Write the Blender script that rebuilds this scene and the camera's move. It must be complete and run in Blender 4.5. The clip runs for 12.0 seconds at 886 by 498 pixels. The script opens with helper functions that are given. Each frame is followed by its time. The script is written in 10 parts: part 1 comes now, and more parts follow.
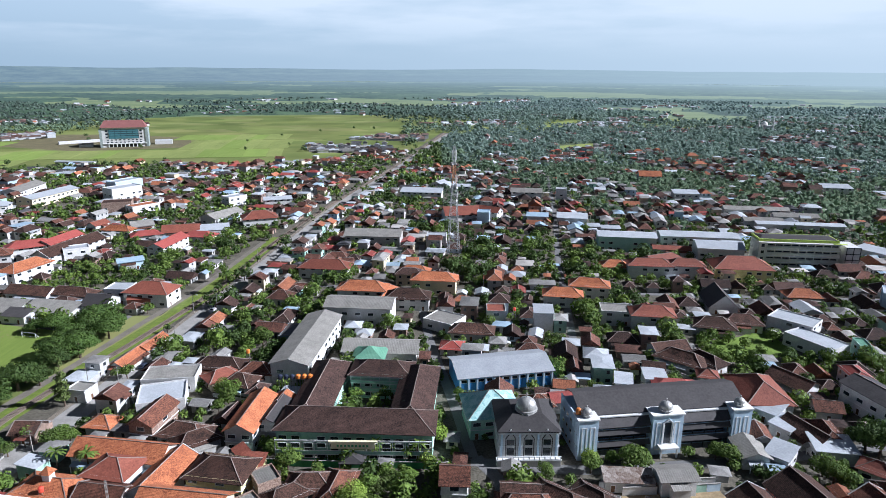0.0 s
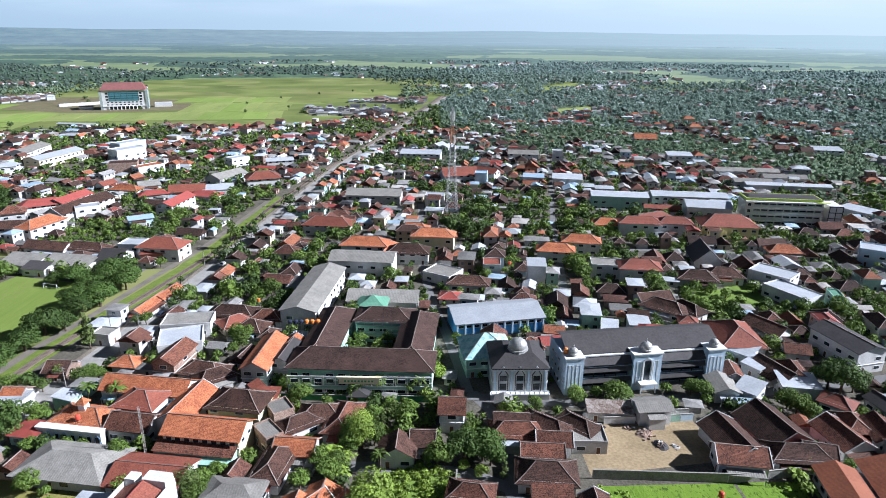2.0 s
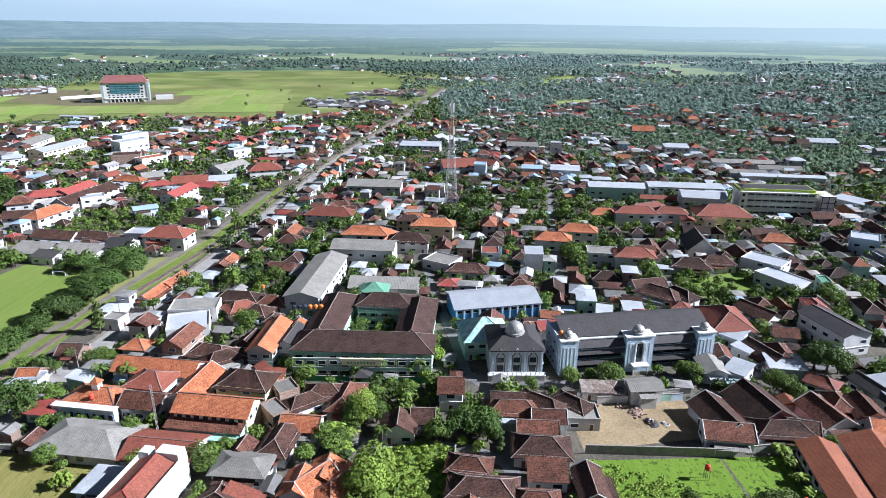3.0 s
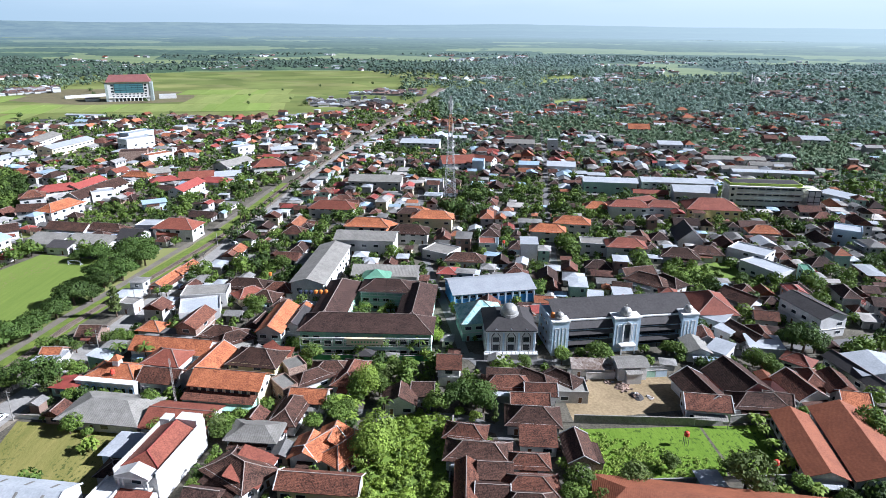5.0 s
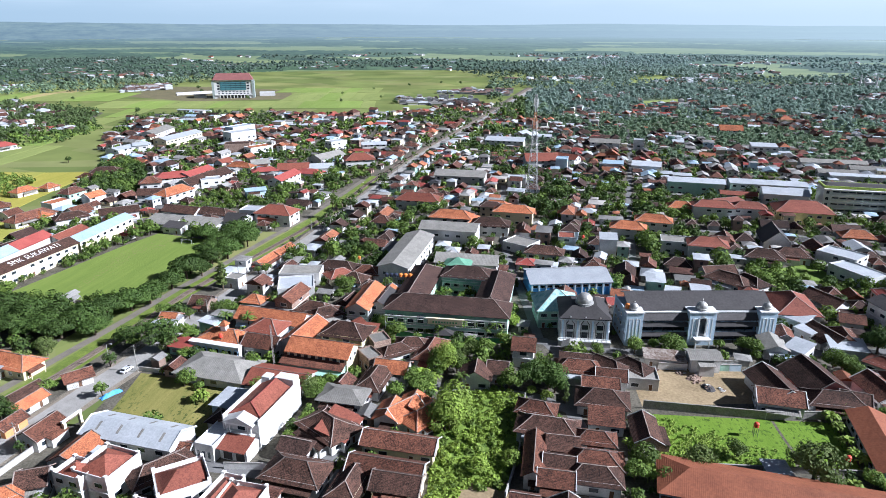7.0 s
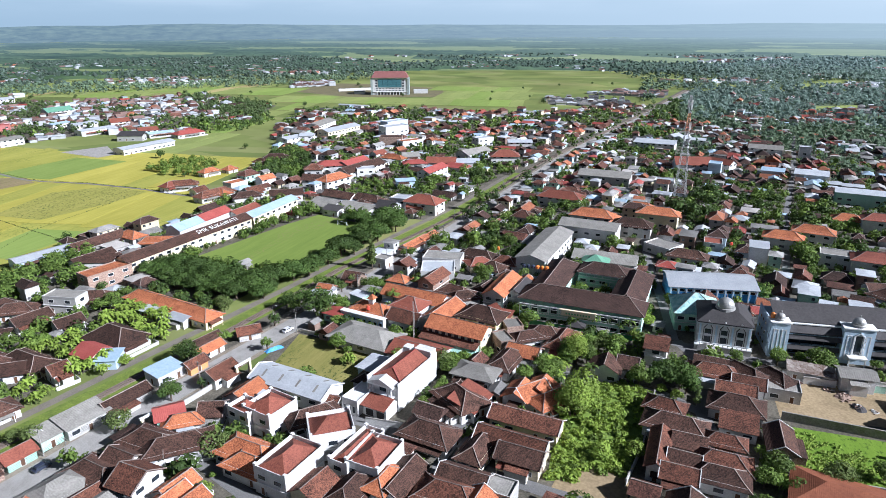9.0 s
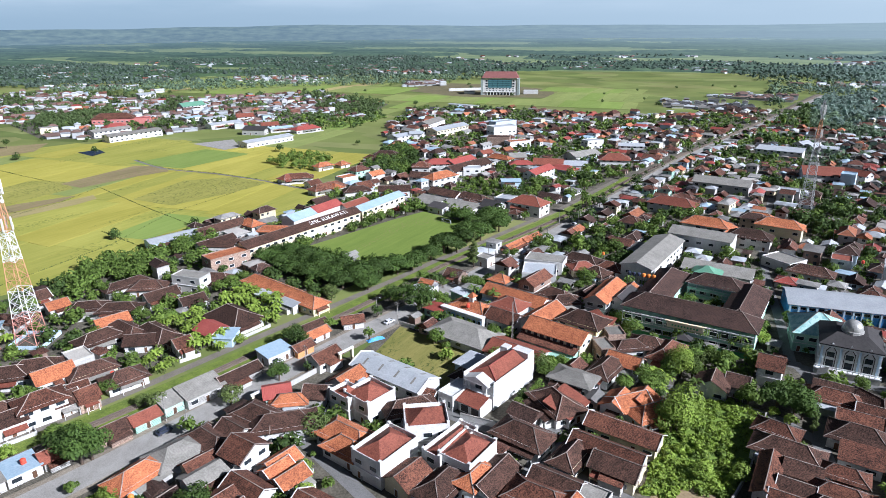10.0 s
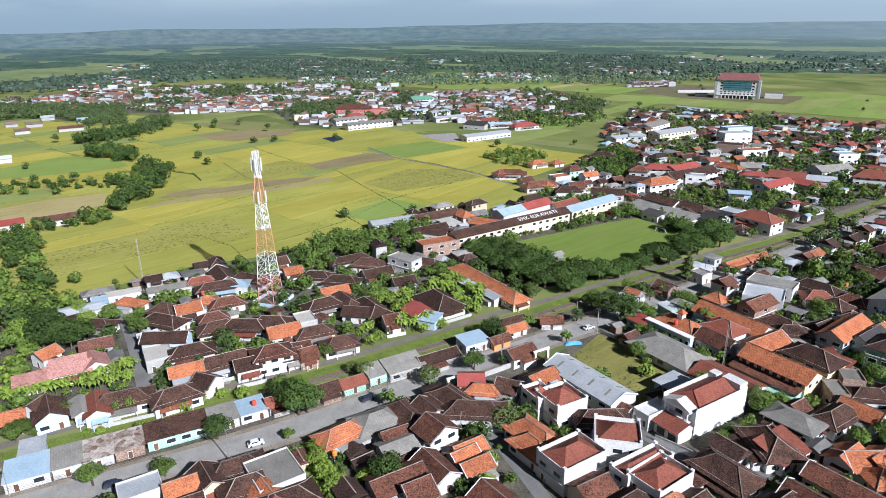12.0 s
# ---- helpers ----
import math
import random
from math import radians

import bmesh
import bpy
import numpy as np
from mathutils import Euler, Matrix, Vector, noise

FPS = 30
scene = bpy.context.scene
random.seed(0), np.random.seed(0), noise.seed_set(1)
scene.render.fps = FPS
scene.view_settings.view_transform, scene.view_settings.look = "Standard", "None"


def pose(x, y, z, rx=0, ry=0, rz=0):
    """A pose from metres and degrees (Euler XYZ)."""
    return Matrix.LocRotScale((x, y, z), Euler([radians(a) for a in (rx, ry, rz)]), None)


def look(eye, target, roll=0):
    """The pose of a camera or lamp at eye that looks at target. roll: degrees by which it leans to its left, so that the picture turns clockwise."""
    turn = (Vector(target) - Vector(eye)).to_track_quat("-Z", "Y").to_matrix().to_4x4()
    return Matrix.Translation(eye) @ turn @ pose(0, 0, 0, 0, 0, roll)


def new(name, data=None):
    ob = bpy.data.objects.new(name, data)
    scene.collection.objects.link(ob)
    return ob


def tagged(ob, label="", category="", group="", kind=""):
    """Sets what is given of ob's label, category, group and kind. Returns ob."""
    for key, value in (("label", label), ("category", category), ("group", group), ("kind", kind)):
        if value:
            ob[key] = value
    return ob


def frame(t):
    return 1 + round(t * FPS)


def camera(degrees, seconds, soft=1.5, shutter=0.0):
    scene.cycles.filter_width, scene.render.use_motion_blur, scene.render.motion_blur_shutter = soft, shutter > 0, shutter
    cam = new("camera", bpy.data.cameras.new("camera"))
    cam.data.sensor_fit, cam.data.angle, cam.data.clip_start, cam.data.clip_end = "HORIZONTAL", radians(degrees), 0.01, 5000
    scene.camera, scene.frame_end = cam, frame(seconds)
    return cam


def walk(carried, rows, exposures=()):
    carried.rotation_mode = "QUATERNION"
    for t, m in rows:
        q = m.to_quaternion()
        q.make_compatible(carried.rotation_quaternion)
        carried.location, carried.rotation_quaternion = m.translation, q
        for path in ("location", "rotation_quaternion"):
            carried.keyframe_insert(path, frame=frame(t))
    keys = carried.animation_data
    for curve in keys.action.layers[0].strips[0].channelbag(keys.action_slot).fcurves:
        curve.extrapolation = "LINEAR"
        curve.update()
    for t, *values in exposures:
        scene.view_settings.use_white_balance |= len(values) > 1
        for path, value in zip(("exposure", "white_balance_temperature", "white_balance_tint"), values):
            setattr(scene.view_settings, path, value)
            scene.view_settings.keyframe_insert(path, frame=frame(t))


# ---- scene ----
cam = camera(69.3, 12.0, soft=0.4)
PATH = [
    (0, (-1.174, 4.016, 105.117), (-1.166, 5.939, 104.569), 0.3),
    (0.5, (-1.198, 0.458, 105.131), (-1.19, 2.373, 104.555), 0.4),
    (1, (-1.163, -3.159, 105.124), (-1.153, -1.252, 104.521), 0.4),
    (1.5, (-1.174, -6.83, 105.145), (-1.163, -4.932, 104.516), 0.4),
    (2, (-1.223, -10.483, 105.185), (-1.21, -8.592, 104.534), 0.4),
    (2.5, (-1.241, -14.042, 105.237), (-1.227, -12.157, 104.57), 0.4),
    (3, (-1.159, -17.49, 105.238), (-1.145, -15.606, 104.568), 0.4),
    (5, (-0.886, -30.652, 104.971), (-0.871, -28.767, 104.302), 0.4),
    (5.5, (-0.831, -33.919, 104.921), (-0.83, -32.034, 104.251), 0.4),
    (6, (-0.721, -37.163, 104.865), (-0.78, -35.279, 104.195), 0.3),
    (6.5, (-0.442, -40.318, 104.81), (-0.606, -38.441, 104.141), 0.1),
    (7, (-0.033, -43.357, 104.731), (-0.27, -41.487, 104.062), 0.0),
    (8.8, (1.686, -52.774, 104.234), (1.092, -50.985, 103.565), -0.2),
    (9, (1.814, -53.465, 104.216), (1.162, -51.695, 103.549), -0.3),
    (9.5, (1.89, -54.229, 104.18), (1.094, -52.519, 103.515), -0.5),
    (10, (1.734, -54.425, 104.185), (0.796, -52.787, 103.521), -0.5),
    (10.5, (1.453, -54.347, 104.19), (0.381, -52.794, 103.527), -0.6),
    (11, (1.242, -54.18, 104.197), (0.041, -52.724, 103.536), -0.9),
    (11.5, (0.972, -54.09, 104.197), (-0.347, -52.738, 103.537), -1.1),
    (12, (0.609, -54.13, 104.192), (-0.815, -52.891, 103.53), -0.8),
]
walk(cam, [(t, look(eye, target, roll)) for t, eye, target, roll in PATH], [(0.0, 0.85, 5440, 15), (3.0, 1.18, 5440, 15), (7.0, 1.12, 5440, 15), (9.5, 0.94, 5470, 15), (12.0, 0.70, 5600, 14)])

# ---- light ----
SUN = Vector((0.92, -0.03, 0.60)).normalized()
world = bpy.data.worlds.new("sky")
scene.world = world
world.use_nodes = True
wn, wl = world.node_tree.nodes, world.node_tree.links
sky = wn.new("ShaderNodeTexSky")
sky.sky_type, sky.sun_disc = "NISHITA", False
sky.sun_elevation, sky.sun_rotation = math.asin(SUN.z), math.atan2(SUN.x, SUN.y)
sky.air_density, sky.dust_density, sky.ozone_density = 1.0, 0.5, 2.5
tc = wn.new("ShaderNodeTexCoord")
squash = wn.new("ShaderNodeMapping")
squash.inputs["Scale"].default_value = (2.2, 2.2, 15.0)
wl.new(tc.outputs["Generated"], squash.inputs["Vector"])
cloud = wn.new("ShaderNodeTexNoise")
cloud.inputs["Scale"].default_value, cloud.inputs["Detail"].default_value = 1.6, 7.0
wl.new(squash.outputs["Vector"], cloud.inputs["Vector"])
cover = wn.new("ShaderNodeMapRange")
cover.inputs[1].default_value, cover.inputs[2].default_value = 0.42, 0.60
cover.inputs[3].default_value, cover.inputs[4].default_value = 0.0, 0.9
wl.new(cloud.outputs["Fac"], cover.inputs[0])
rise = wn.new("ShaderNodeSeparateXYZ")
wl.new(tc.outputs["Generated"], rise.inputs[0])
glow = wn.new("ShaderNodeMapRange")
glow.inputs[1].default_value, glow.inputs[2].default_value = -0.9, 0.75
wl.new(rise.outputs[0], glow.inputs[0])
tone = wn.new("ShaderNodeMix")
tone.data_type = "RGBA"
tone.inputs["A"].default_value, tone.inputs["B"].default_value = (14.6, 19.2, 21.4, 1), (25.0, 29.0, 29.4, 1)
wl.new(glow.outputs[0], tone.inputs["Factor"])
upper = wn.new("ShaderNodeMix")
upper.data_type = "RGBA"
upper.inputs["A"].default_value, upper.inputs["B"].default_value = (19.0, 24.0, 26.4, 1), (29.0, 32.4, 32.2, 1)
wl.new(glow.outputs[0], upper.inputs["Factor"])
lift = wn.new("ShaderNodeMapRange")
lift.interpolation_type = "SMOOTHSTEP"
lift.inputs[1].default_value, lift.inputs[2].default_value = 0.0, 0.09
wl.new(rise.outputs[2], lift.inputs[0])
low_sky = wn.new("ShaderNodeMix")
low_sky.data_type = "RGBA"
wl.new(lift.outputs[0], low_sky.inputs["Factor"])
wl.new(tone.outputs["Result"], low_sky.inputs["A"])
wl.new(upper.outputs["Result"], low_sky.inputs["B"])
patchy = wn.new("ShaderNodeMath")
patchy.operation = "MULTIPLY"
wl.new(cover.outputs[0], patchy.inputs[0])
wl.new(lift.outputs[0], patchy.inputs[1])
bright = wn.new("ShaderNodeMix")
bright.data_type = "RGBA"
bright.inputs["B"].default_value = (31.8, 34.2, 33.8, 1)
wl.new(patchy.outputs[0], bright.inputs["Factor"])
wl.new(low_sky.outputs["Result"], bright.inputs["A"])
thin = wn.new("ShaderNodeMapRange")
thin.inputs[1].default_value, thin.inputs[2].default_value = 0.10, 0.14
thin.inputs[3].default_value, thin.inputs[4].default_value = 1.0, 0.06
wl.new(rise.outputs[2], thin.inputs[0])
veil = wn.new("ShaderNodeMix")
veil.data_type = "RGBA"
wl.new(thin.outputs[0], veil.inputs["Factor"])
deep = wn.new("ShaderNodeVectorMath")
deep.operation, deep.inputs[1].default_value = "MULTIPLY", (0.34, 0.45, 0.64)
wl.new(sky.outputs["Color"], deep.inputs[0])
wl.new(deep.outputs[0], veil.inputs["A"])
wl.new(bright.outputs["Result"], veil.inputs["B"])
wl.new(veil.outputs["Result"], wn["Background"].inputs["Color"])
wn["Background"].inputs["Strength"].default_value = 0.0138
sun = new("sun", bpy.data.lights.new("sun", "SUN"))
sun.data.energy, sun.data.angle, sun.data.color = 5.0, radians(0.6), (1.0, 0.965, 0.90)
sun.matrix_world = look((0, 0, 200), Vector((0, 0, 200)) - SUN * 100)


# ---- materials ----
def rgb(c):
    return (c[0], c[1], c[2], 1)


def surface(name, low, high, grain=1.0, blotch=0.12, rough=0.85, metal=0.0, bump=0.3, vary=0.18, speck=0.0, stripe=None, spec=0.3, island=False):
    """Two-scale mottled surface; vary: how far single objects differ; stripe: (axis, spacing, depth) of ribs or courses."""
    m = bpy.data.materials.new(name)
    m.use_nodes = True
    n, l = m.node_tree.nodes, m.node_tree.links
    b = n["Principled BSDF"]
    b.inputs["Roughness"].default_value, b.inputs["Metallic"].default_value = rough, metal
    b.inputs["Specular IOR Level"].default_value = spec
    co = n.new("ShaderNodeTexCoord").outputs["Object"]
    chance = n.new("ShaderNodeNewGeometry").outputs["Random Per Island"] if island else n.new("ShaderNodeObjectInfo").outputs["Random"]
    shift = n.new("ShaderNodeVectorMath")
    shift.operation = "MULTIPLY_ADD"
    shift.inputs[1].default_value = (1, 1, 1)
    wide = n.new("ShaderNodeMath")
    wide.operation, wide.inputs[1].default_value = "MULTIPLY", 97.0
    l.new(chance, wide.inputs[0])
    l.new(co, shift.inputs[0])
    l.new(wide.outputs[0], shift.inputs[2])
    at = shift.outputs[0]
    fine = n.new("ShaderNodeTexNoise")
    fine.inputs["Scale"].default_value, fine.inputs["Detail"].default_value = grain * 3.0, 4.0
    big = n.new("ShaderNodeTexNoise")
    big.inputs["Scale"].default_value, big.inputs["Detail"].default_value = blotch * 2.0, 5.0
    big.inputs["Roughness"].default_value = 0.65
    l.new(at, fine.inputs["Vector"])
    l.new(at, big.inputs["Vector"])
    add = n.new("ShaderNodeMath")
    add.operation = "MULTIPLY_ADD"
    add.inputs[1].default_value = 0.55
    l.new(fine.outputs["Fac"], add.inputs[0])
    half = n.new("ShaderNodeMath")
    half.operation, half.inputs[1].default_value = "MULTIPLY", 0.55
    l.new(big.outputs["Fac"], half.inputs[0])
    l.new(half.outputs[0], add.inputs[2])
    fac = add.outputs[0]
    height = fine.outputs["Fac"]
    if speck:
        cell = n.new("ShaderNodeTexVoronoi")
        cell.inputs["Scale"].default_value = speck
        l.new(at, cell.inputs["Vector"])
        sep = n.new("ShaderNodeSeparateColor")
        l.new(cell.outputs["Color"], sep.inputs[0])
        plus = n.new("ShaderNodeMath")
        plus.operation, plus.inputs[1].default_value = "MULTIPLY_ADD", 0.36
        l.new(sep.outputs[0], plus.inputs[0])
        sub = n.new("ShaderNodeMath")
        sub.operation, sub.inputs[1].default_value = "SUBTRACT", 0.18
        l.new(fac, sub.inputs[0])
        l.new(sub.outputs[0], plus.inputs[2])
        fac = plus.outputs[0]
    mix = n.new("ShaderNodeMix")
    mix.data_type = "RGBA"
    span = n.new("ShaderNodeMapRange")
    span.inputs[1].default_value, span.inputs[2].default_value = 0.33, 0.77
    l.new(fac, span.inputs[0])
    l.new(span.outputs[0], mix.inputs["Factor"])
    mix.inputs["A"].default_value, mix.inputs["B"].default_value = rgb(low), rgb(high)
    hsv = n.new("ShaderNodeHueSaturation")
    val = n.new("ShaderNodeMapRange")
    val.inputs[3].default_value, val.inputs[4].default_value = 1 - vary, 1 + vary
    l.new(chance, val.inputs[0])
    l.new(val.outputs[0], hsv.inputs["Value"])
    l.new(mix.outputs["Result"], hsv.inputs["Color"])
    colour = hsv.outputs["Color"]
    if stripe:
        axis, gap, depth = stripe
        xyz = n.new("ShaderNodeSeparateXYZ")
        l.new(co, xyz.inputs[0])
        saw = n.new("ShaderNodeMath")
        saw.operation, saw.inputs[1].default_value = "PINGPONG", gap / 2
        l.new(xyz.outputs[axis], saw.inputs[0])
        unit = n.new("ShaderNodeMapRange")
        unit.inputs[2].default_value = gap / 2
        l.new(saw.outputs[0], unit.inputs[0])
        height = unit.outputs[0]
        bump = depth
    bp = n.new("ShaderNodeBump")
    bp.inputs["Strength"].default_value, bp.inputs["Distance"].default_value = bump, 0.08
    l.new(height, bp.inputs["Height"])
    l.new(bp.outputs["Normal"], b.inputs["Normal"])
    l.new(colour, b.inputs["Base Color"])
    return m


ROOF = {
    "d": surface("weathered_clay_tile", (0.010, 0.006, 0.004), (0.108, 0.054, 0.038), 1.6, 0.14, 0.9, vary=0.35, speck=4.6, stripe=(2, 0.17, 0.5)),
    "b": surface("brown_clay_tile", (0.020, 0.009, 0.006), (0.205, 0.082, 0.050), 1.6, 0.14, 0.9, vary=0.28, speck=4.6, stripe=(2, 0.17, 0.5)),
    "o": surface("orange_clay_tile", (0.17, 0.050, 0.024), (0.52, 0.185, 0.080), 1.6, 0.14, 0.88, vary=0.2, speck=4.6, stripe=(2, 0.17, 0.5)),
    "m": surface("maroon_roof_tile", (0.135, 0.040, 0.026), (0.250, 0.082, 0.052), 1.4, 0.1, 0.75, vary=0.15, speck=3.0),
    "r": surface("red_sheet_roof", (0.22, 0.045, 0.038), (0.37, 0.10, 0.08), 0.7, 0.1, 0.55, vary=0.12, stripe=(0, 0.5, 0.4)),
    "k": surface("charcoal_roof", (0.036, 0.033, 0.033), (0.072, 0.066, 0.065), 0.5, 0.1, 0.75, vary=0.2),
    "g": surface("grey_fibre_cement_roof", (0.13, 0.122, 0.106), (0.30, 0.285, 0.255), 0.8, 0.14, 0.85, vary=0.2, stripe=(0, 0.6, 0.5)),
    "w": surface("pale_metal_sheet", (0.31, 0.33, 0.35), (0.53, 0.55, 0.57), 0.6, 0.1, 0.5, metal=0.15, vary=0.12, stripe=(0, 0.7, 0.16)),
    "l": surface("blue_metal_sheet", (0.26, 0.36, 0.45), (0.43, 0.54, 0.62), 0.6, 0.1, 0.5, metal=0.1, vary=0.12, stripe=(0, 0.7, 0.16)),
    "t": surface("green_roof", (0.075, 0.19, 0.125), (0.15, 0.30, 0.205), 0.8, 0.12, 0.7, vary=0.15, stripe=(0, 0.5, 0.4)),
    "T": surface("pale_teal_roof", (0.17, 0.36, 0.35), (0.44, 0.60, 0.57), 0.8, 0.12, 0.55, vary=0.1, speck=0.7),
    "D": surface("dark_brown_school_tile", (0.012, 0.007, 0.006), (0.095, 0.052, 0.040), 1.6, 0.14, 0.9, vary=0.12, speck=4.6, stripe=(2, 0.17, 0.5)),
    "q": surface("terracotta_sheet_roof", (0.150, 0.045, 0.022), (0.300, 0.105, 0.050), 0.6, 0.08, 0.75, vary=0.08, stripe=(0, 0.4, 0.35)),
    "P": surface("faded_pink_tile", (0.24, 0.105, 0.085), (0.46, 0.25, 0.215), 1.4, 0.1, 0.8, vary=0.12, speck=3.0),
    "R": surface("rusty_patched_sheet", (0.115, 0.070, 0.048), (0.40, 0.355, 0.315), 0.5, 0.35, 0.8, vary=0.15, speck=0.55, stripe=(0, 0.5, 0.3)),
    "p": surface("pale_concrete_deck", (0.30, 0.28, 0.25), (0.50, 0.47, 0.42), 0.8, 0.14, 0.9, vary=0.12),
}
ROOF_WORDS = {"d": "dark weathered clay-tile", "b": "brown clay-tile", "o": "orange clay-tile", "m": "maroon tile", "r": "bright red sheet-metal",
              "k": "charcoal", "g": "grey fibre-cement", "w": "pale metal-sheet", "l": "light blue sheet-metal", "t": "green", "T": "pale teal", "p": "pale concrete", "q": "terracotta sheet", "P": "faded pink tile", "R": "rusty patched sheet-metal", "D": "dark brown tile"}
WALL = {
    "w": surface("white_plaster", (0.46, 0.45, 0.435), (0.72, 0.71, 0.69), 0.8, 0.2, 0.85, vary=0.1, bump=0.1),
    "c": surface("cream_plaster", (0.55, 0.47, 0.30), (0.76, 0.68, 0.48), 0.8, 0.2, 0.85, vary=0.12, bump=0.1),
    "p": surface("grey_plaster", (0.34, 0.33, 0.31), (0.52, 0.51, 0.48), 0.8, 0.2, 0.9, vary=0.15, bump=0.15),
    "t": surface("pale_green_plaster", (0.24, 0.45, 0.36), (0.48, 0.66, 0.55), 0.8, 0.2, 0.85, vary=0.1, bump=0.1),
    "y": surface("yellow_plaster", (0.52, 0.46, 0.20), (0.72, 0.66, 0.36), 0.8, 0.2, 0.85, vary=0.1, bump=0.1),
    "n": surface("bare_brick_and_render", (0.16, 0.10, 0.075), (0.38, 0.28, 0.22), 1.5, 0.25, 0.92, vary=0.2, speck=4.0, bump=0.3),
    "u": surface("light_blue_plaster", (0.36, 0.48, 0.58), (0.56, 0.67, 0.76), 0.8, 0.2, 0.85, vary=0.12, bump=0.1),
    "o": surface("orange_plaster", (0.50, 0.20, 0.07), (0.66, 0.32, 0.14), 0.8, 0.2, 0.85, vary=0.1, bump=0.1),
    # Red lightened towards pink: haze over the far red building, in the colour.
    "r": surface("red_painted_wall", (0.38, 0.12, 0.105), (0.50, 0.20, 0.175), 0.8, 0.2, 0.7, vary=0.1, bump=0.1),
    "b": surface("brown_red_wall", (0.20, 0.07, 0.05), (0.34, 0.15, 0.11), 0.8, 0.2, 0.8, vary=0.1, bump=0.1),
}
WALL["m"], WALL["l"] = WALL["r"], WALL["u"]
WALL_WORDS = {"w": "white", "c": "cream", "p": "grey", "t": "pale green", "y": "yellow", "n": "bare brick", "u": "light blue", "o": "orange",
              "r": "red", "b": "brown-red", "m": "red", "l": "light blue"}
CAP = surface("mortar_ridge", (0.10, 0.07, 0.058), (0.40, 0.34, 0.30), 2, 0.3, 0.9, vary=0.45)
TRIM = surface("white_trim", (0.58, 0.58, 0.57), (0.76, 0.76, 0.74), 1, 0.2, 0.7, vary=0.05, bump=0.1)
GLASS = surface("dark_window_glass", (0.012, 0.016, 0.020), (0.035, 0.045, 0.055), 0.5, 0.2, 0.08, vary=0.3, bump=0.0, spec=0.6)
TIMBER = surface("brown_door_wood", (0.07, 0.035, 0.02), (0.17, 0.09, 0.05), 2, 0.4, 0.7, vary=0.3)
ASPHALT = surface("worn_asphalt", (0.175, 0.166, 0.152), (0.36, 0.345, 0.32), 1.6, 0.10, 0.92, vary=0.05)
DUST = surface("pale_roadside_dust", (0.105, 0.085, 0.060), (0.33, 0.285, 0.225), 0.7, 0.09, 0.95, vary=0.05)
LANE = surface("lane_asphalt", (0.10, 0.097, 0.093), (0.21, 0.205, 0.20), 1.2, 0.06, 0.92, vary=0.1)
TRACKSIDE = surface("worn_trackside_asphalt", (0.095, 0.083, 0.068), (0.225, 0.20, 0.165), 1.0, 0.08, 0.93, vary=0.05)
EARTH = surface("trodden_earth_and_concrete", (0.022, 0.022, 0.014), (0.175, 0.155, 0.120), 0.5, 0.09, 0.95, vary=0.05)
SAND = surface("bare_yellowish_soil", (0.165, 0.120, 0.064), (0.36, 0.275, 0.16), 0.4, 0.06, 0.95, vary=0.05)
GRASS = surface("bright_verge_grass", (0.048, 0.078, 0.014), (0.185, 0.235, 0.036), 0.9, 0.16, 0.95, vary=0.1, bump=0.8)
LUSH = surface("lush_low_leaves", (0.062, 0.108, 0.014), (0.195, 0.275, 0.042), 1.2, 0.12, 0.9, vary=0.05, bump=0.9)


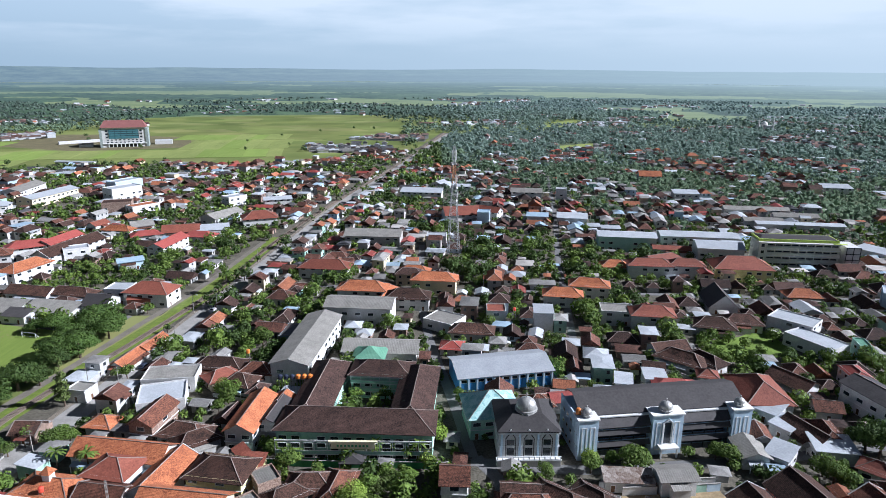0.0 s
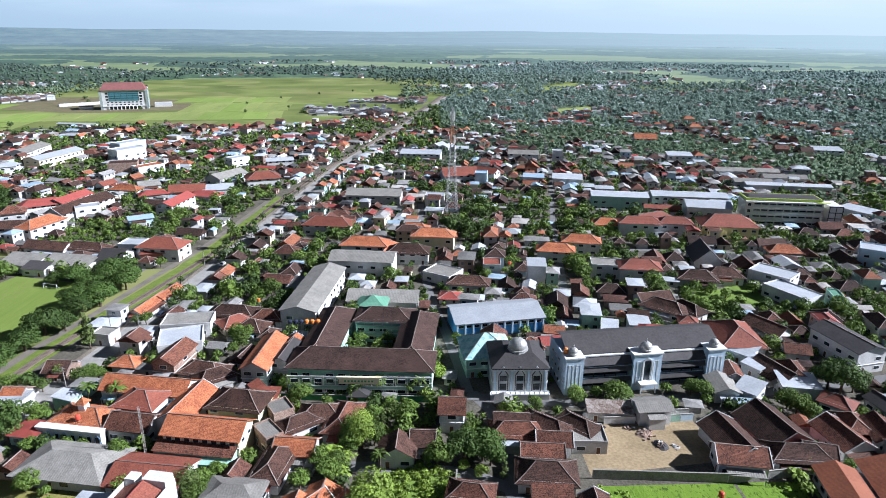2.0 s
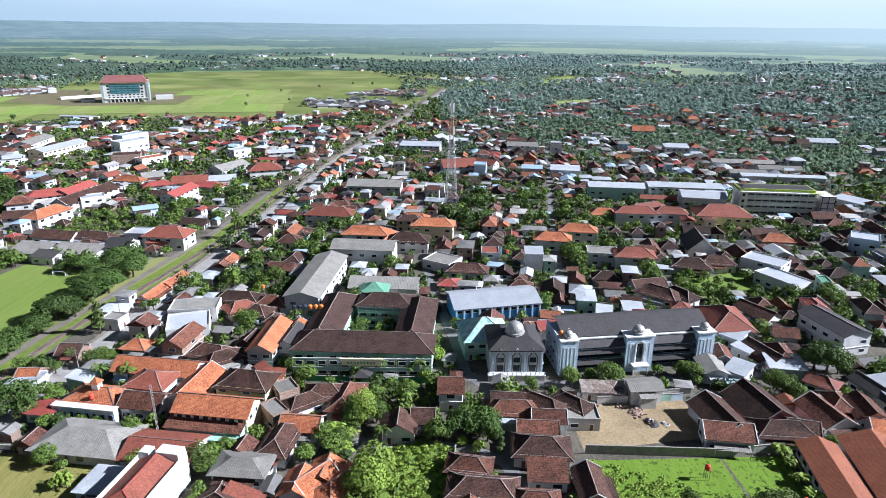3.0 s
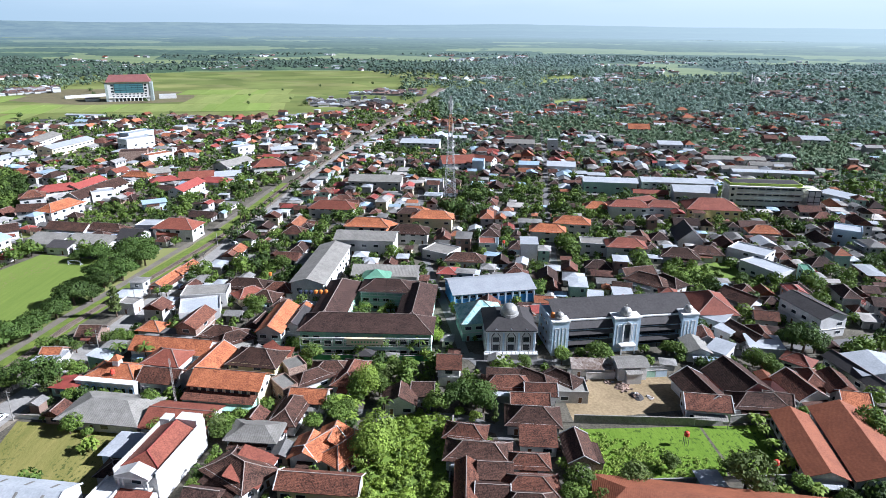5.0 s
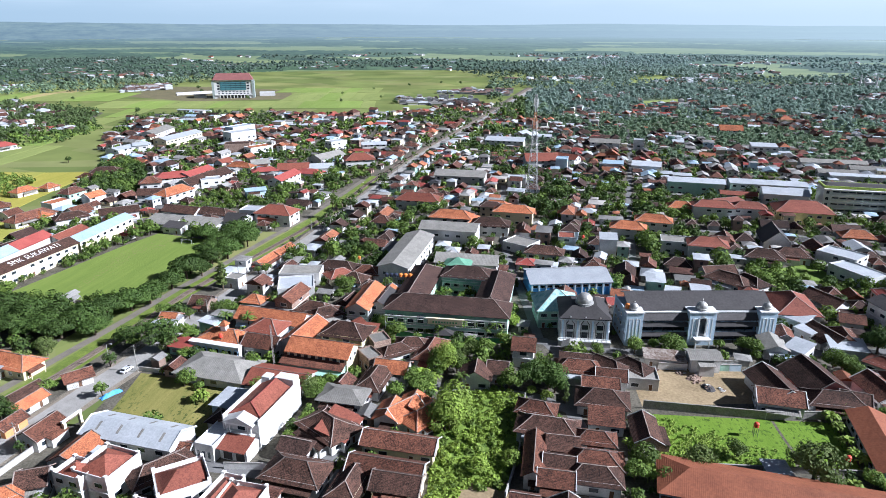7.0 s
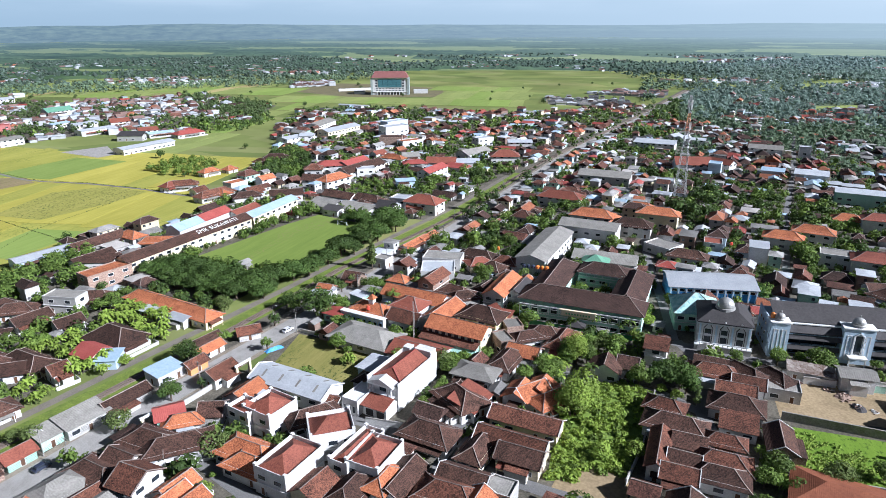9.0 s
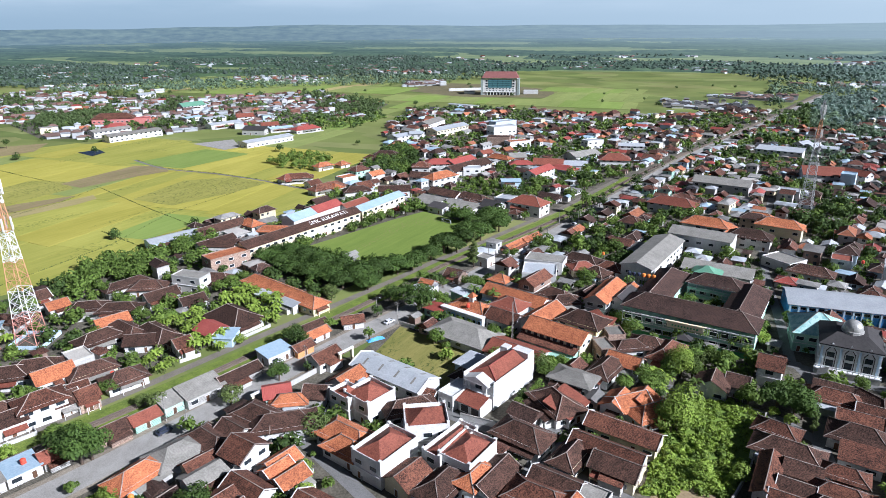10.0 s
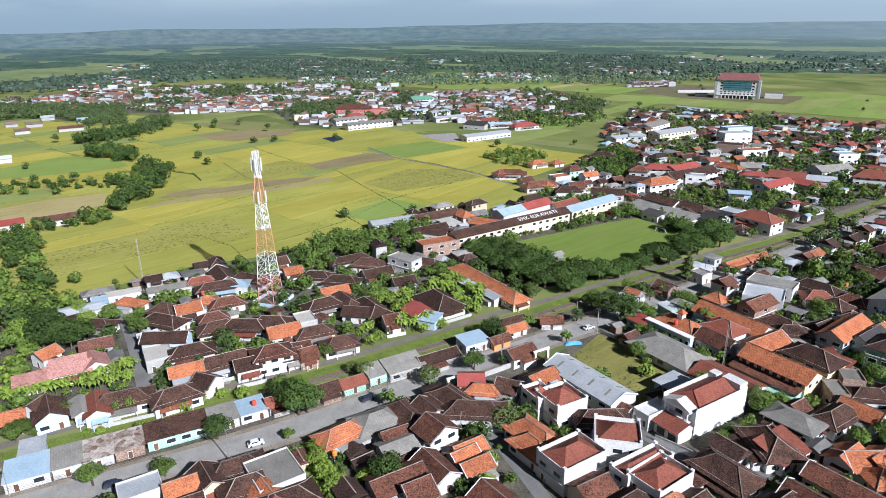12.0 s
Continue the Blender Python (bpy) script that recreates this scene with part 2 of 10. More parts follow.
def crop(name, low, high, weed, amount, turn=9.0):
    """A standing crop: broad patches, streaks along its rows and a scatter of darker weeds (amount 0 to 1)."""
    m = bpy.data.materials.new(name)
    m.use_nodes = True
    n, l = m.node_tree.nodes, m.node_tree.links
    b = n["Principled BSDF"]
    b.inputs["Roughness"].default_value, b.inputs["Specular IOR Level"].default_value = 0.95, 0.15
    co = n.new("ShaderNodeTexCoord").outputs["Object"]

    def cloud(scale, stretch, detail):
        place = n.new("ShaderNodeMapping")
        place.inputs["Rotation"].default_value = (0, 0, radians(-turn))
        place.inputs["Scale"].default_value = (scale, scale / stretch, scale)
        l.new(co, place.inputs["Vector"])
        tex = n.new("ShaderNodeTexNoise")
        tex.inputs["Scale"].default_value, tex.inputs["Detail"].default_value, tex.inputs["Roughness"].default_value = 1.0, detail, 0.65
        l.new(place.outputs["Vector"], tex.inputs["Vector"])
        return tex.outputs["Fac"]

    def span(source, lo, hi, a, z):
        r = n.new("ShaderNodeMapRange")
        for i, v in enumerate((lo, hi, a, z)):
            r.inputs[1 + i].default_value = v
        l.new(source, r.inputs[0])
        return r.outputs[0]

    def blend(f, first, second):
        mix = n.new("ShaderNodeMix")
        mix.data_type = "RGBA"
        l.new(f, mix.inputs["Factor"])
        for socket, v in ((mix.inputs["A"], first), (mix.inputs["B"], second)):
            if isinstance(v, tuple):
                socket.default_value = rgb(v)
            else:
                l.new(v, socket)
        return mix.outputs["Result"]

    def product(a, z):
        k = n.new("ShaderNodeMath")
        k.operation = "MULTIPLY"
        l.new(a, k.inputs[0])
        l.new(z, k.inputs[1])
        return k.outputs[0]

    broad, rows = span(cloud(0.035, 2.5, 5), 0.3, 0.7, 0, 1), span(cloud(0.45, 14.0, 4), 0.25, 0.75, 0, 1)
    colour = blend(rows, blend(broad, low, tuple(0.5 * (p + q) for p, q in zip(low, high))), blend(broad, tuple(0.5 * (p + q) for p, q in zip(low, high)), high))
    tufts = product(span(cloud(0.9, 1.6, 3), 0.54, 0.62, 0, 1), span(cloud(0.05, 4.0, 3), 0.66 - 0.3 * amount, 0.76 - 0.3 * amount, 0, 0.85))
    colour = blend(tufts, colour, weed)
    tint = n.new("ShaderNodeHueSaturation")
    l.new(span(n.new("ShaderNodeObjectInfo").outputs["Random"], 0, 1, 0.93, 1.07), tint.inputs["Value"])
    l.new(colour, tint.inputs["Color"])
    l.new(tint.outputs["Color"], b.inputs["Base Color"])
    bp = n.new("ShaderNodeBump")
    bp.inputs["Strength"].default_value, bp.inputs["Distance"].default_value = 0.7, 0.2
    l.new(cloud(1.2, 2.0, 3), bp.inputs["Height"])
    l.new(bp.outputs["Normal"], b.inputs["Normal"])
    return m


WEED = (0.055, 0.085, 0.018)
PITCH = crop("mown_pitch_grass", (0.105, 0.155, 0.028), (0.185, 0.240, 0.050), (0.19, 0.18, 0.07), 0.35)
ROUGH_GRASS = crop("rough_dry_grass", (0.105, 0.120, 0.024), (0.330, 0.280, 0.095), (0.055, 0.080, 0.018), 0.9)
SHORT_CROP = crop("short_green_crop", (0.090, 0.165, 0.014), (0.175, 0.265, 0.032), (0.035, 0.070, 0.010), 0.8)
PADDY = crop("ripening_rice", (0.250, 0.240, 0.036), (0.430, 0.375, 0.080), WEED, 0.25)
PADDY_MID = crop("half_ripe_rice", (0.205, 0.220, 0.036), (0.370, 0.345, 0.078), WEED, 0.45)
PADDY_GREEN = crop("green_rice", (0.150, 0.190, 0.052), (0.270, 0.300, 0.095), WEED, 0.3)
PADDY_FRESH = crop("fresh_green_rice", (0.140, 0.205, 0.040), (0.245, 0.310, 0.078), WEED, 0.15)
STUBBLE = crop("straw_stubble", (0.250, 0.205, 0.085), (0.410, 0.345, 0.160), (0.20, 0.20, 0.05), 0.6)
PLOUGHED = crop("ploughed_brown_field", (0.165, 0.130, 0.070), (0.340, 0.265, 0.140), (0.17, 0.18, 0.05), 0.9)
ROUGH_RICE = crop("weedy_rough_field", (0.205, 0.210, 0.040), (0.370, 0.335, 0.090), (0.075, 0.100, 0.024), 1.0)
FALLOW = surface("fallow_field_soil", (0.10, 0.085, 0.045), (0.23, 0.20, 0.10), 0.4, 0.05, 0.95, vary=0.2)
BALLAST = surface("brown_track_ballast", (0.10, 0.075, 0.055), (0.25, 0.20, 0.16), 4, 0.2, 0.95, vary=0.05)
STEEL = surface("rail_steel", (0.14, 0.10, 0.08), (0.26, 0.21, 0.18), 2, 0.3, 0.5, metal=0.7, vary=0.05)
CONCRETE = surface("stained_concrete", (0.16, 0.15, 0.135), (0.40, 0.38, 0.35), 0.8, 0.25, 0.92, vary=0.12)
RED_STEEL = surface("faded_red_tower_paint", (0.40, 0.16, 0.12), (0.60, 0.30, 0.24), 2, 0.3, 0.6, vary=0.05)
ORANGE_STEEL = surface("faded_orange_tower_paint", (0.42, 0.20, 0.10), (0.58, 0.32, 0.18), 2, 0.3, 0.6, vary=0.05)
TANK = surface("orange_plastic_tank", (0.62, 0.17, 0.03), (0.74, 0.26, 0.06), 1, 0.3, 0.45, vary=0.1, bump=0.0)
RED_TANK = surface("red_plastic_tank", (0.50, 0.05, 0.03), (0.62, 0.09, 0.05), 1, 0.3, 0.45, vary=0.1, bump=0.0)
BLUE = surface("bright_blue_paint", (0.05, 0.22, 0.52), (0.12, 0.36, 0.70), 1, 0.3, 0.6, vary=0.1, bump=0.0)
BLUE_TRIM = surface("soft_blue_trim", (0.22, 0.38, 0.62), (0.34, 0.52, 0.74), 1, 0.3, 0.6, vary=0.05, bump=0.0)
GREEN_PAINT = surface("green_paint", (0.05, 0.24, 0.09), (0.11, 0.38, 0.16), 1, 0.3, 0.7, vary=0.08, bump=0.0)
DOME = surface("pale_ribbed_dome_metal", (0.30, 0.295, 0.28), (0.47, 0.46, 0.43), 0.8, 0.3, 0.4, metal=0.3, vary=0.05)
BARK = surface("tree_bark", (0.05, 0.035, 0.025), (0.15, 0.11, 0.08), 3, 0.4, 0.95)
LEAF = {
    "green": surface("broad_leaves", (0.030, 0.064, 0.010), (0.190, 0.275, 0.046), 0.9, 0.16, 0.75, vary=0.35, bump=0.0),
    "dark": surface("dense_dark_leaves", (0.018, 0.042, 0.009), (0.105, 0.168, 0.030), 0.9, 0.16, 0.75, vary=0.25, bump=0.0),
    "light": surface("fresh_light_leaves", (0.094, 0.150, 0.018), (0.300, 0.400, 0.062), 0.9, 0.16, 0.7, vary=0.25, bump=0.0),
    "dry": surface("olive_feathery_leaves", (0.055, 0.084, 0.022), (0.174, 0.222, 0.060), 0.9, 0.2, 0.8, vary=0.2, bump=0.0),
}


# ---- building blocks ----
class Solid:
    """Collects boxes, beams and faces for one mesh."""

    def __init__(self):
        self.v, self.f, self.s = [], [], []

    def face(self, pts, slot=0):
        k = len(self.v)
        self.v += [tuple(p) for p in pts]
        self.f.append(tuple(range(k, k + len(pts))))
        self.s.append(slot)

    def box(self, x0, y0, z0, x1, y1, z1, slot=0):
        k = len(self.v)
        self.v += [(x0, y0, z0), (x1, y0, z0), (x1, y1, z0), (x0, y1, z0), (x0, y0, z1), (x1, y0, z1), (x1, y1, z1), (x0, y1, z1)]
        for q in ((3, 2, 1, 0), (4, 5, 6, 7), (0, 1, 5, 4), (1, 2, 6, 5), (2, 3, 7, 6), (3, 0, 4, 7)):
            self.f.append(tuple(k + i for i in q))
            self.s.append(slot)

    def beam(self, p, q, wide, high=None, slot=0):
        p, q = Vector(p), Vector(q)
        d = (q - p).normalized()
        side = d.cross(Vector((0, 0, 1)))
        side = Vector((1, 0, 0)) if side.length < 1e-4 else side.normalized()
        up = side.cross(d) * (high or wide) / 2
        side = side * wide / 2
        k = len(self.v)
        for e in (p, q):
            self.v += [tuple(e - side - up), tuple(e + side - up), tuple(e + side + up), tuple(e - side + up)]
        for r in ((0, 1, 2, 3), (7, 6, 5, 4), (0, 4, 5, 1), (1, 5, 6, 2), (2, 6, 7, 3), (3, 7, 4, 0)):
            self.f.append(tuple(k + i for i in r))
            self.s.append(slot)

    def turned(self, prof, cx, cy, n=16, slot=0):
        """A turned body from (radius, height) pairs."""
        k = len(self.v)
        for r, z in prof:
            for i in range(n):
                a = 2 * math.pi * i / n
                self.v.append((cx + r * math.cos(a), cy + r * math.sin(a), z))
        for j in range(len(prof) - 1):
            for i in range(n):
                self.f.append((k + j * n + i, k + j * n + (i + 1) % n, k + (j + 1) * n + (i + 1) % n, k + (j + 1) * n + i))
                self.s.append(slot)
        self.f.append(tuple(k + i for i in reversed(range(n))))
        self.f.append(tuple(k + (len(prof) - 1) * n + i for i in range(n)))
        self.s += [slot, slot]

    def slab(self, top, thick, slot=0):
        """A plate under the given top outline (counter-clockwise from above)."""
        low = [(p[0], p[1], p[2] - thick) for p in top]
        self.face(top, slot)
        self.face(low[::-1], slot)
        for i in range(len(top)):
            j = (i + 1) % len(top)
            self.face((top[i], low[i], low[j], top[j]), slot)

    def mesh(self, name, *mats):
        me = bpy.data.meshes.new(name)
        me.from_pydata(self.v, [], self.f)
        for m in mats:
            me.materials.append(m)
        if len(mats) > 1:
            me.polygons.foreach_set("material_index", self.s)
        me.validate()
        me.update()
        return me


def part(name, data, parent, m=None, label=""):
    ob = new(name, data)
    ob.parent = parent
    if m is not None:
        ob.matrix_basis = m
    return tagged(ob, label)


def base(name, m, label, category, group="", kind=""):
    ob = new(name)
    ob.empty_display_size = 0.5
    ob.matrix_basis = m
    return tagged(ob, label, category, group, kind)


def framed(w, h, edge, name, mats):
    """A framed opening on a wall's face: rim, reveal and a recessed pane in one skin."""
    s = Solid()
    ring = lambda g, y: [(-w / 2 + g, y, g), (w / 2 - g, y, g), (w / 2 - g, y, h - g), (-w / 2 + g, y, h - g)]
    s.v = ring(0, 0.03) + ring(0, -0.08) + ring(edge, -0.08) + ring(edge, -0.015)
    for i in range(4):
        j = (i + 1) % 4
        for k in (0, 4, 8):
            s.f.append((k + i, k + j, k + 4 + j, k + 4 + i))
            s.s.append(0)
    s.f.append((12, 13, 14, 15))
    s.s.append(1)
    return s.mesh(name, *mats)


def pane_mesh(w, h, edge):
    """The glass of a window: a thin pane with a glazing bar's worth of thickness."""
    s = Solid()
    s.box(-w / 2 + edge, -0.045, edge, w / 2 - edge, -0.018, h - edge)
    return s.mesh("pane", GLASS)


WINDOW = framed(1.5, 1.3, 0.11, "window", (TRIM, GLASS))
PANE, WIDE_PANE = pane_mesh(1.5, 1.3, 0.11), pane_mesh(2.4, 1.4, 0.11)
WIDE_WINDOW = framed(2.4, 1.4, 0.11, "window", (TRIM, GLASS))
DOORWAY = framed(1.2, 2.2, 0.1, "door", (TRIM, TIMBER))
TAKEN = []


def take(x, y, L, w, a):
    TAKEN.append((x, y, L / 2, w / 2, math.cos(radians(a)), math.sin(radians(a))))


def walls_mesh(kind, L, W, e, rise, wall):
    s = Solid()
    if kind == "g":
        for y in (-W / 2, W / 2):
            s.face(((-L / 2, y, 0), (L / 2, y, 0), (L / 2, y, e), (-L / 2, y, e))[:: 1 if y < 0 else -1])
        for x in (-L / 2, L / 2):
            s.face(((x, W / 2, 0), (x, -W / 2, 0), (x, -W / 2, e), (x, 0, e + rise - 0.12), (x, W / 2, e))[:: 1 if x < 0 else -1])
        s.face(((-L / 2, -W / 2, 0), (-L / 2, W / 2, 0), (L / 2, W / 2, 0), (L / 2, -W / 2, 0)))
    elif kind == "p":
        s.box(-L / 2, -W / 2, 0, L / 2, W / 2, e - 0.6)
        t = 0.22
        s.box(-L / 2, -W / 2, e - 0.6, L / 2, -W / 2 + t, e + 0.5)
        s.box(-L / 2, W / 2 - t, e - 0.6, L / 2, W / 2, e + 0.5)
        s.box(-L / 2, -W / 2 + t, e - 0.6, -L / 2 + t, W / 2 - t, e + 0.5)
        s.box(L / 2 - t, -W / 2 + t, e - 0.6, L / 2, W / 2 - t, e + 0.5)
        for x in (-L / 2, L / 2 - 0.7):
            for y in (-W / 2, W / 2 - 0.7):
                s.box(x - 0.05, y - 0.05, e + 0.5, x + 0.75, y + 0.75, e + 0.95)
    else:
        s.box(-L / 2, -W / 2, 0, L / 2, W / 2, e - 0.02)
    return s.mesh("walls", WALL[wall])


def roof_mesh(kind, L, W, e, rise, over, mats, slots=0):
    """Returns the roof's mesh and the lines of its ridges."""
    s, lines = Solid(), []
    a, b = L / 2 + over, W / 2 + over
    drop = rise / (W / 2) * over if kind in "gh" else 0
    z0, z1 = e - drop + 0.06, e + rise + 0.06
    t = 0.14
    if kind == "g":
        for x in (-a, a):
            s.v += [(x, -b, z0), (x, 0, z1), (x, b, z0), (x, b, z0 - t), (x, 0, z1 - t), (x, -b, z0 - t)]
        s.f += [(0, 6, 7, 1), (1, 7, 8, 2), (2, 8, 9, 3), (3, 9, 10, 4), (4, 10, 11, 5), (5, 11, 6, 0), (0, 1, 4, 5), (1, 2, 3, 4), (7, 6, 11, 10), (8, 7, 10, 9)]
        s.s += [0] * 10
        lines = [((-a, 0, z1), (a, 0, z1))]
    elif kind == "h":
        r = max(L / 2 - W * 0.475, 0.05)
        sag = 0.41 if W < 11 else 0.47
        am, bm, zm = r + (a - r) * 0.5, b * 0.5, z0 + (z1 - z0) * sag
        for d in (0, t):
            s.v += [(-a, -b, z0 - d), (a, -b, z0 - d), (a, b, z0 - d), (-a, b, z0 - d), (-am, -bm, zm - d), (am, -bm, zm - d), (am, bm, zm - d), (-am, bm, zm - d), (-r, 0, z1 - d), (r, 0, z1 - d)]
        for k, way in ((0, 1), (10, -1)):
            for q in ((0, 1, 5, 4), (1, 2, 6, 5), (2, 3, 7, 6), (3, 0, 4, 7), (4, 5, 9, 8), (6, 7, 8, 9), (5, 6, 9), (7, 4, 8)):
                s.f.append(tuple(k + i for i in q)[::way])
        for i in range(4):
            j = (i + 1) % 4
            s.f.append((i, i + 10, j + 10, j))
        s.s += [0] * 20
        lines = [((-r, 0, z1), (r, 0, z1))] + [((sx * r, 0, z1), (sx * am, sy * bm, zm)) for sx in (-1, 1) for sy in (-1, 1)]
        lines += [((sx * am, sy * bm, zm), (sx * a, sy * b, z0)) for sx in (-1, 1) for sy in (-1, 1)]
    elif kind == "p":
        a, b, z0 = L / 2 - 0.5, W / 2 - 0.5, e - 0.45
        r, z1 = max(a - b, 0.1), e + b * 0.48
        s.face(((-a, -b, z0), (a, -b, z0), (r, 0, z1), (-r, 0, z1)))
        s.face(((a, b, z0), (-a, b, z0), (-r, 0, z1), (r, 0, z1)))
        s.face(((a, -b, z0), (a, b, z0), (r, 0, z1)))
        s.face(((-a, b, z0), (-a, -b, z0), (-r, 0, z1)))
    elif kind == "s":
        s.slab(((-a, -b, e + 0.05), (a, -b, e + 0.05), (a, b, e + rise), (-a, b, e + rise)), 0.1)
    else:
        s.slab(((-a + over, -b + over, e + 0.1), (a - over, -b + over, e + 0.1), (a - over, b - over, e + 0.1), (-a + over, b - over, e + 0.1)), 0.14)
    for p, q in lines if slots else ():
        s.beam(Vector(p) + Vector((0, 0, 0.05)), Vector(q) + Vector((0, 0, 0.05)), 0.32, 0.16, 1)
    return s.mesh("roof", *mats), lines


YARDS = []


def porch_and_yard(top, x, y, L, W, a, e, kind, wall):
    """A lean-to porch on posts, and a low garden wall kept for the joined yard walls."""
    rnd = random.Random(round(x * 3 + y * 11))
    if kind not in "gh" or e > 5.2 or e < 3.45 or rnd.random() > 0.6:
        return
    side = min((0, 90, 180, 270), key=lambda t: math.sin(radians(t + a)) * x - math.cos(radians(t + a)) * (y + 45))
    half, length = (W / 2, L) if side in (0, 180) else (L / 2, W)
    u0, u1 = -length * rnd.uniform(0.2, 0.5), length * rnd.uniform(0.2, 0.5)
    turn = Matrix.Rotation(radians(side), 4, "Z")
    d = rnd.uniform(1.6, 2.6)
    s = Solid()
    s.slab(((u0, -half - d, 2.35), (u1, -half - d, 2.35), (u1, -half - 0.02, 2.95), (u0, -half - 0.02, 2.95)), 0.1)
    part("porch_roof", s.mesh("porch_roof", ROOF[rnd.choice("gbdwgml")]), top, turn)
    for u in (u0 + 0.2, u1 - 0.2):
        s = Solid()
        s.box(u - 0.09, -half - d + 0.1, 0, u + 0.09, -half - d + 0.28, 2.3)
        part("porch_post", s.mesh("porch_post", WALL[wall]), top, turn)
    YARDS.append((x, y, a + side, half + d + 1.0, length, rnd.random()))


def back_roof(top, x, y, L, W, a, e, kind, roof, wall):
    """A lower roof over a kitchen or terrace along one flank of a small house, with its short walls."""
    rnd = random.Random(round(x * 13 + y * 5))
    if kind not in "gh" or e > 5.2 or L * W > 150 or rnd.random() > 0.5:
        return
    out = min((-1, 1), key=lambda k: k * (math.sin(radians(a)) * x - math.cos(radians(a)) * (y + 45)))
    side = -out if rnd.random() < 0.6 else out
    deep, u0, u1 = rnd.uniform(1.6, 2.8), -L / 2 * rnd.uniform(0.2, 1.0), L / 2 * rnd.uniform(0.2, 1.0)
    v0, v1, z = side * (W / 2 + 0.02), side * (W / 2 + deep), e - 0.75
    s = Solid()
    edge = [(u0, v0, z), (u1, v0, z), (u1, v1 + side * 0.3, z - 0.6), (u0, v1 + side * 0.3, z - 0.6)]
    s.slab(edge if side < 0 else edge[::-1], 0.1)
    part("back_roof", s.mesh("back_roof", ROOF[rnd.choice((roof, "g", "d", "b", "w", "g"))]), top)
    s = Solid()
    s.box(u0 + 0.2, min(v0, v1), 0, u1 - 0.2, max(v0, v1), z - 0.72)
    part("back_room", s.mesh("back_room", WALL[wall if rnd.random() < 0.5 else "p"]), top)


def house(x, y, L, W, a, e, kind, roof, wall, slope=0.55, detail=True, name="house"):
    """A building whose ridge runs along its own x axis, turned by a degrees; e: height of the eaves."""
    rise = W / 2 * slope if kind != "s" else W * slope * 0.6
    words = "two-storey" if e >= 5.9 else "low"
    shape = {"g": "gabled", "h": "hipped", "p": "hipped", "f": "flat", "s": "lean-to"}[kind]
    tag = f"{words} {WALL_WORDS[wall]} building with {shape} {ROOF_WORDS[roof]} roof"
    if kind == "p":
        tag = f"{words} {WALL_WORDS[wall]} house, {ROOF_WORDS[roof]} roof behind a parapet"
    if kind == "p":
        name, cat = "townhouse", "townhouse"
    elif L * W > 210:
        name, cat = "long_building", "building"
    elif kind == "s":
        name, cat = "lean_to", "shed"
    elif kind == "f":
        name, cat = "flat_roofed_house", "house"
    elif e < 3.45:
        name, cat = "roadside_stall", "stall"
    else:
        cat = "house"
    top = tagged(new(name, walls_mesh(kind, L, W, e, rise, wall)), tag, cat, f"{cat}s of the town")
    top.matrix_basis = pose(x, y, 0, 0, 0, a)
    take(x, y, L + 0.6, W + 0.6, a)
    over = {"g": 0.75, "h": 0.95, "s": 0.4}.get(kind, 0)
    data, lines = roof_mesh(kind, L, W, e, rise, over, (ROOF[roof],))
    part("roof", data, top)
    if lines and roof in "dbomkTD":
        s = Solid()
        for p, q in lines:
            k = len(s.v)
            s.beam(Vector(p) + Vector((0, 0, 0.06)), Vector(q) + Vector((0, 0, 0.06)), 0.2, 0.13)
            if k:
                near = sorted(range(k), key=lambda i: (Vector(s.v[i]) - Vector(s.v[k])).length)[:2]
                s.f.append((near[0], near[1], k))
                s.s.append(0)
        part("ridge_cap", s.mesh("ridge_cap", CAP), top, None, "pale mortar ridge capping")
    if kind == "g" and roof in "dbo" and e < 7 and round(x * 7 + y * 3) % 3:
        a1, b1 = L / 2 + over - 0.1, W / 2 + over
        z0, z1 = e - rise / (W / 2) * over + 0.15, e + rise + 0.15
        for x1 in (-a1, a1):
            s = Solid()
            for y1 in (-b1, b1):
                s.beam((x1, 0, z1), (x1, y1, z0), 0.2, 0.2)
            part("verge_cap", s.mesh("verge_cap", CAP if round(x + y) % 2 else WALL["w"]), top, None, "plastered gable edge")
    if kind == "f":
        s = Solid()
        for y0 in (-W / 2 - 0.05, W / 2 - 0.17):
            s.box(-L / 2 - 0.05, y0, e - 0.3, L / 2 + 0.05, y0 + 0.22, e + 0.55)
        for x0 in (-L / 2 - 0.05, L / 2 - 0.17):
            s.box(x0, -W / 2 + 0.17, e - 0.3, x0 + 0.22, W / 2 - 0.17, e + 0.55)
        part("parapet", s.mesh("parapet", WALL[wall]), top)
    if not detail:
        return top
    porch_and_yard(top, x, y, L, W, a, e, kind, wall)
    back_roof(top, x, y, L, W, a, e, kind, roof, wall)
    far = math.hypot(x, y + 20)
    rnd = random.Random(round(x * 7 + y * 13))
    gap = 3.4 if far < 230 else 4.6
    sides = []
    for turn, half, length in ((0, W / 2, L), (90, L / 2, W), (180, W / 2, L), (270, L / 2, W)):
        out = Vector((math.sin(radians(turn + a)), -math.cos(radians(turn + a))))
        if out.dot(Vector((-x, -45 - y)).normalized()) > 0.25:
            sides.append((turn, half, length))
    door_at = rnd.random()
    if kind == "p" and L > W * 1.3:
        sides = [q for q in sides if q[0] in (90, 270)]
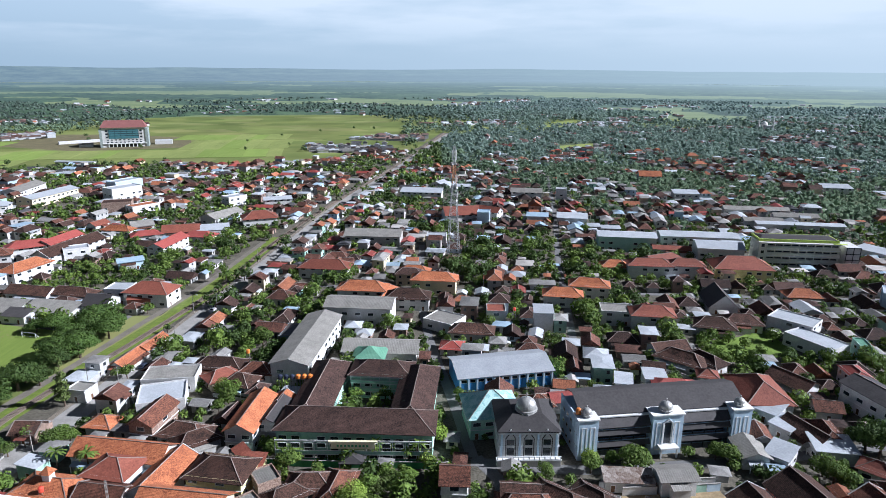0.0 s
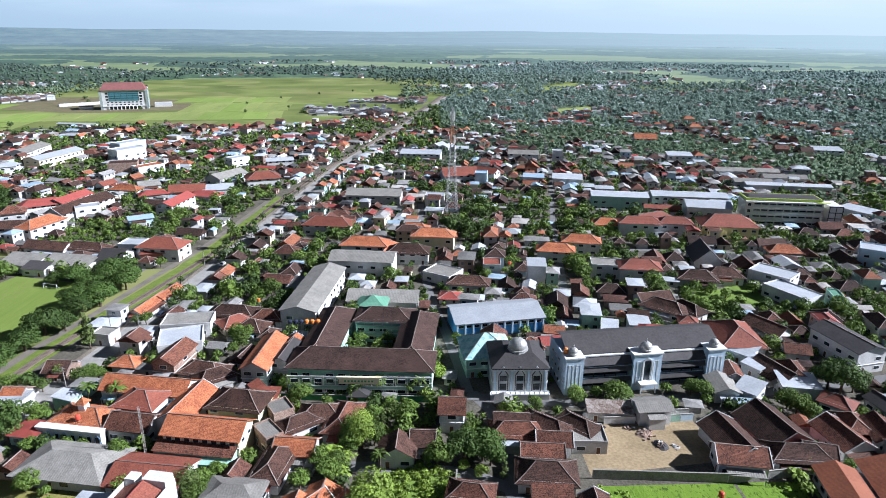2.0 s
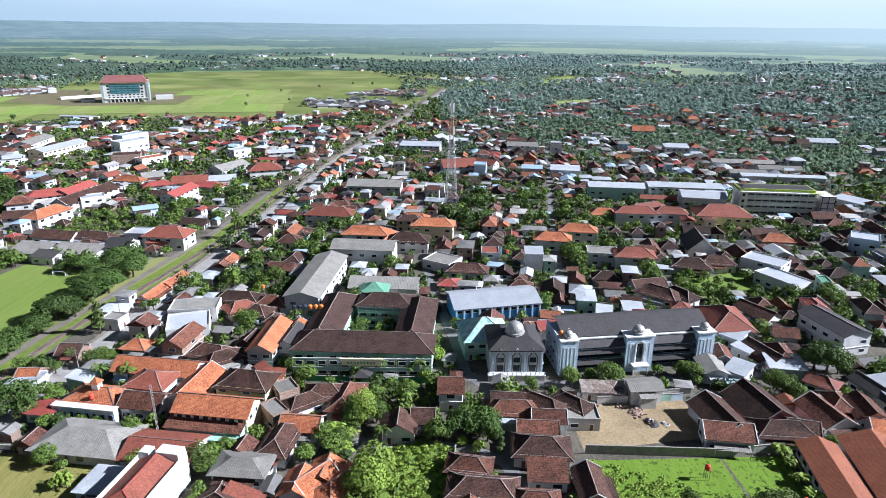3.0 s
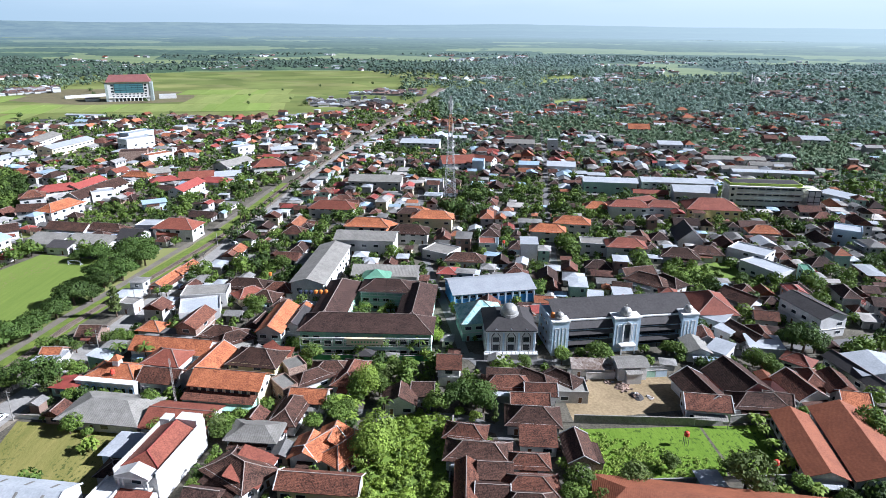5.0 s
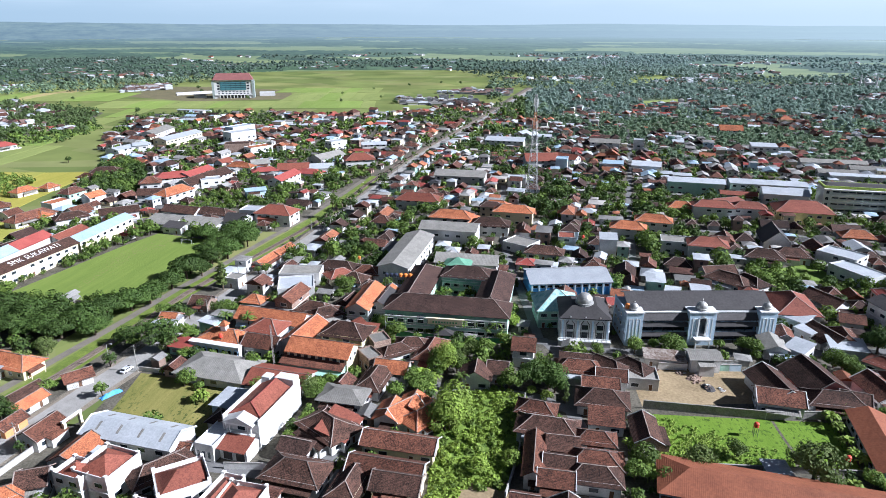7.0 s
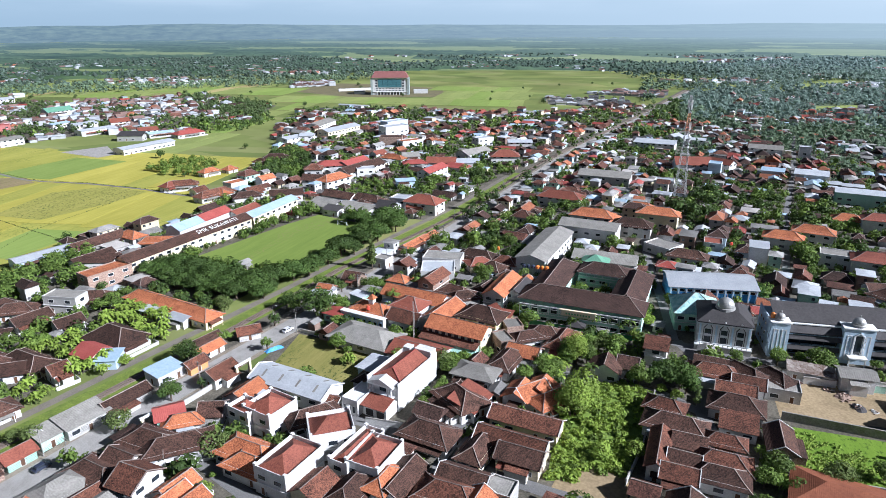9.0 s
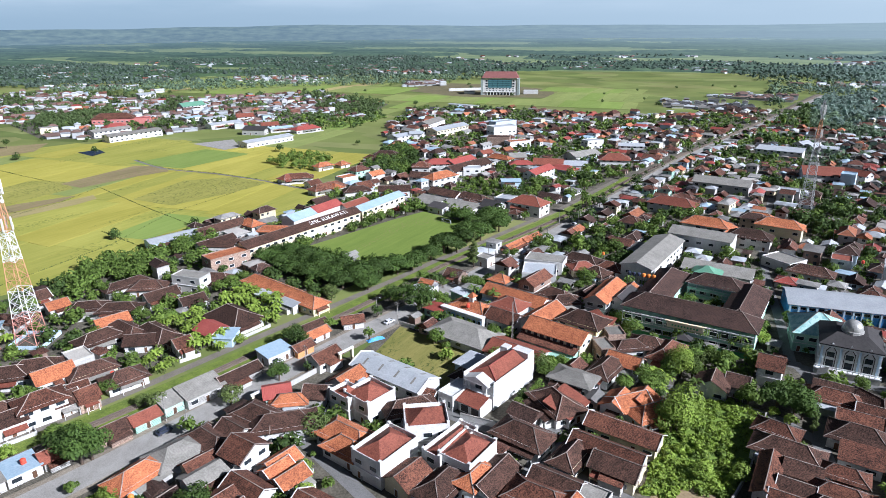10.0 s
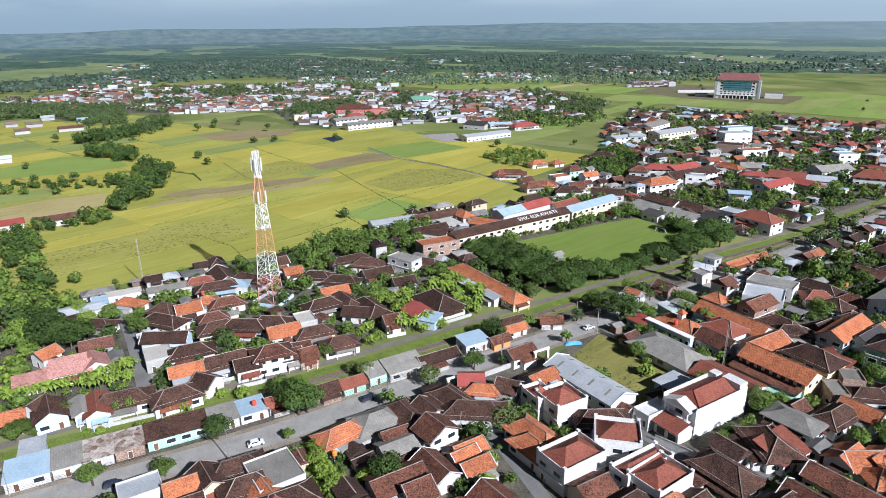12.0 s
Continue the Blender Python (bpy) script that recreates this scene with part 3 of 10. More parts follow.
    for turn, half, length in sides:
        count = max(1, int((length - 0.8) / gap))
        for level in range(2 if e >= 5.9 else 1):
            for i in range(count):
                u = (i + 0.5) * length / count - length / 2
                spot = Matrix.Rotation(radians(turn), 4, "Z") @ Matrix.Translation((u, -half, 0))
                if level == 0 and i == int(door_at * count):
                    part("door", DOORWAY, top, spot)
                elif rnd.random() < 0.85:
                    slim = length / count < 3.6
                    opening = part("window", WINDOW if slim else WIDE_WINDOW, top, spot @ Matrix.Translation((0, 0, 1.0 + level * 3.3)))
                    if far < 175:
                        part("pane", PANE if slim else WIDE_PANE, opening, None, "dark glass pane")
    if e >= 5.9 and far < 260:
        s = Solid()
        s.box(-L / 2 - 0.25, -W / 2 - 0.25, 3.25, L / 2 + 0.25, W / 2 + 0.25, 3.42)
        part("string_course", s.mesh("string_course", TRIM), top)
    return top


def inside(x, y, poly):
    hit = False
    for i in range(len(poly)):
        (x0, y0), (x1, y1) = poly[i - 1], poly[i]
        if (y0 > y) != (y1 > y) and x < (x1 - x0) * (y - y0) / (y1 - y0) + x0:
            hit = not hit
    return hit


def strip(name, line, offset, wide, z, mat, label, kind="structure", thick=0.0):
    """A ribbon along a plan line, offset to its right."""
    s, rows = Solid(), []
    for i, p in enumerate(line):
        p0, p1 = Vector(line[max(i - 1, 0)]), Vector(line[min(i + 1, len(line) - 1)])
        d = (p1 - p0).normalized()
        side = Vector((d.y, -d.x))
        c = Vector(p) + side * offset
        rows.append((c - side * wide / 2, c + side * wide / 2))
    for (l0, r0), (l1, r1) in zip(rows, rows[1:]):
        s.face(((l0.x, l0.y, z), (r0.x, r0.y, z), (r1.x, r1.y, z), (l1.x, l1.y, z)))
        if thick:
            for p, q in ((l0, l1), (r1, r0)):
                s.face(((p.x, p.y, z - thick), (p.x, p.y, z), (q.x, q.y, z), (q.x, q.y, z - thick)))
    ob = tagged(new(name, s.mesh(name, mat)), label, name.split("_")[-1], "", kind)
    return ob


def smooth(line, step=12.0):
    """The plan line resampled on a gentle curve."""
    out = []
    for i in range(len(line) - 1):
        p0, p1, p2, p3 = (Vector(line[min(max(i + k, 0), len(line) - 1)]) for k in (-1, 0, 1, 2))
        n = max(1, int((p2 - p1).length / step))
        for j in range(n):
            t = j / n
            out.append(0.5 * ((2 * p1) + (p2 - p0) * t + (2 * p0 - 5 * p1 + 4 * p2 - p3) * t * t + (3 * p1 - p0 - 3 * p2 + p3) * t ** 3))
    return out + [Vector(line[-1])]


def patch(name, outline, z, mat, label, kind="structure"):
    s = Solid()
    pts = [(x, y, z) for x, y in outline]
    if sum(a[0] * b[1] - b[0] * a[1] for a, b in zip(pts, pts[1:] + pts[:1])) < 0:
        pts.reverse()
    s.face(pts)
    return tagged(new(name, s.mesh(name, mat)), label, name.split("_")[-1], "", kind)


# ---- ground, roads and railway ----
ROAD = smooth([(-162.8, -76.3), (-152.6, -38.2), (-143.7, -5.1), (-138.0, 26.7), (-132.9, 66.1), (-126.6, 108.1), (-121.5, 134.8), (-118.3, 159.0),
               (-113.2, 197.2), (-106.8, 245.5), (-100.5, 306.6), (-92.3, 389.2), (-77.2, 515.2), (-38.2, 750.5), (12.7, 1055.8)])
RAIL = smooth([(-184, -85), (-178.5, -62), (-174, -40), (-169.3, -21.8), (-166.1, -6.8), (-161.7, 11.8), (-158.2, 28.9), (-153, 53.3), (-148.8, 79.5), (-145.2, 98.3),
               (-141.6, 119.2), (-136.9, 156.1), (-134.4, 181.4), (-130.5, 202), (-124.5, 225), (-119, 250), (-110.5, 298), (-103.5, 386.7), (-87.5, 499.9), (-58.5, 652.3), (-19.7, 905.7), (5.1, 1068.5)])
WEST = smooth([(-193, -85), (-189, -65), (-185, -47), (-180.3, -22.4), (-174.5, 3), (-168.5, 24.7), (-164.4, 43.1), (-161.6, 59.6), (-158.6, 77.9), (-154.4, 101.7), (-150.8, 119.9),
               (-146.8, 142.0), (-144.0, 158.2), (-140.2, 186.1), (-133.6, 217.7), (-127.5, 255), (-119.5, 298), (-110.5, 386.7)])
LANES = [
    ([(-181.1, -12.5), (-209.6, -6.4), (-239.1, -1.1), (-268.0, 1.8)], 4.6),
    ([(-42.6, 57.2), (-45.8, 80.1), (-44.5, 101.3), (-41.5, 123.4), (-37.5, 143.7)], 4.2),
    ([(-118.5, 60.5), (-105.1, 52.7), (-83.8, 45.2), (-53.6, 34.2)], 3.8),
    ([(-80.3, 81.1), (-53.0, 79.2), (-32.1, 72.0), (-4.2, 69.0)], 4.0),
    ([(-41.7, 125.9), (-14.0, 124.7), (6.4, 122.7), (16.5, 117.0), (19.6, 104.3), (21.0, 70.0)], 4.2),
    ([(7.6, 158.4), (38.2, 154.5), (97.9, 161.0), (128.5, 166.6), (190.8, 180.6), (330.0, 215.0)], 4.2),
    ([(8.0, 160.3), (3.2, 190.8), (-5.7, 243.0), (-9.8, 287.5), (-12.7, 381.6)], 3.4),
    ([(17.0, 116.5), (16.9, 133.6), (14.6, 150.1), (8.9, 160.3)], 3.8),
    ([(52.0, 240.0), (65.3, 348.7), (76.2, 420.8), (86.2, 489.0), (105.0, 640.0)], 3.2),
    ([(-101.0, 310.0), (-40.0, 303.0), (60.0, 297.0), (230.0, 286.0)], 3.2),
    ([(-85.0, 450.0), (40.0, 440.0), (300.0, 425.0)], 3.2),
    ([(-135.0, 262.0), (-200.0, 272.0), (-262.0, 276.0)], 4.5),
]


def near_line(x, y, line, reach):
    p = Vector((x, y))
    for a, b in zip(line, line[1:]):
        a, b = Vector(a), Vector(b)
        d = b - a
        t = min(max((p - a).dot(d) / d.length_squared, 0), 1)
        if (a + d * t - p).length < reach:
            return True
    return False


def far_ground():
    """The whole plain: a sheet of small plots that runs out to the horizon."""
    s = Solid()
    rings = [0, 150, 300, 500, 800, 1200, 1800, 2600, 3600, 4900]
    n = 48
    s.v = [(r * math.cos(2 * math.pi * i / n), r * math.sin(2 * math.pi * i / n), 0) for r in rings[1:] for i in range(n)] + [(0, 0, 0)]
    c = len(s.v) - 1
    for i in range(n):
        s.f.append((c, i, (i + 1) % n))
    for j in range(len(rings) - 2):
        for i in range(n):
            k = (i + 1) % n
            s.f.append((j * n + i, (j + 1) * n + i, (j + 1) * n + k, j * n + k))
    m = bpy.data.materials.new("plain_of_fields")
    m.use_nodes = True
    nd, ln = m.node_tree.nodes, m.node_tree.links
    b = nd["Principled BSDF"]
    b.inputs["Roughness"].default_value = 0.95
    b.inputs["Specular IOR Level"].default_value = 0.1
    co = nd.new("ShaderNodeTexCoord").outputs["Object"]
    turn = nd.new("ShaderNodeMapping")
    turn.inputs["Rotation"].default_value = (0, 0, radians(12))
    turn.inputs["Scale"].default_value = (1 / 70, 1 / 38, 1)
    ln.new(co, turn.inputs["Vector"])
    cell = nd.new("ShaderNodeTexVoronoi")
    cell.inputs["Scale"].default_value = 1.0
    ln.new(turn.outputs["Vector"], cell.inputs["Vector"])
    sep = nd.new("ShaderNodeSeparateColor")
    ln.new(cell.outputs["Color"], sep.inputs[0])
    ramp = nd.new("ShaderNodeValToRGB")
    r = ramp.color_ramp
    r.elements[0].color, r.elements[1].color = (0.118, 0.150, 0.044, 1), (0.215, 0.215, 0.078, 1)
    for at, col in ((0.35, (0.145, 0.175, 0.052, 1)), (0.7, (0.170, 0.195, 0.060, 1)), (0.9, (0.185, 0.20, 0.075, 1))):
        r.elements.new(at).color = col
    ln.new(sep.outputs[0], ramp.inputs[0])
    wide = nd.new("ShaderNodeTexNoise")
    wide.inputs["Scale"].default_value, wide.inputs["Detail"].default_value = 0.012, 8.0
    ln.new(co, wide.inputs["Vector"])
    hsv = nd.new("ShaderNodeHueSaturation")
    val = nd.new("ShaderNodeMapRange")
    val.inputs[1].default_value, val.inputs[2].default_value, val.inputs[3].default_value, val.inputs[4].default_value = 0.3, 0.7, 0.7, 1.25
    ln.new(wide.outputs["Fac"], val.inputs[0])
    ln.new(val.outputs[0], hsv.inputs["Value"])
    ln.new(ramp.outputs["Color"], hsv.inputs["Color"])
    ln.new(hsv.outputs["Color"], b.inputs["Base Color"])
    return tagged(new("ground", s.mesh("ground", m)), "flat plain of green rice fields reaching the horizon", "ground", "", "structure")


far_ground()
TOWN = [(-118, 96), (-121, 140), (-112, 200), (-100, 306), (-91, 390), (-76, 515), (-37, 750), (10, 1050), (330, 1150), (900, 1100), (760, 560), (560, 330),
        (380, 190), (260, 110), (170, 40), (100, -20), (-20, -60), (-160, -90)]
TOWN[0:0] = [(-136, 26), (-129, 80)]
NORTHWEST = [(-123, 265), (-114, 353), (-98, 458), (-73, 595), (-18, 904), (-45, 833), (-167, 719), (-240, 707), (-342, 715), (-446, 663), (-406, 533),
             (-325, 421), (-294, 338), (-259, 278), (-245, 300), (-208, 284), (-159, 265)]
WEST_STRIP = [(-276, -17), (-279, 41), (-266, 81), (-263, 113), (-256, 136), (-284, 168), (-272, 198), (-252, 205), (-258, 266), (-210, 280), (-150, 262), (-150, 240),
              (-148, 200), (-153, 166), (-158, 132), (-163, 100), (-169, 62), (-176, 25), (-184, -15), (-200, -78), (-300, -60), (-284, -35)]
FAR_WEST = [(-1046, 73), (-1216, 98), (-1246, 182), (-1270, 315), (-1214, 451), (-1091, 585), (-808, 625), (-702, 778), (-509, 690), (-480, 613), (-463, 442),
            (-555, 429), (-568, 374), (-603, 324), (-659, 299), (-798, 342), (-842, 247), (-911, 199), (-877, 124)]
ESTATES = [[(-420, 610), (-322, 638), (-345, 696), (-443, 658)], [(-168, 816), (-60, 805), (-70, 880), (-182, 889)],
           [(-629, 914), (-575, 968), (-628, 1050), (-674, 993)], [(-140, 960), (-25, 940), (-20, 1000), (-91, 1020)]]
YARD = [(36, 142), (59, 147), (71, 147), (74, 128), (37, 122)]
CROP = [(38, 118), (88, 120), (86, 98), (36, 95)]
BUSH = [(-22, 117), (-5, 127), (3, 121), (1, 94), (-2, 80), (-19, 74)]
FIELD = [(-207, 172), (-195, 232), (-188, 255), (-150, 246), (-147, 217), (-150, 188), (-165, 170)]
LOT = [(-113, 97), (-117, 121), (-80, 118), (-82, 92)]
GREEN_LOT = [(108, 241), (120, 244), (133, 253), (135, 239), (137, 231), (119, 221), (105, 221), (104, 231)]
KEEP_CLEAR = [GREEN_LOT, YARD, CROP, BUSH, FIELD, LOT, [(33, 93), (89, 95), (90, 123), (76, 128), (75, 149), (34, 145)]]
for i, (outline, words) in enumerate(((TOWN, "bare trodden earth and paving between the town houses"), (NORTHWEST, "bare earth between houses beyond the railway"),
                                      (WEST_STRIP, "bare earth of the village strip by the rice fields"), (FAR_WEST, "bare earth of a distant village"))):
    patch("ground_settled", outline, 0.03 + 0.004 * i, EARTH, words)
for outline in ESTATES:
    patch("ground_settled", outline, 0.05, EARTH, "cleared plot of a small housing estate")
patch("building_plot", [(-615, 867), (-460, 814), (-333, 861), (-375, 974), (-499, 1018), (-587, 1011)], 0.05, FALLOW, "graded brown building plot round the office block")
patch("paved_yard", [(-217.2, -3.2), (-214.6, 3.9), (-197.5, 0.6), (-197.0, -7.4)], 0.07, CONCRETE, "bare concrete yard between village houses")
patch("paved_yard", [(-197.2, -8.1), (-195.6, -1.2), (-182.0, -3.9), (-183.1, -9.7)], 0.07, CONCRETE, "bare concrete yard between village houses")
patch("paved_yard", [(-201.5, 51.7), (-202.1, 60.0), (-187.9, 55.7), (-187.5, 47.3)], 0.07, CONCRETE, "bare concrete yard between village houses")
patch("paved_yard", [(-196.1, 15.0), (-187.0, 16.4), (-170.7, 8.4), (-172.9, 6.1)], 0.07, CONCRETE, "bare concrete yard between village houses")
CLEARINGS = [[(187, 1167), (192, 1240), (290, 1372), (262, 1240), (252, 1207)], [(150, 845), (150, 888), (222, 934), (222, 888)]]
KEEP_CLEAR += CLEARINGS
KEEP_CLEAR += [[(-131, 60), (-128, 128), (-111, 126), (-106, 92), (-114, 60)], [(-74, 72), (-74, 85), (-45, 88), (-45, 74)], [(-20, 66), (-20, 80), (2, 88), (2, 68)]]
patch("bare_lot", [(-17, 75), (-8, 84), (0, 84.5), (0, 74), (-18, 68)], 0.085, SAND, "bare brown soil beside the overgrown lot")
for outline in CLEARINGS:
    patch("clearing_field", outline, 0.09, PADDY_GREEN, "pale green field among the trees")
patch("sand_yard", YARD, 0.06, SAND, "bare sandy yard beside the tiled houses")
patch("crop_plot", CROP, 0.08, SHORT_CROP, "bright green low crop in a walled plot")
strip("crop_path", [(71.6, 118.8), (71.9, 110.9), (72.3, 103.9), (70.8, 98.2)], 0.0, 0.8, 0.1, EARTH, "narrow trodden path through the crop")
WEED_LOT = [(-132.4, 10.1), (-129.8, 16.6), (-104.5, 11.0), (-112.0, 2.7)]
KEEP_CLEAR.append(WEED_LOT)
patch("weed_lot", WEED_LOT, 0.08, LUSH, "overgrown green lot behind a wall")
patch("bush_lot", BUSH, 0.08, LUSH, "overgrown bright green empty lot")
patch("sports_pitch", FIELD, 0.09, PITCH, "mown light green school sports field")
patch("grass_lot", GREEN_LOT, 0.08, LUSH, "overgrown bright green lot between houses")
patch("grass_lot", LOT, 0.08, ROUGH_GRASS, "rough yellowish grass on an empty lot")
strip("corridor_ground", RAIL, 7.0, 26.0, 0.048, EARTH, "dusty ground between railway and road")
strip("road_shoulder", ROAD, 0.0, 13.0, 0.055, DUST, "pale dusty earth shoulders of the main road")
strip("main_road", ROAD, 0.0, 9.0, 0.075, ASPHALT, "pale worn asphalt main road")
strip("verge_grass", RAIL[:34], -3.7, 4.8, 0.06, GRASS, "bright green grass verge along the railway")
strip("verge_grass", RAIL[:34], 2.2, 2.0, 0.064, GRASS, "grass verge with weeds beside the railway sheds")
strip("track_ballast", RAIL, 0.0, 3.0, 0.22, BALLAST, "brown stony bed of the railway", thick=0.2)
SCRUB = surface("weedy_ground", (0.050, 0.072, 0.036), (0.150, 0.182, 0.092), 0.4, 0.05, 0.95, vary=0.05)
patch("weedy_ground", [(-70, 560), (-35, 750), (10, 1045), (330, 1145), (895, 1095), (755, 560), (560, 335), (420, 330), (300, 480), (120, 560)], 0.07, SCRUB, "weedy green ground under the groves and gardens")
strip("west_road", WEST, 0.0, 3.4, 0.085, TRACKSIDE, "narrow grey asphalt road beside the railway")
for i, (line, wide) in enumerate(LANES):
    strip("lane_asphalt", smooth(line, 10), 0.0, wide, 0.095 + 0.004 * i, LANE, "narrow grey asphalt lane between the houses")
for off in (-0.56, 0.56):
    strip("rail", RAIL, off, 0.14, 0.40, STEEL, "rusty steel rail", thick=0.15)
s = Solid()
for a, b in zip(RAIL[:40], RAIL[1:41]):
    d = (b - a).normalized()
    side = Vector((d.y, -d.x)) * 1.0
    for k in range(int((b - a).length / 0.75)):
        c = a + d * k * 0.75
        s.beam((*(c - side), 0.24), (*(c + side), 0.24), 0.24, 0.14)
tagged(new("sleepers", s.mesh("sleepers", BALLAST)), "grey concrete sleepers under the rails", "sleepers", "", "stuff")


# ---- trees ----
def leaf_cloud(rnd, blobs, count, size, droop=0.0):
    s = Solid()
    weights = [b[3] * b[4] for b in blobs]
    for _ in range(count):
        cx, cy, cz, r, h = rnd.choices(blobs, weights)[0]
        d = Vector((rnd.gauss(0, 1), rnd.gauss(0, 1), rnd.gauss(0, 1))).normalized() * (0.55 + 0.5 * rnd.random() ** 0.5)
        c = Vector((cx + d.x * r, cy + d.y * r, cz + d.z * h))
        n = (d + Vector((rnd.uniform(-0.6, 0.6), rnd.uniform(-0.6, 0.6), rnd.uniform(-0.2, 0.9)))).normalized()
        u = n.orthogonal().normalized()
        u = Matrix.Rotation(rnd.uniform(0, 6.28), 3, n) @ u
        v = n.cross(u)
        k = size * rnd.uniform(0.6, 1.4)
        s.face((c - u * k, c - v * k * 0.55 - n * 0.1 * k, c + u * k - n * droop * k, c + v * k * 0.55 - n * 0.1 * k))
    return s


def trunk_mesh(rnd, high, thick, tips):
    s = Solid()
    lean = Vector((rnd.uniform(-0.3, 0.3), rnd.uniform(-0.3, 0.3), 0))
    n = 7
    for j, (p, q, r0, r1) in enumerate([(Vector((0, 0, -0.1)), Vector((0, 0, high * 0.55)) + lean, thick, thick * 0.7)] +
                                       [(Vector((0, 0, high * 0.5)) + lean, Vector(t), thick * 0.55, thick * 0.15) for t in tips]):
        d = (q - p).normalized()
        u = d.orthogonal().normalized()
        v = d.cross(u)
        k = len(s.v)
        for e, r in ((p, r0), (q, r1)):
            s.v += [tuple(e + (u * math.cos(6.283 * i / n) + v * math.sin(6.283 * i / n)) * r) for i in range(n)]
        for i in range(n):
            s.f.append((k + i, k + (i + 1) % n, k + n + (i + 1) % n, k + n + i))
            s.s.append(0)
    return s.mesh("trunk", BARK)


def broad_tree(seed, r, high, leaf, count, size, flat=0.75, words=""):
    rnd = random.Random(seed)
    blobs = [(0, 0, high - r * flat * 0.8, r * 0.7, r * flat * 0.75)]
    for i in range(7):
        a = i * 0.9 + rnd.uniform(-0.3, 0.3)
        d = r * rnd.uniform(0.45, 0.72)
        blobs.append((d * math.cos(a), d * math.sin(a), high - r * flat * rnd.uniform(0.6, 1.35), r * rnd.uniform(0.34, 0.5), r * flat * rnd.uniform(0.3, 0.48)))
    crown = leaf_cloud(rnd, blobs, count, size, 0.25).mesh("crown", LEAF[leaf])
    trunk = trunk_mesh(rnd, high - r * flat, 0.06 * r + 0.08, [(b[0] * 0.9, b[1] * 0.9, b[2]) for b in blobs])
    return trunk, crown, words, "tree", r


def tall_tree(seed, r, high, leaf):
    rnd = random.Random(seed)
    blobs = []
    for i in range(11):
        z = high * (0.22 + 0.075 * i)
        w = r * (1.0 - 0.075 * i)
        blobs.append((rnd.uniform(-0.35, 0.35) * r, rnd.uniform(-0.35, 0.35) * r, z, w * 0.75, high * 0.07))
    crown = leaf_cloud(rnd, blobs, 900, 0.42, 0.5).mesh("crown", LEAF[leaf])
    return trunk_mesh(rnd, high, 0.3, [(0, 0, high * 0.9)]), crown, "tall slender feathery olive tree", "tree", r


def frond(s, root, a, length, lift, wide, rnd):
    """An arching leaf blade with a folded middle."""
    d = Vector((math.cos(a), math.sin(a), 0))
    side = Vector((-d.y, d.x, 0))
    pts = [root + d * length * t + Vector((0, 0, lift * math.sin(t * 2.3) - 0.55 * length * t * t * 0.6)) for t in (0, 0.3, 0.6, 0.85, 1)]
    for i, (w0, w1) in enumerate(((0.15, 0.9), (0.9, 1.0), (1.0, 0.7), (0.7, 0.05))):
        p, q = pts[i], pts[i + 1]
        for e in (-1, 1):
            lo = Vector((0, 0, -0.35 * wide))
            s.face((p, q, q + (side * e + lo * 0.6) * wide * w1, p + (side * e + lo * 0.6) * wide * w0))


def banana(seed):
    rnd = random.Random(seed)
    s, stems = Solid(), []
    for k in range(4):
        b = Vector((rnd.uniform(-1.5, 1.5), rnd.uniform(-1.5, 1.5), rnd.uniform(1.6, 3.0)))
        stems.append((b.x, b.y, b.z))
        for i in range(9):
            frond(s, b, i * 0.7 + rnd.uniform(-0.3, 0.3), rnd.uniform(1.7, 2.6), rnd.uniform(0.7, 1.5), rnd.uniform(0.28, 0.42), rnd)
    made = []
    for x, y, z in stems:
        t = Solid()
        t.turned([(0.16, -0.05), (0.12, z)], x, y, 7)
        made.append(t.mesh("stem", LEAF["dry"]))
    return made, s.mesh("crown", LEAF["light"]), "clump of bright green banana plants", "banana plant", 2.6


def palm(seed, high):
    rnd = random.Random(seed)
    s = Solid()
    top = Vector((rnd.uniform(-0.4, 0.4), rnd.uniform(-0.4, 0.4), high))
    for i in range(18):
        frond(s, top, i * 2.4, rnd.uniform(2.2, 3.2), rnd.uniform(0.2, 1.6), rnd.uniform(0.22, 0.36), rnd)
    t = Solid()
    t.beam((0, 0, -0.1), top, 0.3)
    return t.mesh("trunk", BARK), s.mesh("crown", LEAF["green"]), "palm with arching green fronds", "palm", 2.6


TREES = {
    "a": broad_tree(1, 4.2, 7.5, "green", 1300, 0.34, words="round leafy green tree among houses"),
    "b": broad_tree(2, 3.4, 6.2, "green", 1000, 0.32, words="small leafy green garden tree"),
    "c": broad_tree(3, 5.2, 9.5, "dark", 1700, 0.37, words="large dark green shade tree with dense crown"),
    "e": broad_tree(4, 3.0, 5.0, "light", 900, 0.30, words="light green tree in a garden"),
    "f": broad_tree(5, 2.0, 3.4, "green", 420, 0.34, words="low leafy green bush by houses"),
    "u": broad_tree(6, 7.5, 9.5, "dark", 2400, 0.46, flat=0.45, words="broad spreading dark green rain tree"),
    "y": broad_tree(7, 5.0, 10.5, "light", 2000, 0.34, flat=0.95, words="tall bushy yellow-green tree"),
    "v": broad_tree(8, 4.0, 6.8, "dry", 1200, 0.32, words="thin olive green tree with sparse leaves"),
    "t": tall_tree(9, 3.2, 15.0, "dry"),
    "n": banana(10), "m": banana(11), "p": palm(12, 5.5),
}


FAR_TREES = []


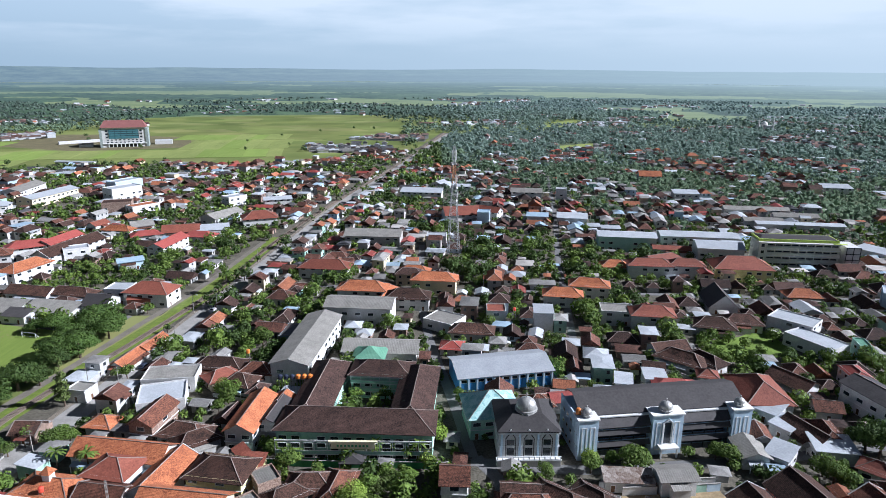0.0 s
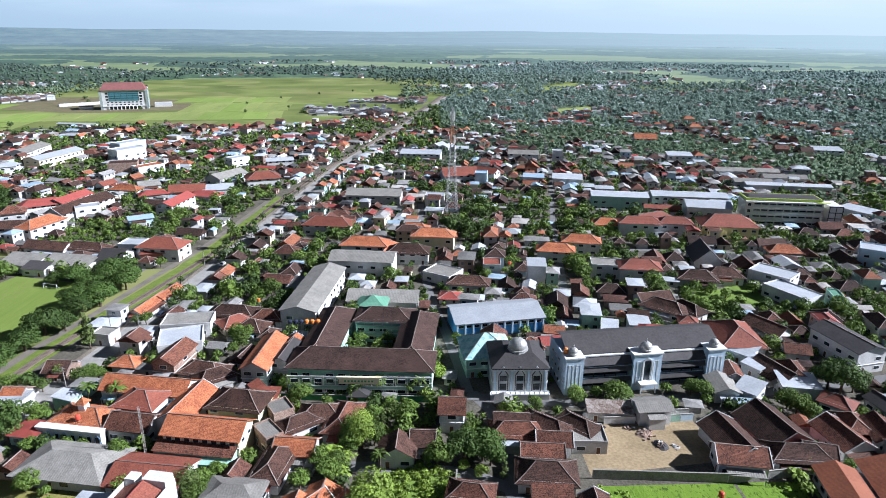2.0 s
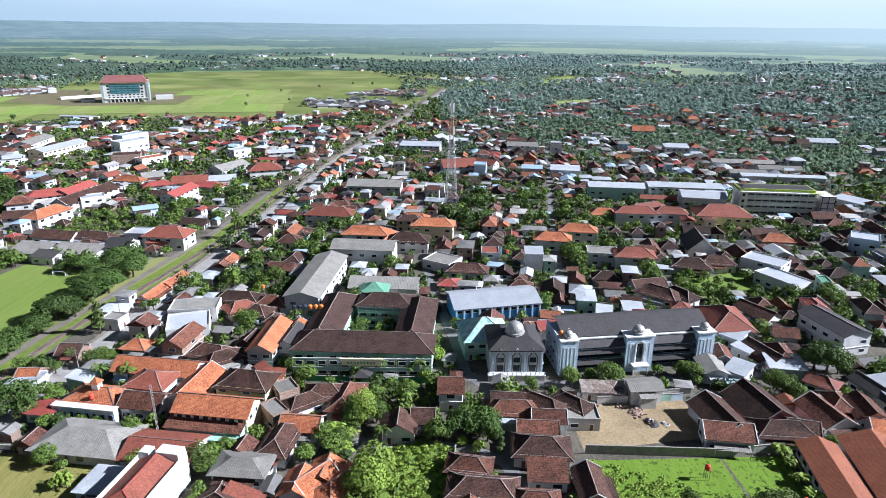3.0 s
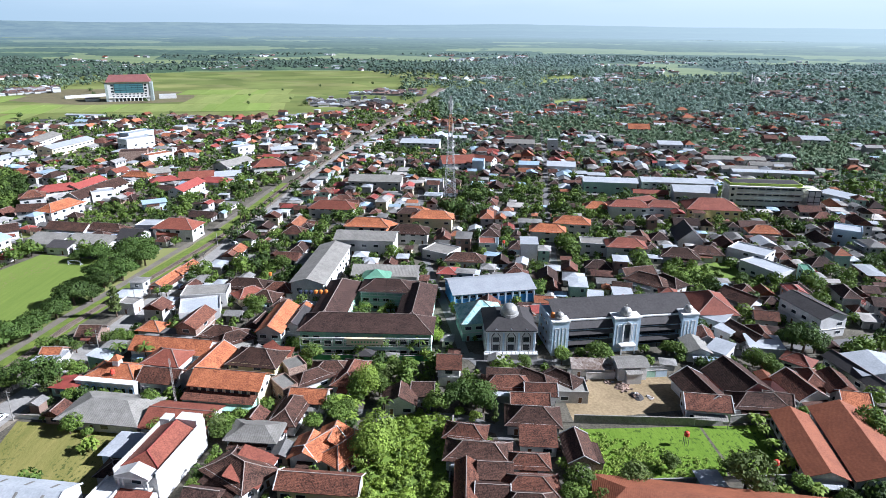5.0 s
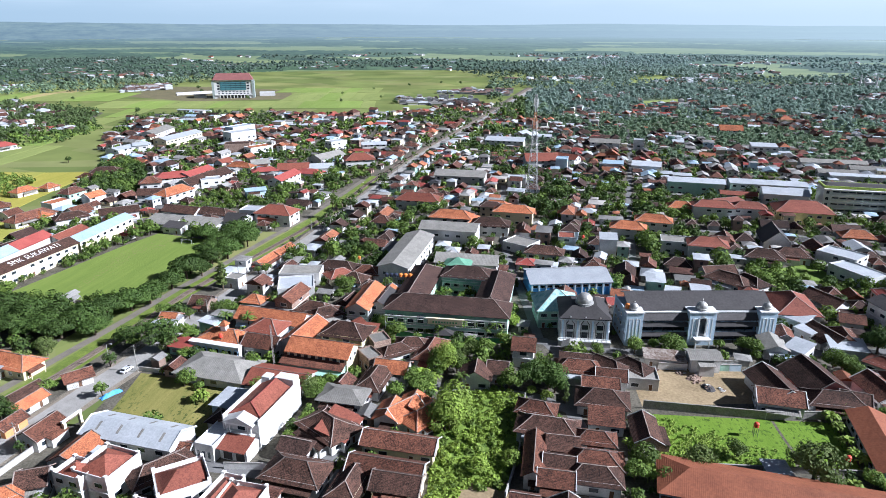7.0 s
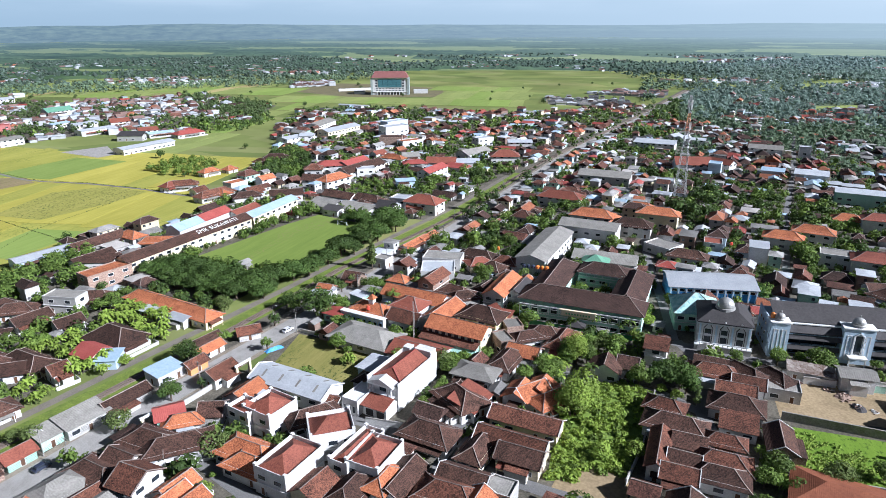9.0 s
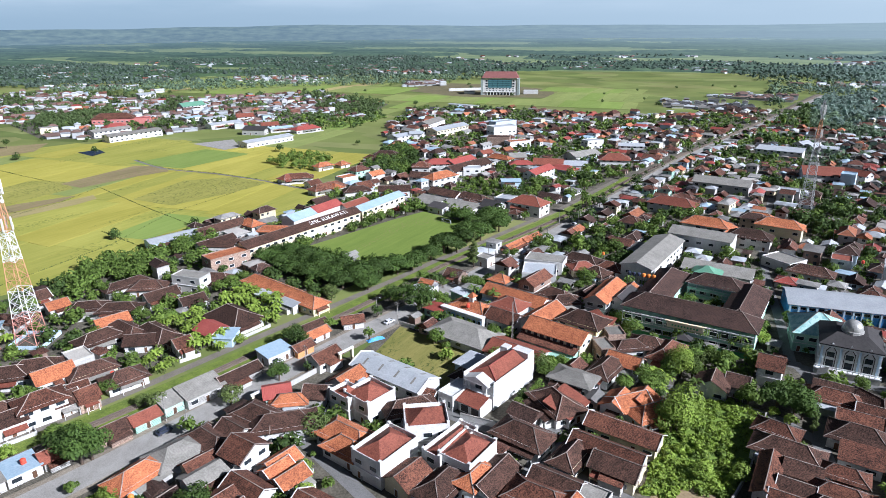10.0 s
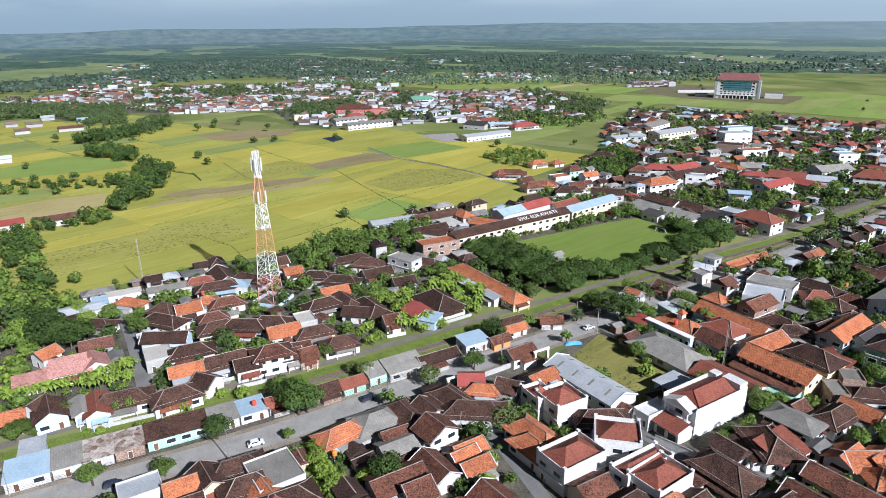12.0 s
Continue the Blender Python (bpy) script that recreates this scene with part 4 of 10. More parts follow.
def tree(key, x, y, size=1.0, turn=None):
    trunk, crown, words, cat, r = TREES[key]
    if math.hypot(x, y + 20) > 262 and (key != "u" or x < -230):
        FAR_TREES.append((key, x, y, r * size))
        TAKEN.append((x, y, r * size * 0.6, r * size * 0.6, 1, 0))
        return
    rnd = random.Random(round(x * 31 + y * 17))
    m = pose(x, y, 0.05, 0, 0, rnd.uniform(0, 360) if turn is None else turn) @ Matrix.Diagonal((size, size, size * rnd.uniform(0.9, 1.1), 1))
    top = base("palm" if key == "p" else "banana_plant" if key in "nm" else "tree", m, words, cat, "trees of the town")
    for stem in trunk if key in "nm" else ():
        part("stem", stem, top)
    if key not in "nm":
        part("trunk", trunk, top)
    part("crown", crown, top)
    TAKEN.append((x, y, r * size * 0.6, r * size * 0.6, 1, 0))


# ---- buildings, street by street ----
house(-124.8, 18.7, 12.2, 7.0, -92.7, 4, "h", "o", "w", 0.58)
house(-123.4, 29.1, 12.2, 8.8, 78.8, 4, "h", "g", "w", 0.5)
house(-114.6, 28.5, 6.6, 6.2, 77.5, 4, "g", "b", "c", 0.58)
house(-110.6, 27.0, 10.0, 6.2, 80.5, 4, "g", "g", "w", 0.4)
house(-119.6, 36.3, 14.6, 7.9, -7.7, 4, "h", "d", "w", 0.58)
house(-117.4, 42.5, 8.0, 7.0, -5.7, 4, "g", "d", "w", 0.58)
house(-107.0, 36.2, 7.2, 9.0, -2.7, 6.2, "g", "b", "w", 0.58)
house(-96.7, 36.2, 6.5, 5.3, 82, 4, "g", "o", "w", 0.58)
house(-92.1, 35.7, 7.3, 5.3, 80.1, 4, "g", "o", "w", 0.58)
house(-115.1, 50.1, 14.9, 7.9, -3.4, 5, "h", "d", "w", 0.58)
house(-108.2, 51.0, 16.6, 7.9, 43.4, 5, "h", "d", "w", 0.58)
house(-120.8, 61.9, 6.9, 7.0, 48, 4.5, "g", "r", "t", 0.45)
house(-115.3, 60.8, 9.4, 5.3, 38.5, 4, "h", "o", "w", 0.58)
house(-148.0, 27.4, 9.3, 5.3, 79.8, 3, "g", "d", "n", 0.58)
house(-145.7, 35.9, 7.0, 5.3, 79, 3, "g", "m", "t", 0.55)
house(-145.6, 44.2, 5.6, 6.0, 80, 3, "s", "g", "t", 0.4)
house(-142.9, 53.3, 12.2, 7.0, 79.1, 3.2, "s", "g", "p", 0.4)
house(-140.0, 65.1, 13.4, 5.3, 79.4, 3, "g", "d", "p", 0.58)
house(-140.2, 81.2, 9.2, 7.0, 77.3, 3.4, "s", "l", "w", 0.2)
house(-134.9, 88.3, 6.8, 4.4, 80.9, 3, "g", "b", "o", 0.58)
house(-168.8, 46.4, 11.5, 7.9, 73.9, 3.5, "h", "d", "w", 0.58)
house(-185.4, 64.5, 8.9, 7.0, 38.6, 3.5, "g", "d", "w", 0.58)
house(-185.5, 70.7, 17.5, 8.8, -6.9, 3.5, "h", "d", "c", 0.58)
house(-170.4, 69.1, 5.0, 6.2, 71.7, 4.2, "g", "b", "w", 0.58)
house(-170.8, 82.6, 8.5, 9.0, -6.9, 3.5, "g", "r", "w", 0.45)
house(-163.0, 81.7, 6.6, 7.0, 23.9, 3.3, "s", "l", "u", 0.2)
house(-171.4, 92.9, 18.4, 12.0, -8.2, 4, "h", "d", "w", 0.58)
house(-171.8, 119.8, 45.4, 7.9, -9.6, 4, "h", "o", "c", 0.58)
house(-175.4, 114.9, 10.2, 6.0, -7.1, 3.5, "g", "w", "w", 0.2)
house(-161.9, 113.5, 8.2, 6.0, -7.9, 3.5, "g", "w", "w", 0.2)
house(-225.0, 97.5, 13.7, 7.9, 36.6, 3.6, "h", "d", "w", 0.58)
house(-212.6, 93.5, 12.1, 7.0, 75.4, 3.6, "g", "d", "w", 0.58)
house(-215.8, 77.7, 15.0, 7.0, 37, 3.6, "h", "d", "w", 0.58)
house(-197.4, 96.0, 8.8, 6.2, 72.9, 3.6, "g", "d", "w", 0.58)
house(-227.4, 72.4, 13.2, 7.0, 44.8, 3.6, "h", "d", "w", 0.58)
house(-206.7, 68.4, 10.3, 7.0, 73.7, 4, "g", "o", "w", 0.58)
house(-196.6, 67.1, 17.4, 7.9, -6.6, 3.6, "h", "d", "w", 0.58)
house(-212.6, 108.7, 14.0, 7.0, 10.7, 6.5, "f", "g", "p", 0.4)
house(-207.5, 117.0, 14.2, 7.0, 23.6, 3.6, "h", "d", "w", 0.58)
house(-181.9, 44.3, 13.0, 7.0, 74.5, 3.5, "h", "d", "c", 0.58)
house(-175.0, 35.6, 5.0, 6.2, 71.6, 3.4, "g", "b", "w", 0.58)
house(-167.8, 33.9, 5.3, 6.0, 71.4, 3, "s", "b", "n", 0.58)
house(-122.9, 85.6, 9.2, 6.2, 80.6, 4, "g", "b", "w", 0.58)
house(-111.0, 67.7, 6.0, 7.0, 24, 4, "g", "d", "w", 0.58)
house(-94.4, 71.1, 10.4, 10.2, 77.6, 7, "p", "m", "w", 0.55)
house(-100.3, 68.7, 6.5, 8.2, 77.3, 6.5, "p", "m", "w", 0.55)
house(-74.0, 68.0, 11.4, 10.2, 36.2, 7.5, "p", "m", "w", 0.55)
house(-76.8, 53.2, 13.6, 9.7, 81.5, 7.2, "p", "m", "w", 0.55)
house(-64.0, 63.3, 15.5, 5.7, 80.7, 6.5, "p", "m", "w", 0.55)
house(-58.5, 62.0, 12.3, 9.2, 83.9, 7, "p", "m", "w", 0.55)
house(-83.4, 74.8, 14.0, 7.0, 48.6, 4, "h", "d", "w", 0.58)
house(-82.3, 83.8, 4.1, 4.4, -2.2, 3.2, "g", "b", "w", 0.58)
house(-107.3, 78.0, 9.3, 7.0, 84, 4.2, "g", "o", "w", 0.58)
house(-105.1, 77.3, 6.2, 4.0, 79, 4, "s", "w", "w", 0.2)
house(-90.3, 55.8, 15.5, 7.9, -6.1, 4, "h", "o", "w", 0.58)
house(-87.5, 51.9, 11.0, 7.0, -7.3, 4, "h", "o", "w", 0.58)
house(-68.0, 49.7, 8.0, 7.5, 79.2, 4, "g", "b", "c", 0.58)
house(-59.7, 51.5, 13.0, 7.9, 83.1, 4, "h", "d", "w", 0.58)
house(-53.5, 56.5, 9.5, 5.3, 81.9, 5, "h", "o", "w", 0.58)
house(-50.3, 59.0, 12.8, 6.2, 82.8, 4, "g", "d", "w", 0.58)
house(-36.6, 64.6, 11.5, 6.2, -5, 4, "g", "d", "w", 0.58)
house(-38.3, 58.3, 14.0, 7.9, -2.2, 4, "h", "b", "w", 0.58)
house(-31.2, 57.6, 6.3, 6.2, -96.6, 4, "g", "o", "w", 0.58)
house(-27.6, 63.7, 6.7, 6.0, -5.3, 4, "f", "g", "p", 0.4)
house(-50.7, 78.2, 14.2, 8.8, -8.5, 4, "h", "d", "w", 0.58)
house(-48.3, 96.7, 14.1, 9.7, -35.3, 4, "h", "d", "w", 0.58)
house(-45.3, 96.7, 11.4, 8.0, 79.8, 3.2, "s", "m", "w", 0.55)
house(-48.3, 111.5, 12.5, 7.9, -5.3, 4.2, "h", "g", "w", 0.4)
house(-28.2, 92.2, 18.6, 6.6, -6.1, 4, "g", "b", "c", 0.58)
house(-29.4, 81.3, 17.8, 6.6, -6, 4.5, "g", "b", "c", 0.58)
house(-36.9, 76.4, 12.2, 6.2, 82.1, 4, "h", "d", "c", 0.58)
house(-25.9, 76.7, 10.8, 7.0, -5.1, 4.2, "g", "d", "c", 0.58)
house(-30.3, 106.2, 9.3, 7.9, 49.5, 4, "g", "o", "w", 0.58)
house(-23.7, 104.9, 12.6, 7.0, 52.4, 4, "h", "o", "w", 0.58)
house(-41.6, 121.8, 13.4, 7.0, 80.9, 4, "h", "d", "w", 0.58)
house(-37.5, 128.7, 9.8, 7.0, -5.7, 4, "g", "o", "w", 0.58)
house(-45.7, 145.6, 5.9, 7.0, 32.9, 4.5, "f", "g", "n", 0.4)
house(-91.3, 122.8, 22.7, 13.0, -8.3, 3.6, "h", "g", "w", 0.4)
house(-70.2, 119.0, 17.3, 12.0, -7.9, 3.4, "g", "m", "w", 0.35)
classrooms = house(-61.0, 132.5, 20.4, 9.0, -8.4, 7, "g", "o", "c", 0.58, False)
house(-62.6, 126.9, 20.8, 4.0, -7.9, 4, "s", "b", "t", 0.58)
house(-71.7, 145.9, 17.2, 8.8, 78.9, 5, "g", "o", "w", 0.58)
house(-86.8, 156.6, 25.5, 8.8, -8.4, 5, "g", "o", "w", 0.58)
house(-85.2, 148.2, 11.4, 9.4, -10.7, 5.6, "h", "m", "w", 0.5)
house(-83.2, 138.6, 11.5, 7.9, -8.9, 4.5, "g", "b", "w", 0.58)
prayer = house(-98.0, 141.5, 15.0, 8.4, -8.8, 4.6, "h", "o", "w", 0.5, False)
house(-100.8, 172.8, 7.5, 6.2, -7.3, 4, "h", "o", "w", 0.58)
house(-85.7, 173.0, 13.6, 7.0, 81.6, 6.5, "g", "b", "n", 0.58)
house(-89.3, 187.6, 14.1, 13.0, 17.8, 5, "f", "w", "w", 0.2)
house(-91.8, 201.1, 17.1, 10.0, 7.5, 5, "f", "g", "w", 0.4)
house(-74.3, 167.8, 13.8, 7.9, -13.7, 4, "h", "d", "w", 0.58)
house(-70.2, 164.2, 11.3, 7.0, 36.7, 4, "h", "d", "w", 0.58)
house(-56.6, 172.8, 20.8, 8.0, 84.9, 7, "g", "o", "p", 0.58)
house(-50.1, 174.3, 13.2, 8.0, 83, 6, "g", "k", "w", 0.5)
house(-49.8, 181.7, 6.3, 6.0, 80.4, 6, "g", "o", "p", 0.58)
house(-68.0, 199.0, 9.5, 7.9, -15.2, 4, "h", "d", "w", 0.58)
house(-75.7, 202.9, 10.2, 7.0, 41.3, 4, "h", "m", "c", 0.55)
house(-64.7, 207.4, 11.3, 7.9, -3.1, 4, "h", "b", "w", 0.58)
house(-78.7, 211.3, 16.5, 7.9, -5, 4, "h", "d", "w", 0.58)
house(-56.9, 146.8, 14.8, 10.0, -9.4, 6.3, "h", "d", "y", 0.58)
house(-50.9, 151.4, 6.2, 6.0, -6, 3.5, "s", "m", "y", 0.55)
house(-46.0, 133.8, 4.8, 8.0, 40.1, 5, "f", "g", "n", 0.4)
house(-113.7, 219.2, 18.4, 4.4, 80.7, 3.5, "g", "o", "w", 0.58)
house(-111.0, 229.9, 13.1, 4.4, 81.6, 3.5, "g", "o", "w", 0.58)
house(-117.9, 192.8, 6.0, 7.0, 78.9, 4, "f", "g", "w", 0.4)
house(-120.5, 169.5, 6.8, 7.0, -1.7, 3.5, "g", "d", "n", 0.58)
house(-124.7, 153.7, 5.6, 7.0, -1.3, 3.5, "g", "o", "w", 0.58)
house(-124.3, 150.2, 7.9, 8.0, -12, 3.5, "s", "w", "w", 0.2)
house(-108.6, 151.7, 4.5, 6.0, 78.4, 4, "s", "w", "t", 0.2)
house(-24.8, 167.3, 44.0, 12.0, -3.2, 8, "h", "D", "t", 0.58)
house(-38.8, 184.7, 39.6, 11.0, 86, 8, "h", "D", "t", 0.58)
house(-8.7, 182.5, 37.1, 11.0, 85.6, 8, "h", "D", "t", 0.58)
house(-20.2, 198.2, 19.4, 10.4, -4.9, 8.9, "h", "D", "t", 0.5)
house(-26.4, 215.8, 10.2, 10.0, -3, 6, "h", "t", "w", 0.5)
house(-22.9, 224.2, 27.0, 12.0, -3.2, 5, "g", "g", "w", 0.4)
house(-50.2, 224.8, 45.2, 13.0, 84.5, 8, "g", "g", "w", 0.3)
house(-55.1, 157.1, 6.6, 3.0, -51.4, 3.5, "s", "m", "t", 0.55)
house(-27.3, 141.6, 14.7, 7.0, 80.8, 4, "h", "b", "w", 0.58)
house(-33.9, 144.6, 10.8, 7.0, 2.1, 4, "h", "d", "w", 0.58)
house(-39.2, 139.6, 10.5, 6.2, 37.7, 4, "h", "d", "w", 0.58)
house(-11.6, 127.9, 7.0, 8.8, -91.7, 4, "g", "d", "w", 0.58)
house(-5.1, 132.3, 5.6, 7.0, -2.8, 4, "g", "d", "w", 0.58)
house(-33.2, 104.6, 8.2, 7.0, -97, 4, "g", "o", "w", 0.58)
house(-27.8, 108.9, 7.5, 7.0, -97.7, 4, "g", "o", "w", 0.58)
house(2.7, 143.7, 6.4, 8.0, -2.8, 6.5, "g", "b", "w", 0.58)
house(18.9, 140.0, 8.8, 7.9, -4.1, 4, "g", "d", "w", 0.58)
house(19.9, 136.4, 13.7, 7.0, -2.8, 4, "h", "b", "w", 0.58)
house(28.2, 138.7, 13.5, 7.0, -37.2, 4, "h", "d", "w", 0.58)
house(29.2, 132.3, 8.4, 6.2, -4, 4, "g", "b", "w", 0.58)
house(36.9, 139.0, 10.8, 6.2, -43.5, 4, "h", "d", "w", 0.58)
house(25.5, 127.8, 10.1, 5.3, -3.2, 3.8, "g", "b", "w", 0.58)
house(25.2, 119.1, 13.6, 8.8, -5.6, 4, "h", "d", "w", 0.58)
house(25.2, 109.5, 9.1, 6.0, -3.7, 3, "s", "b", "w", 0.58)
house(34.7, 104.8, 10.8, 6.2, -89.4, 4, "g", "d", "n", 0.58)
house(6.6, 112.0, 9.9, 6.2, -10.5, 4, "h", "b", "w", 0.58)
house(9.4, 103.8, 15.4, 7.9, -7.3, 4, "h", "d", "w", 0.58)
house(13.0, 96.7, 7.3, 6.2, -3.8, 4, "g", "d", "w", 0.58)
house(11.8, 88.7, 6.9, 6.2, -4.7, 4, "g", "d", "w", 0.58)
house(5.8, 90.4, 15.9, 4.4, -93, 4.5, "g", "b", "w", 0.58)
house(21.3, 100.1, 9.6, 5.3, -4.3, 4, "h", "b", "w", 0.58)
house(20.6, 91.3, 12.3, 7.0, -3.9, 4, "h", "b", "w", 0.58)
house(19.7, 85.6, 12.3, 7.0, -3.8, 4, "h", "d", "w", 0.58)
house(10.8, 83.0, 7.8, 6.2, -3.6, 4, "g", "b", "w", 0.58)
house(47.6, 147.3, 12.4, 5.0, -4.0, 3.2, "s", "R", "p", 0.35)
house(59.4, 146.6, 9.0, 6.3, 4.0, 5.0, "g", "g", "w", 0.3)
house(38.5, 134.6, 9.2, 8.0, -1.7, 3.5, "f", "g", "p", 0.4)
house(76.3, 132.2, 15.6, 9.7, -80.2, 4, "g", "d", "w", 0.58)
house(74.9, 125.0, 11.7, 7.9, -8.2, 4.5, "g", "b", "w", 0.58)
house(89.4, 137.2, 15.4, 13.0, -79, 4, "g", "d", "m", 0.58)
house(106.2, 133.8, 12.4, 8.8, -80.1, 4, "g", "b", "w", 0.58)
house(90.8, 126.7, 14.8, 7.9, -5, 4, "h", "d", "w", 0.58)
house(95.8, 126.8, 6.9, 7.9, -16.1, 4, "g", "d", "w", 0.58)
house(112.6, 139.9, 9.3, 6.2, -94.9, 4, "h", "b", "w", 0.58)
house(118.4, 135.9, 10.1, 7.9, -96.2, 4, "g", "b", "w", 0.58)
house(114.9, 150.7, 7.8, 6.2, -44.3, 4, "h", "m", "w", 0.55)
house(102.4, 191.7, 19.0, 14.0, -92.6, 5, "h", "m", "w", 0.55)
house(117.9, 199.8, 13.8, 7.9, -59.5, 4, "g", "d", "w", 0.58)
house(136.3, 182.7, 19.9, 11.0, -75.9, 8, "g", "k", "w", 0.35)
house(105.7, 168.5, 13.1, 7.0, -69.5, 4, "g", "d", "w", 0.58)
house(110.7, 167.8, 13.1, 7.0, -96.9, 4, "h", "b", "w", 0.58)
house(108.6, 161.1, 10.7, 8.0, -8.9, 4, "s", "w", "w", 0.2)
house(101.3, 181.7, 7.2, 8.0, -49, 4, "s", "w", "w", 0.2)
house(101.5, 172.1, 6.4, 7.0, -58.1, 4, "s", "w", "p", 0.2)
house(84.9, 159.6, 9.5, 7.0, -93.3, 4, "g", "g", "w", 0.4)
house(92.7, 157.9, 6.3, 8.0, -44.7, 4, "s", "w", "w", 0.2)
house(90.2, 202.7, 5.7, 5.3, -14.9, 5, "h", "m", "w", 0.55)
house(86.9, 217.3, 16.8, 8.8, -40.6, 4, "h", "d", "w", 0.58)
house(84.9, 226.4, 13.6, 7.0, 14.1, 4, "g", "d", "w", 0.58)
house(95.2, 216.4, 13.1, 7.0, -57.4, 4, "h", "d", "w", 0.58)
house(73.7, 209.0, 6.6, 7.0, -13.6, 4, "g", "d", "w", 0.58)
house(72.3, 203.2, 7.2, 7.0, -4.8, 4, "s", "w", "w", 0.2)
house(76.9, 197.0, 13.0, 7.0, -9.1, 4, "h", "r", "w", 0.45)
house(143.6, 231.3, 19.5, 11.0, -61.9, 5, "f", "w", "w", 0.2)
house(156.5, 224.0, 4.2, 8.0, -12.8, 6.5, "f", "t", "t", 0.6)
house(119.4, 182.5, 7.4, 6.2, -11.8, 4, "g", "b", "w", 0.58)
house(60.8, 199.8, 5.5, 7.0, -14.3, 4, "s", "w", "w", 0.2)
house(90.9, 167.2, 7.8, 5.3, -98.3, 4, "g", "b", "w", 0.58)
house(93.9, 106.9, 26.5, 9.0, -99.1, 4, "g", "q", "w", 0.4)
house(107.3, 106.0, 30.4, 14.0, -99.9, 4.5, "g", "q", "w", 0.4)
house(63.0, 82.9, 56.0, 13.0, -9, 4.5, "h", "q", "w", 0.4)
house(129.1, 143.3, 20.2, 6.0, -78.5, 4, "g", "k", "p", 0.5)
house(136.5, 144.6, 12.8, 16.0, -93.7, 5, "g", "w", "w", 0.2)
house(118.3, 127.6, 6.9, 7.0, -12.1, 4, "g", "o", "w", 0.58)
house(110.1, 375.7, 33.3, 14.0, -7.8, 9, "g", "w", "t", 0.2)
house(156.4, 384.1, 45.2, 14.0, -7.2, 7, "g", "w", "w", 0.2)
house(155.9, 352.9, 24.1, 18.0, -11.3, 9, "g", "w", "w", 0.2)
house(154.0, 320.6, 28.4, 16.0, -7.2, 7.5, "h", "m", "y", 0.55)
house(107.5, 322.5, 21.8, 9.0, -7.2, 7.5, "h", "m", "w", 0.55)
house(126.4, 322.2, 17.6, 9.0, -7.2, 7.5, "h", "m", "w", 0.55)
house(125.0, 277.0, 17.7, 12.0, -97.8, 4, "g", "k", "w", 0.9)
house(87.6, 255.0, 17.1, 10.0, -8.8, 7, "h", "m", "w", 0.55)
house(74.3, 260.3, 13.8, 10.0, -8.1, 6, "f", "g", "w", 0.4)
house(231.6, 468.1, 44.9, 8.8, -7.1, 5, "g", "g", "w", 0.4)
house(249.1, 445.7, 29.1, 8.8, -8.1, 5, "g", "g", "w", 0.4)
house(219.5, 432.0, 24.6, 8.8, -7.7, 5, "g", "g", "w", 0.4)
house(238.9, 421.3, 54.7, 9.0, -8.6, 5, "g", "w", "w", 0.2)
house(342.4, 554.1, 23.6, 14.0, -11.5, 6, "s", "w", "w", 0.2)
house(206.0, 276.4, 12.3, 12.0, -31.4, 8, "f", "w", "u", 0.2)
house(144.8, 249.5, 17.2, 12.0, -46.5, 6, "f", "w", "w", 0.2)
house(251.7, 358.5, 22.3, 10.0, -61.3, 4, "s", "w", "w", 0.2)
house(91.9, 331.2, 14.3, 8.8, -7.2, 4, "h", "o", "w", 0.58)
house(117.6, 335.7, 27.8, 12.0, 22.9, 5, "h", "m", "c", 0.55)
house(132.1, 359.7, 20.2, 5.3, -9.6, 5, "g", "m", "w", 0.55)
house(167.6, 285.8, 15.0, 8.8, -7.3, 4, "h", "o", "w", 0.58)
house(111.6, 249.6, 15.8, 9.7, -14.8, 4, "h", "d", "w", 0.58)
house(124.7, 253.3, 15.0, 8.8, -11, 4, "h", "d", "w", 0.58)
house(199.0, 614.6, 20.1, 14.0, -7, 6, "g", "o", "w", 0.58)
house(198.8, 520.3, 19.7, 12.0, -7.1, 7, "s", "w", "p", 0.2)
house(-16.7, 527.3, 33.9, 14.0, -6.6, 6, "s", "w", "w", 0.2)
house(-2.1, 567.7, 14.3, 10.0, 62.9, 6, "g", "w", "w", 0.4)
house(5.6, 559.4, 12.7, 10.0, 58.8, 6, "g", "w", "w", 0.4)
house(18.4, 554.7, 11.6, 12.0, -2.5, 6, "g", "w", "w", 0.2)
house(13.1, 447.8, 24.5, 16.0, 11.3, 6, "g", "m", "w", 0.55)
house(33.2, 456.4, 19.0, 10.0, -32.2, 6, "g", "m", "w", 0.55)
house(28.6, 436.3, 8.5, 10.0, -7.7, 9, "f", "l", "u", 0.2)
house(-41.8, 383.7, 33.5, 14.0, -4.4, 7, "g", "g", "p", 0.4)
house(-60.6, 321.6, 25.5, 11.0, -6.8, 6, "h", "m", "w", 0.55)
house(-4.0, 296.6, 20.8, 9.0, -5.7, 8, "h", "o", "c", 0.58)
house(-37.0, 285.5, 21.9, 10.0, -5, 7, "h", "o", "w", 0.58)
house(-3.6, 383.4, 12.0, 10.0, -2.7, 6, "f", "w", "w", 0.2)
house(41.3, 251.0, 7.6, 8.0, -3.7, 9, "s", "w", "w", 0.2)
house(-35.2, 262.2, 27.9, 14.0, -5.3, 8, "g", "g", "w", 0.3)
house(22.6, 260.0, 7.9, 9.0, -2.8, 6, "f", "m", "w", 0.55)
house(69.3, 291.2, 17.8, 9.0, -11.1, 7, "h", "o", "w", 0.58)
house(54.9, 280.6, 16.9, 9.0, -9.6, 6, "h", "o", "w", 0.58)
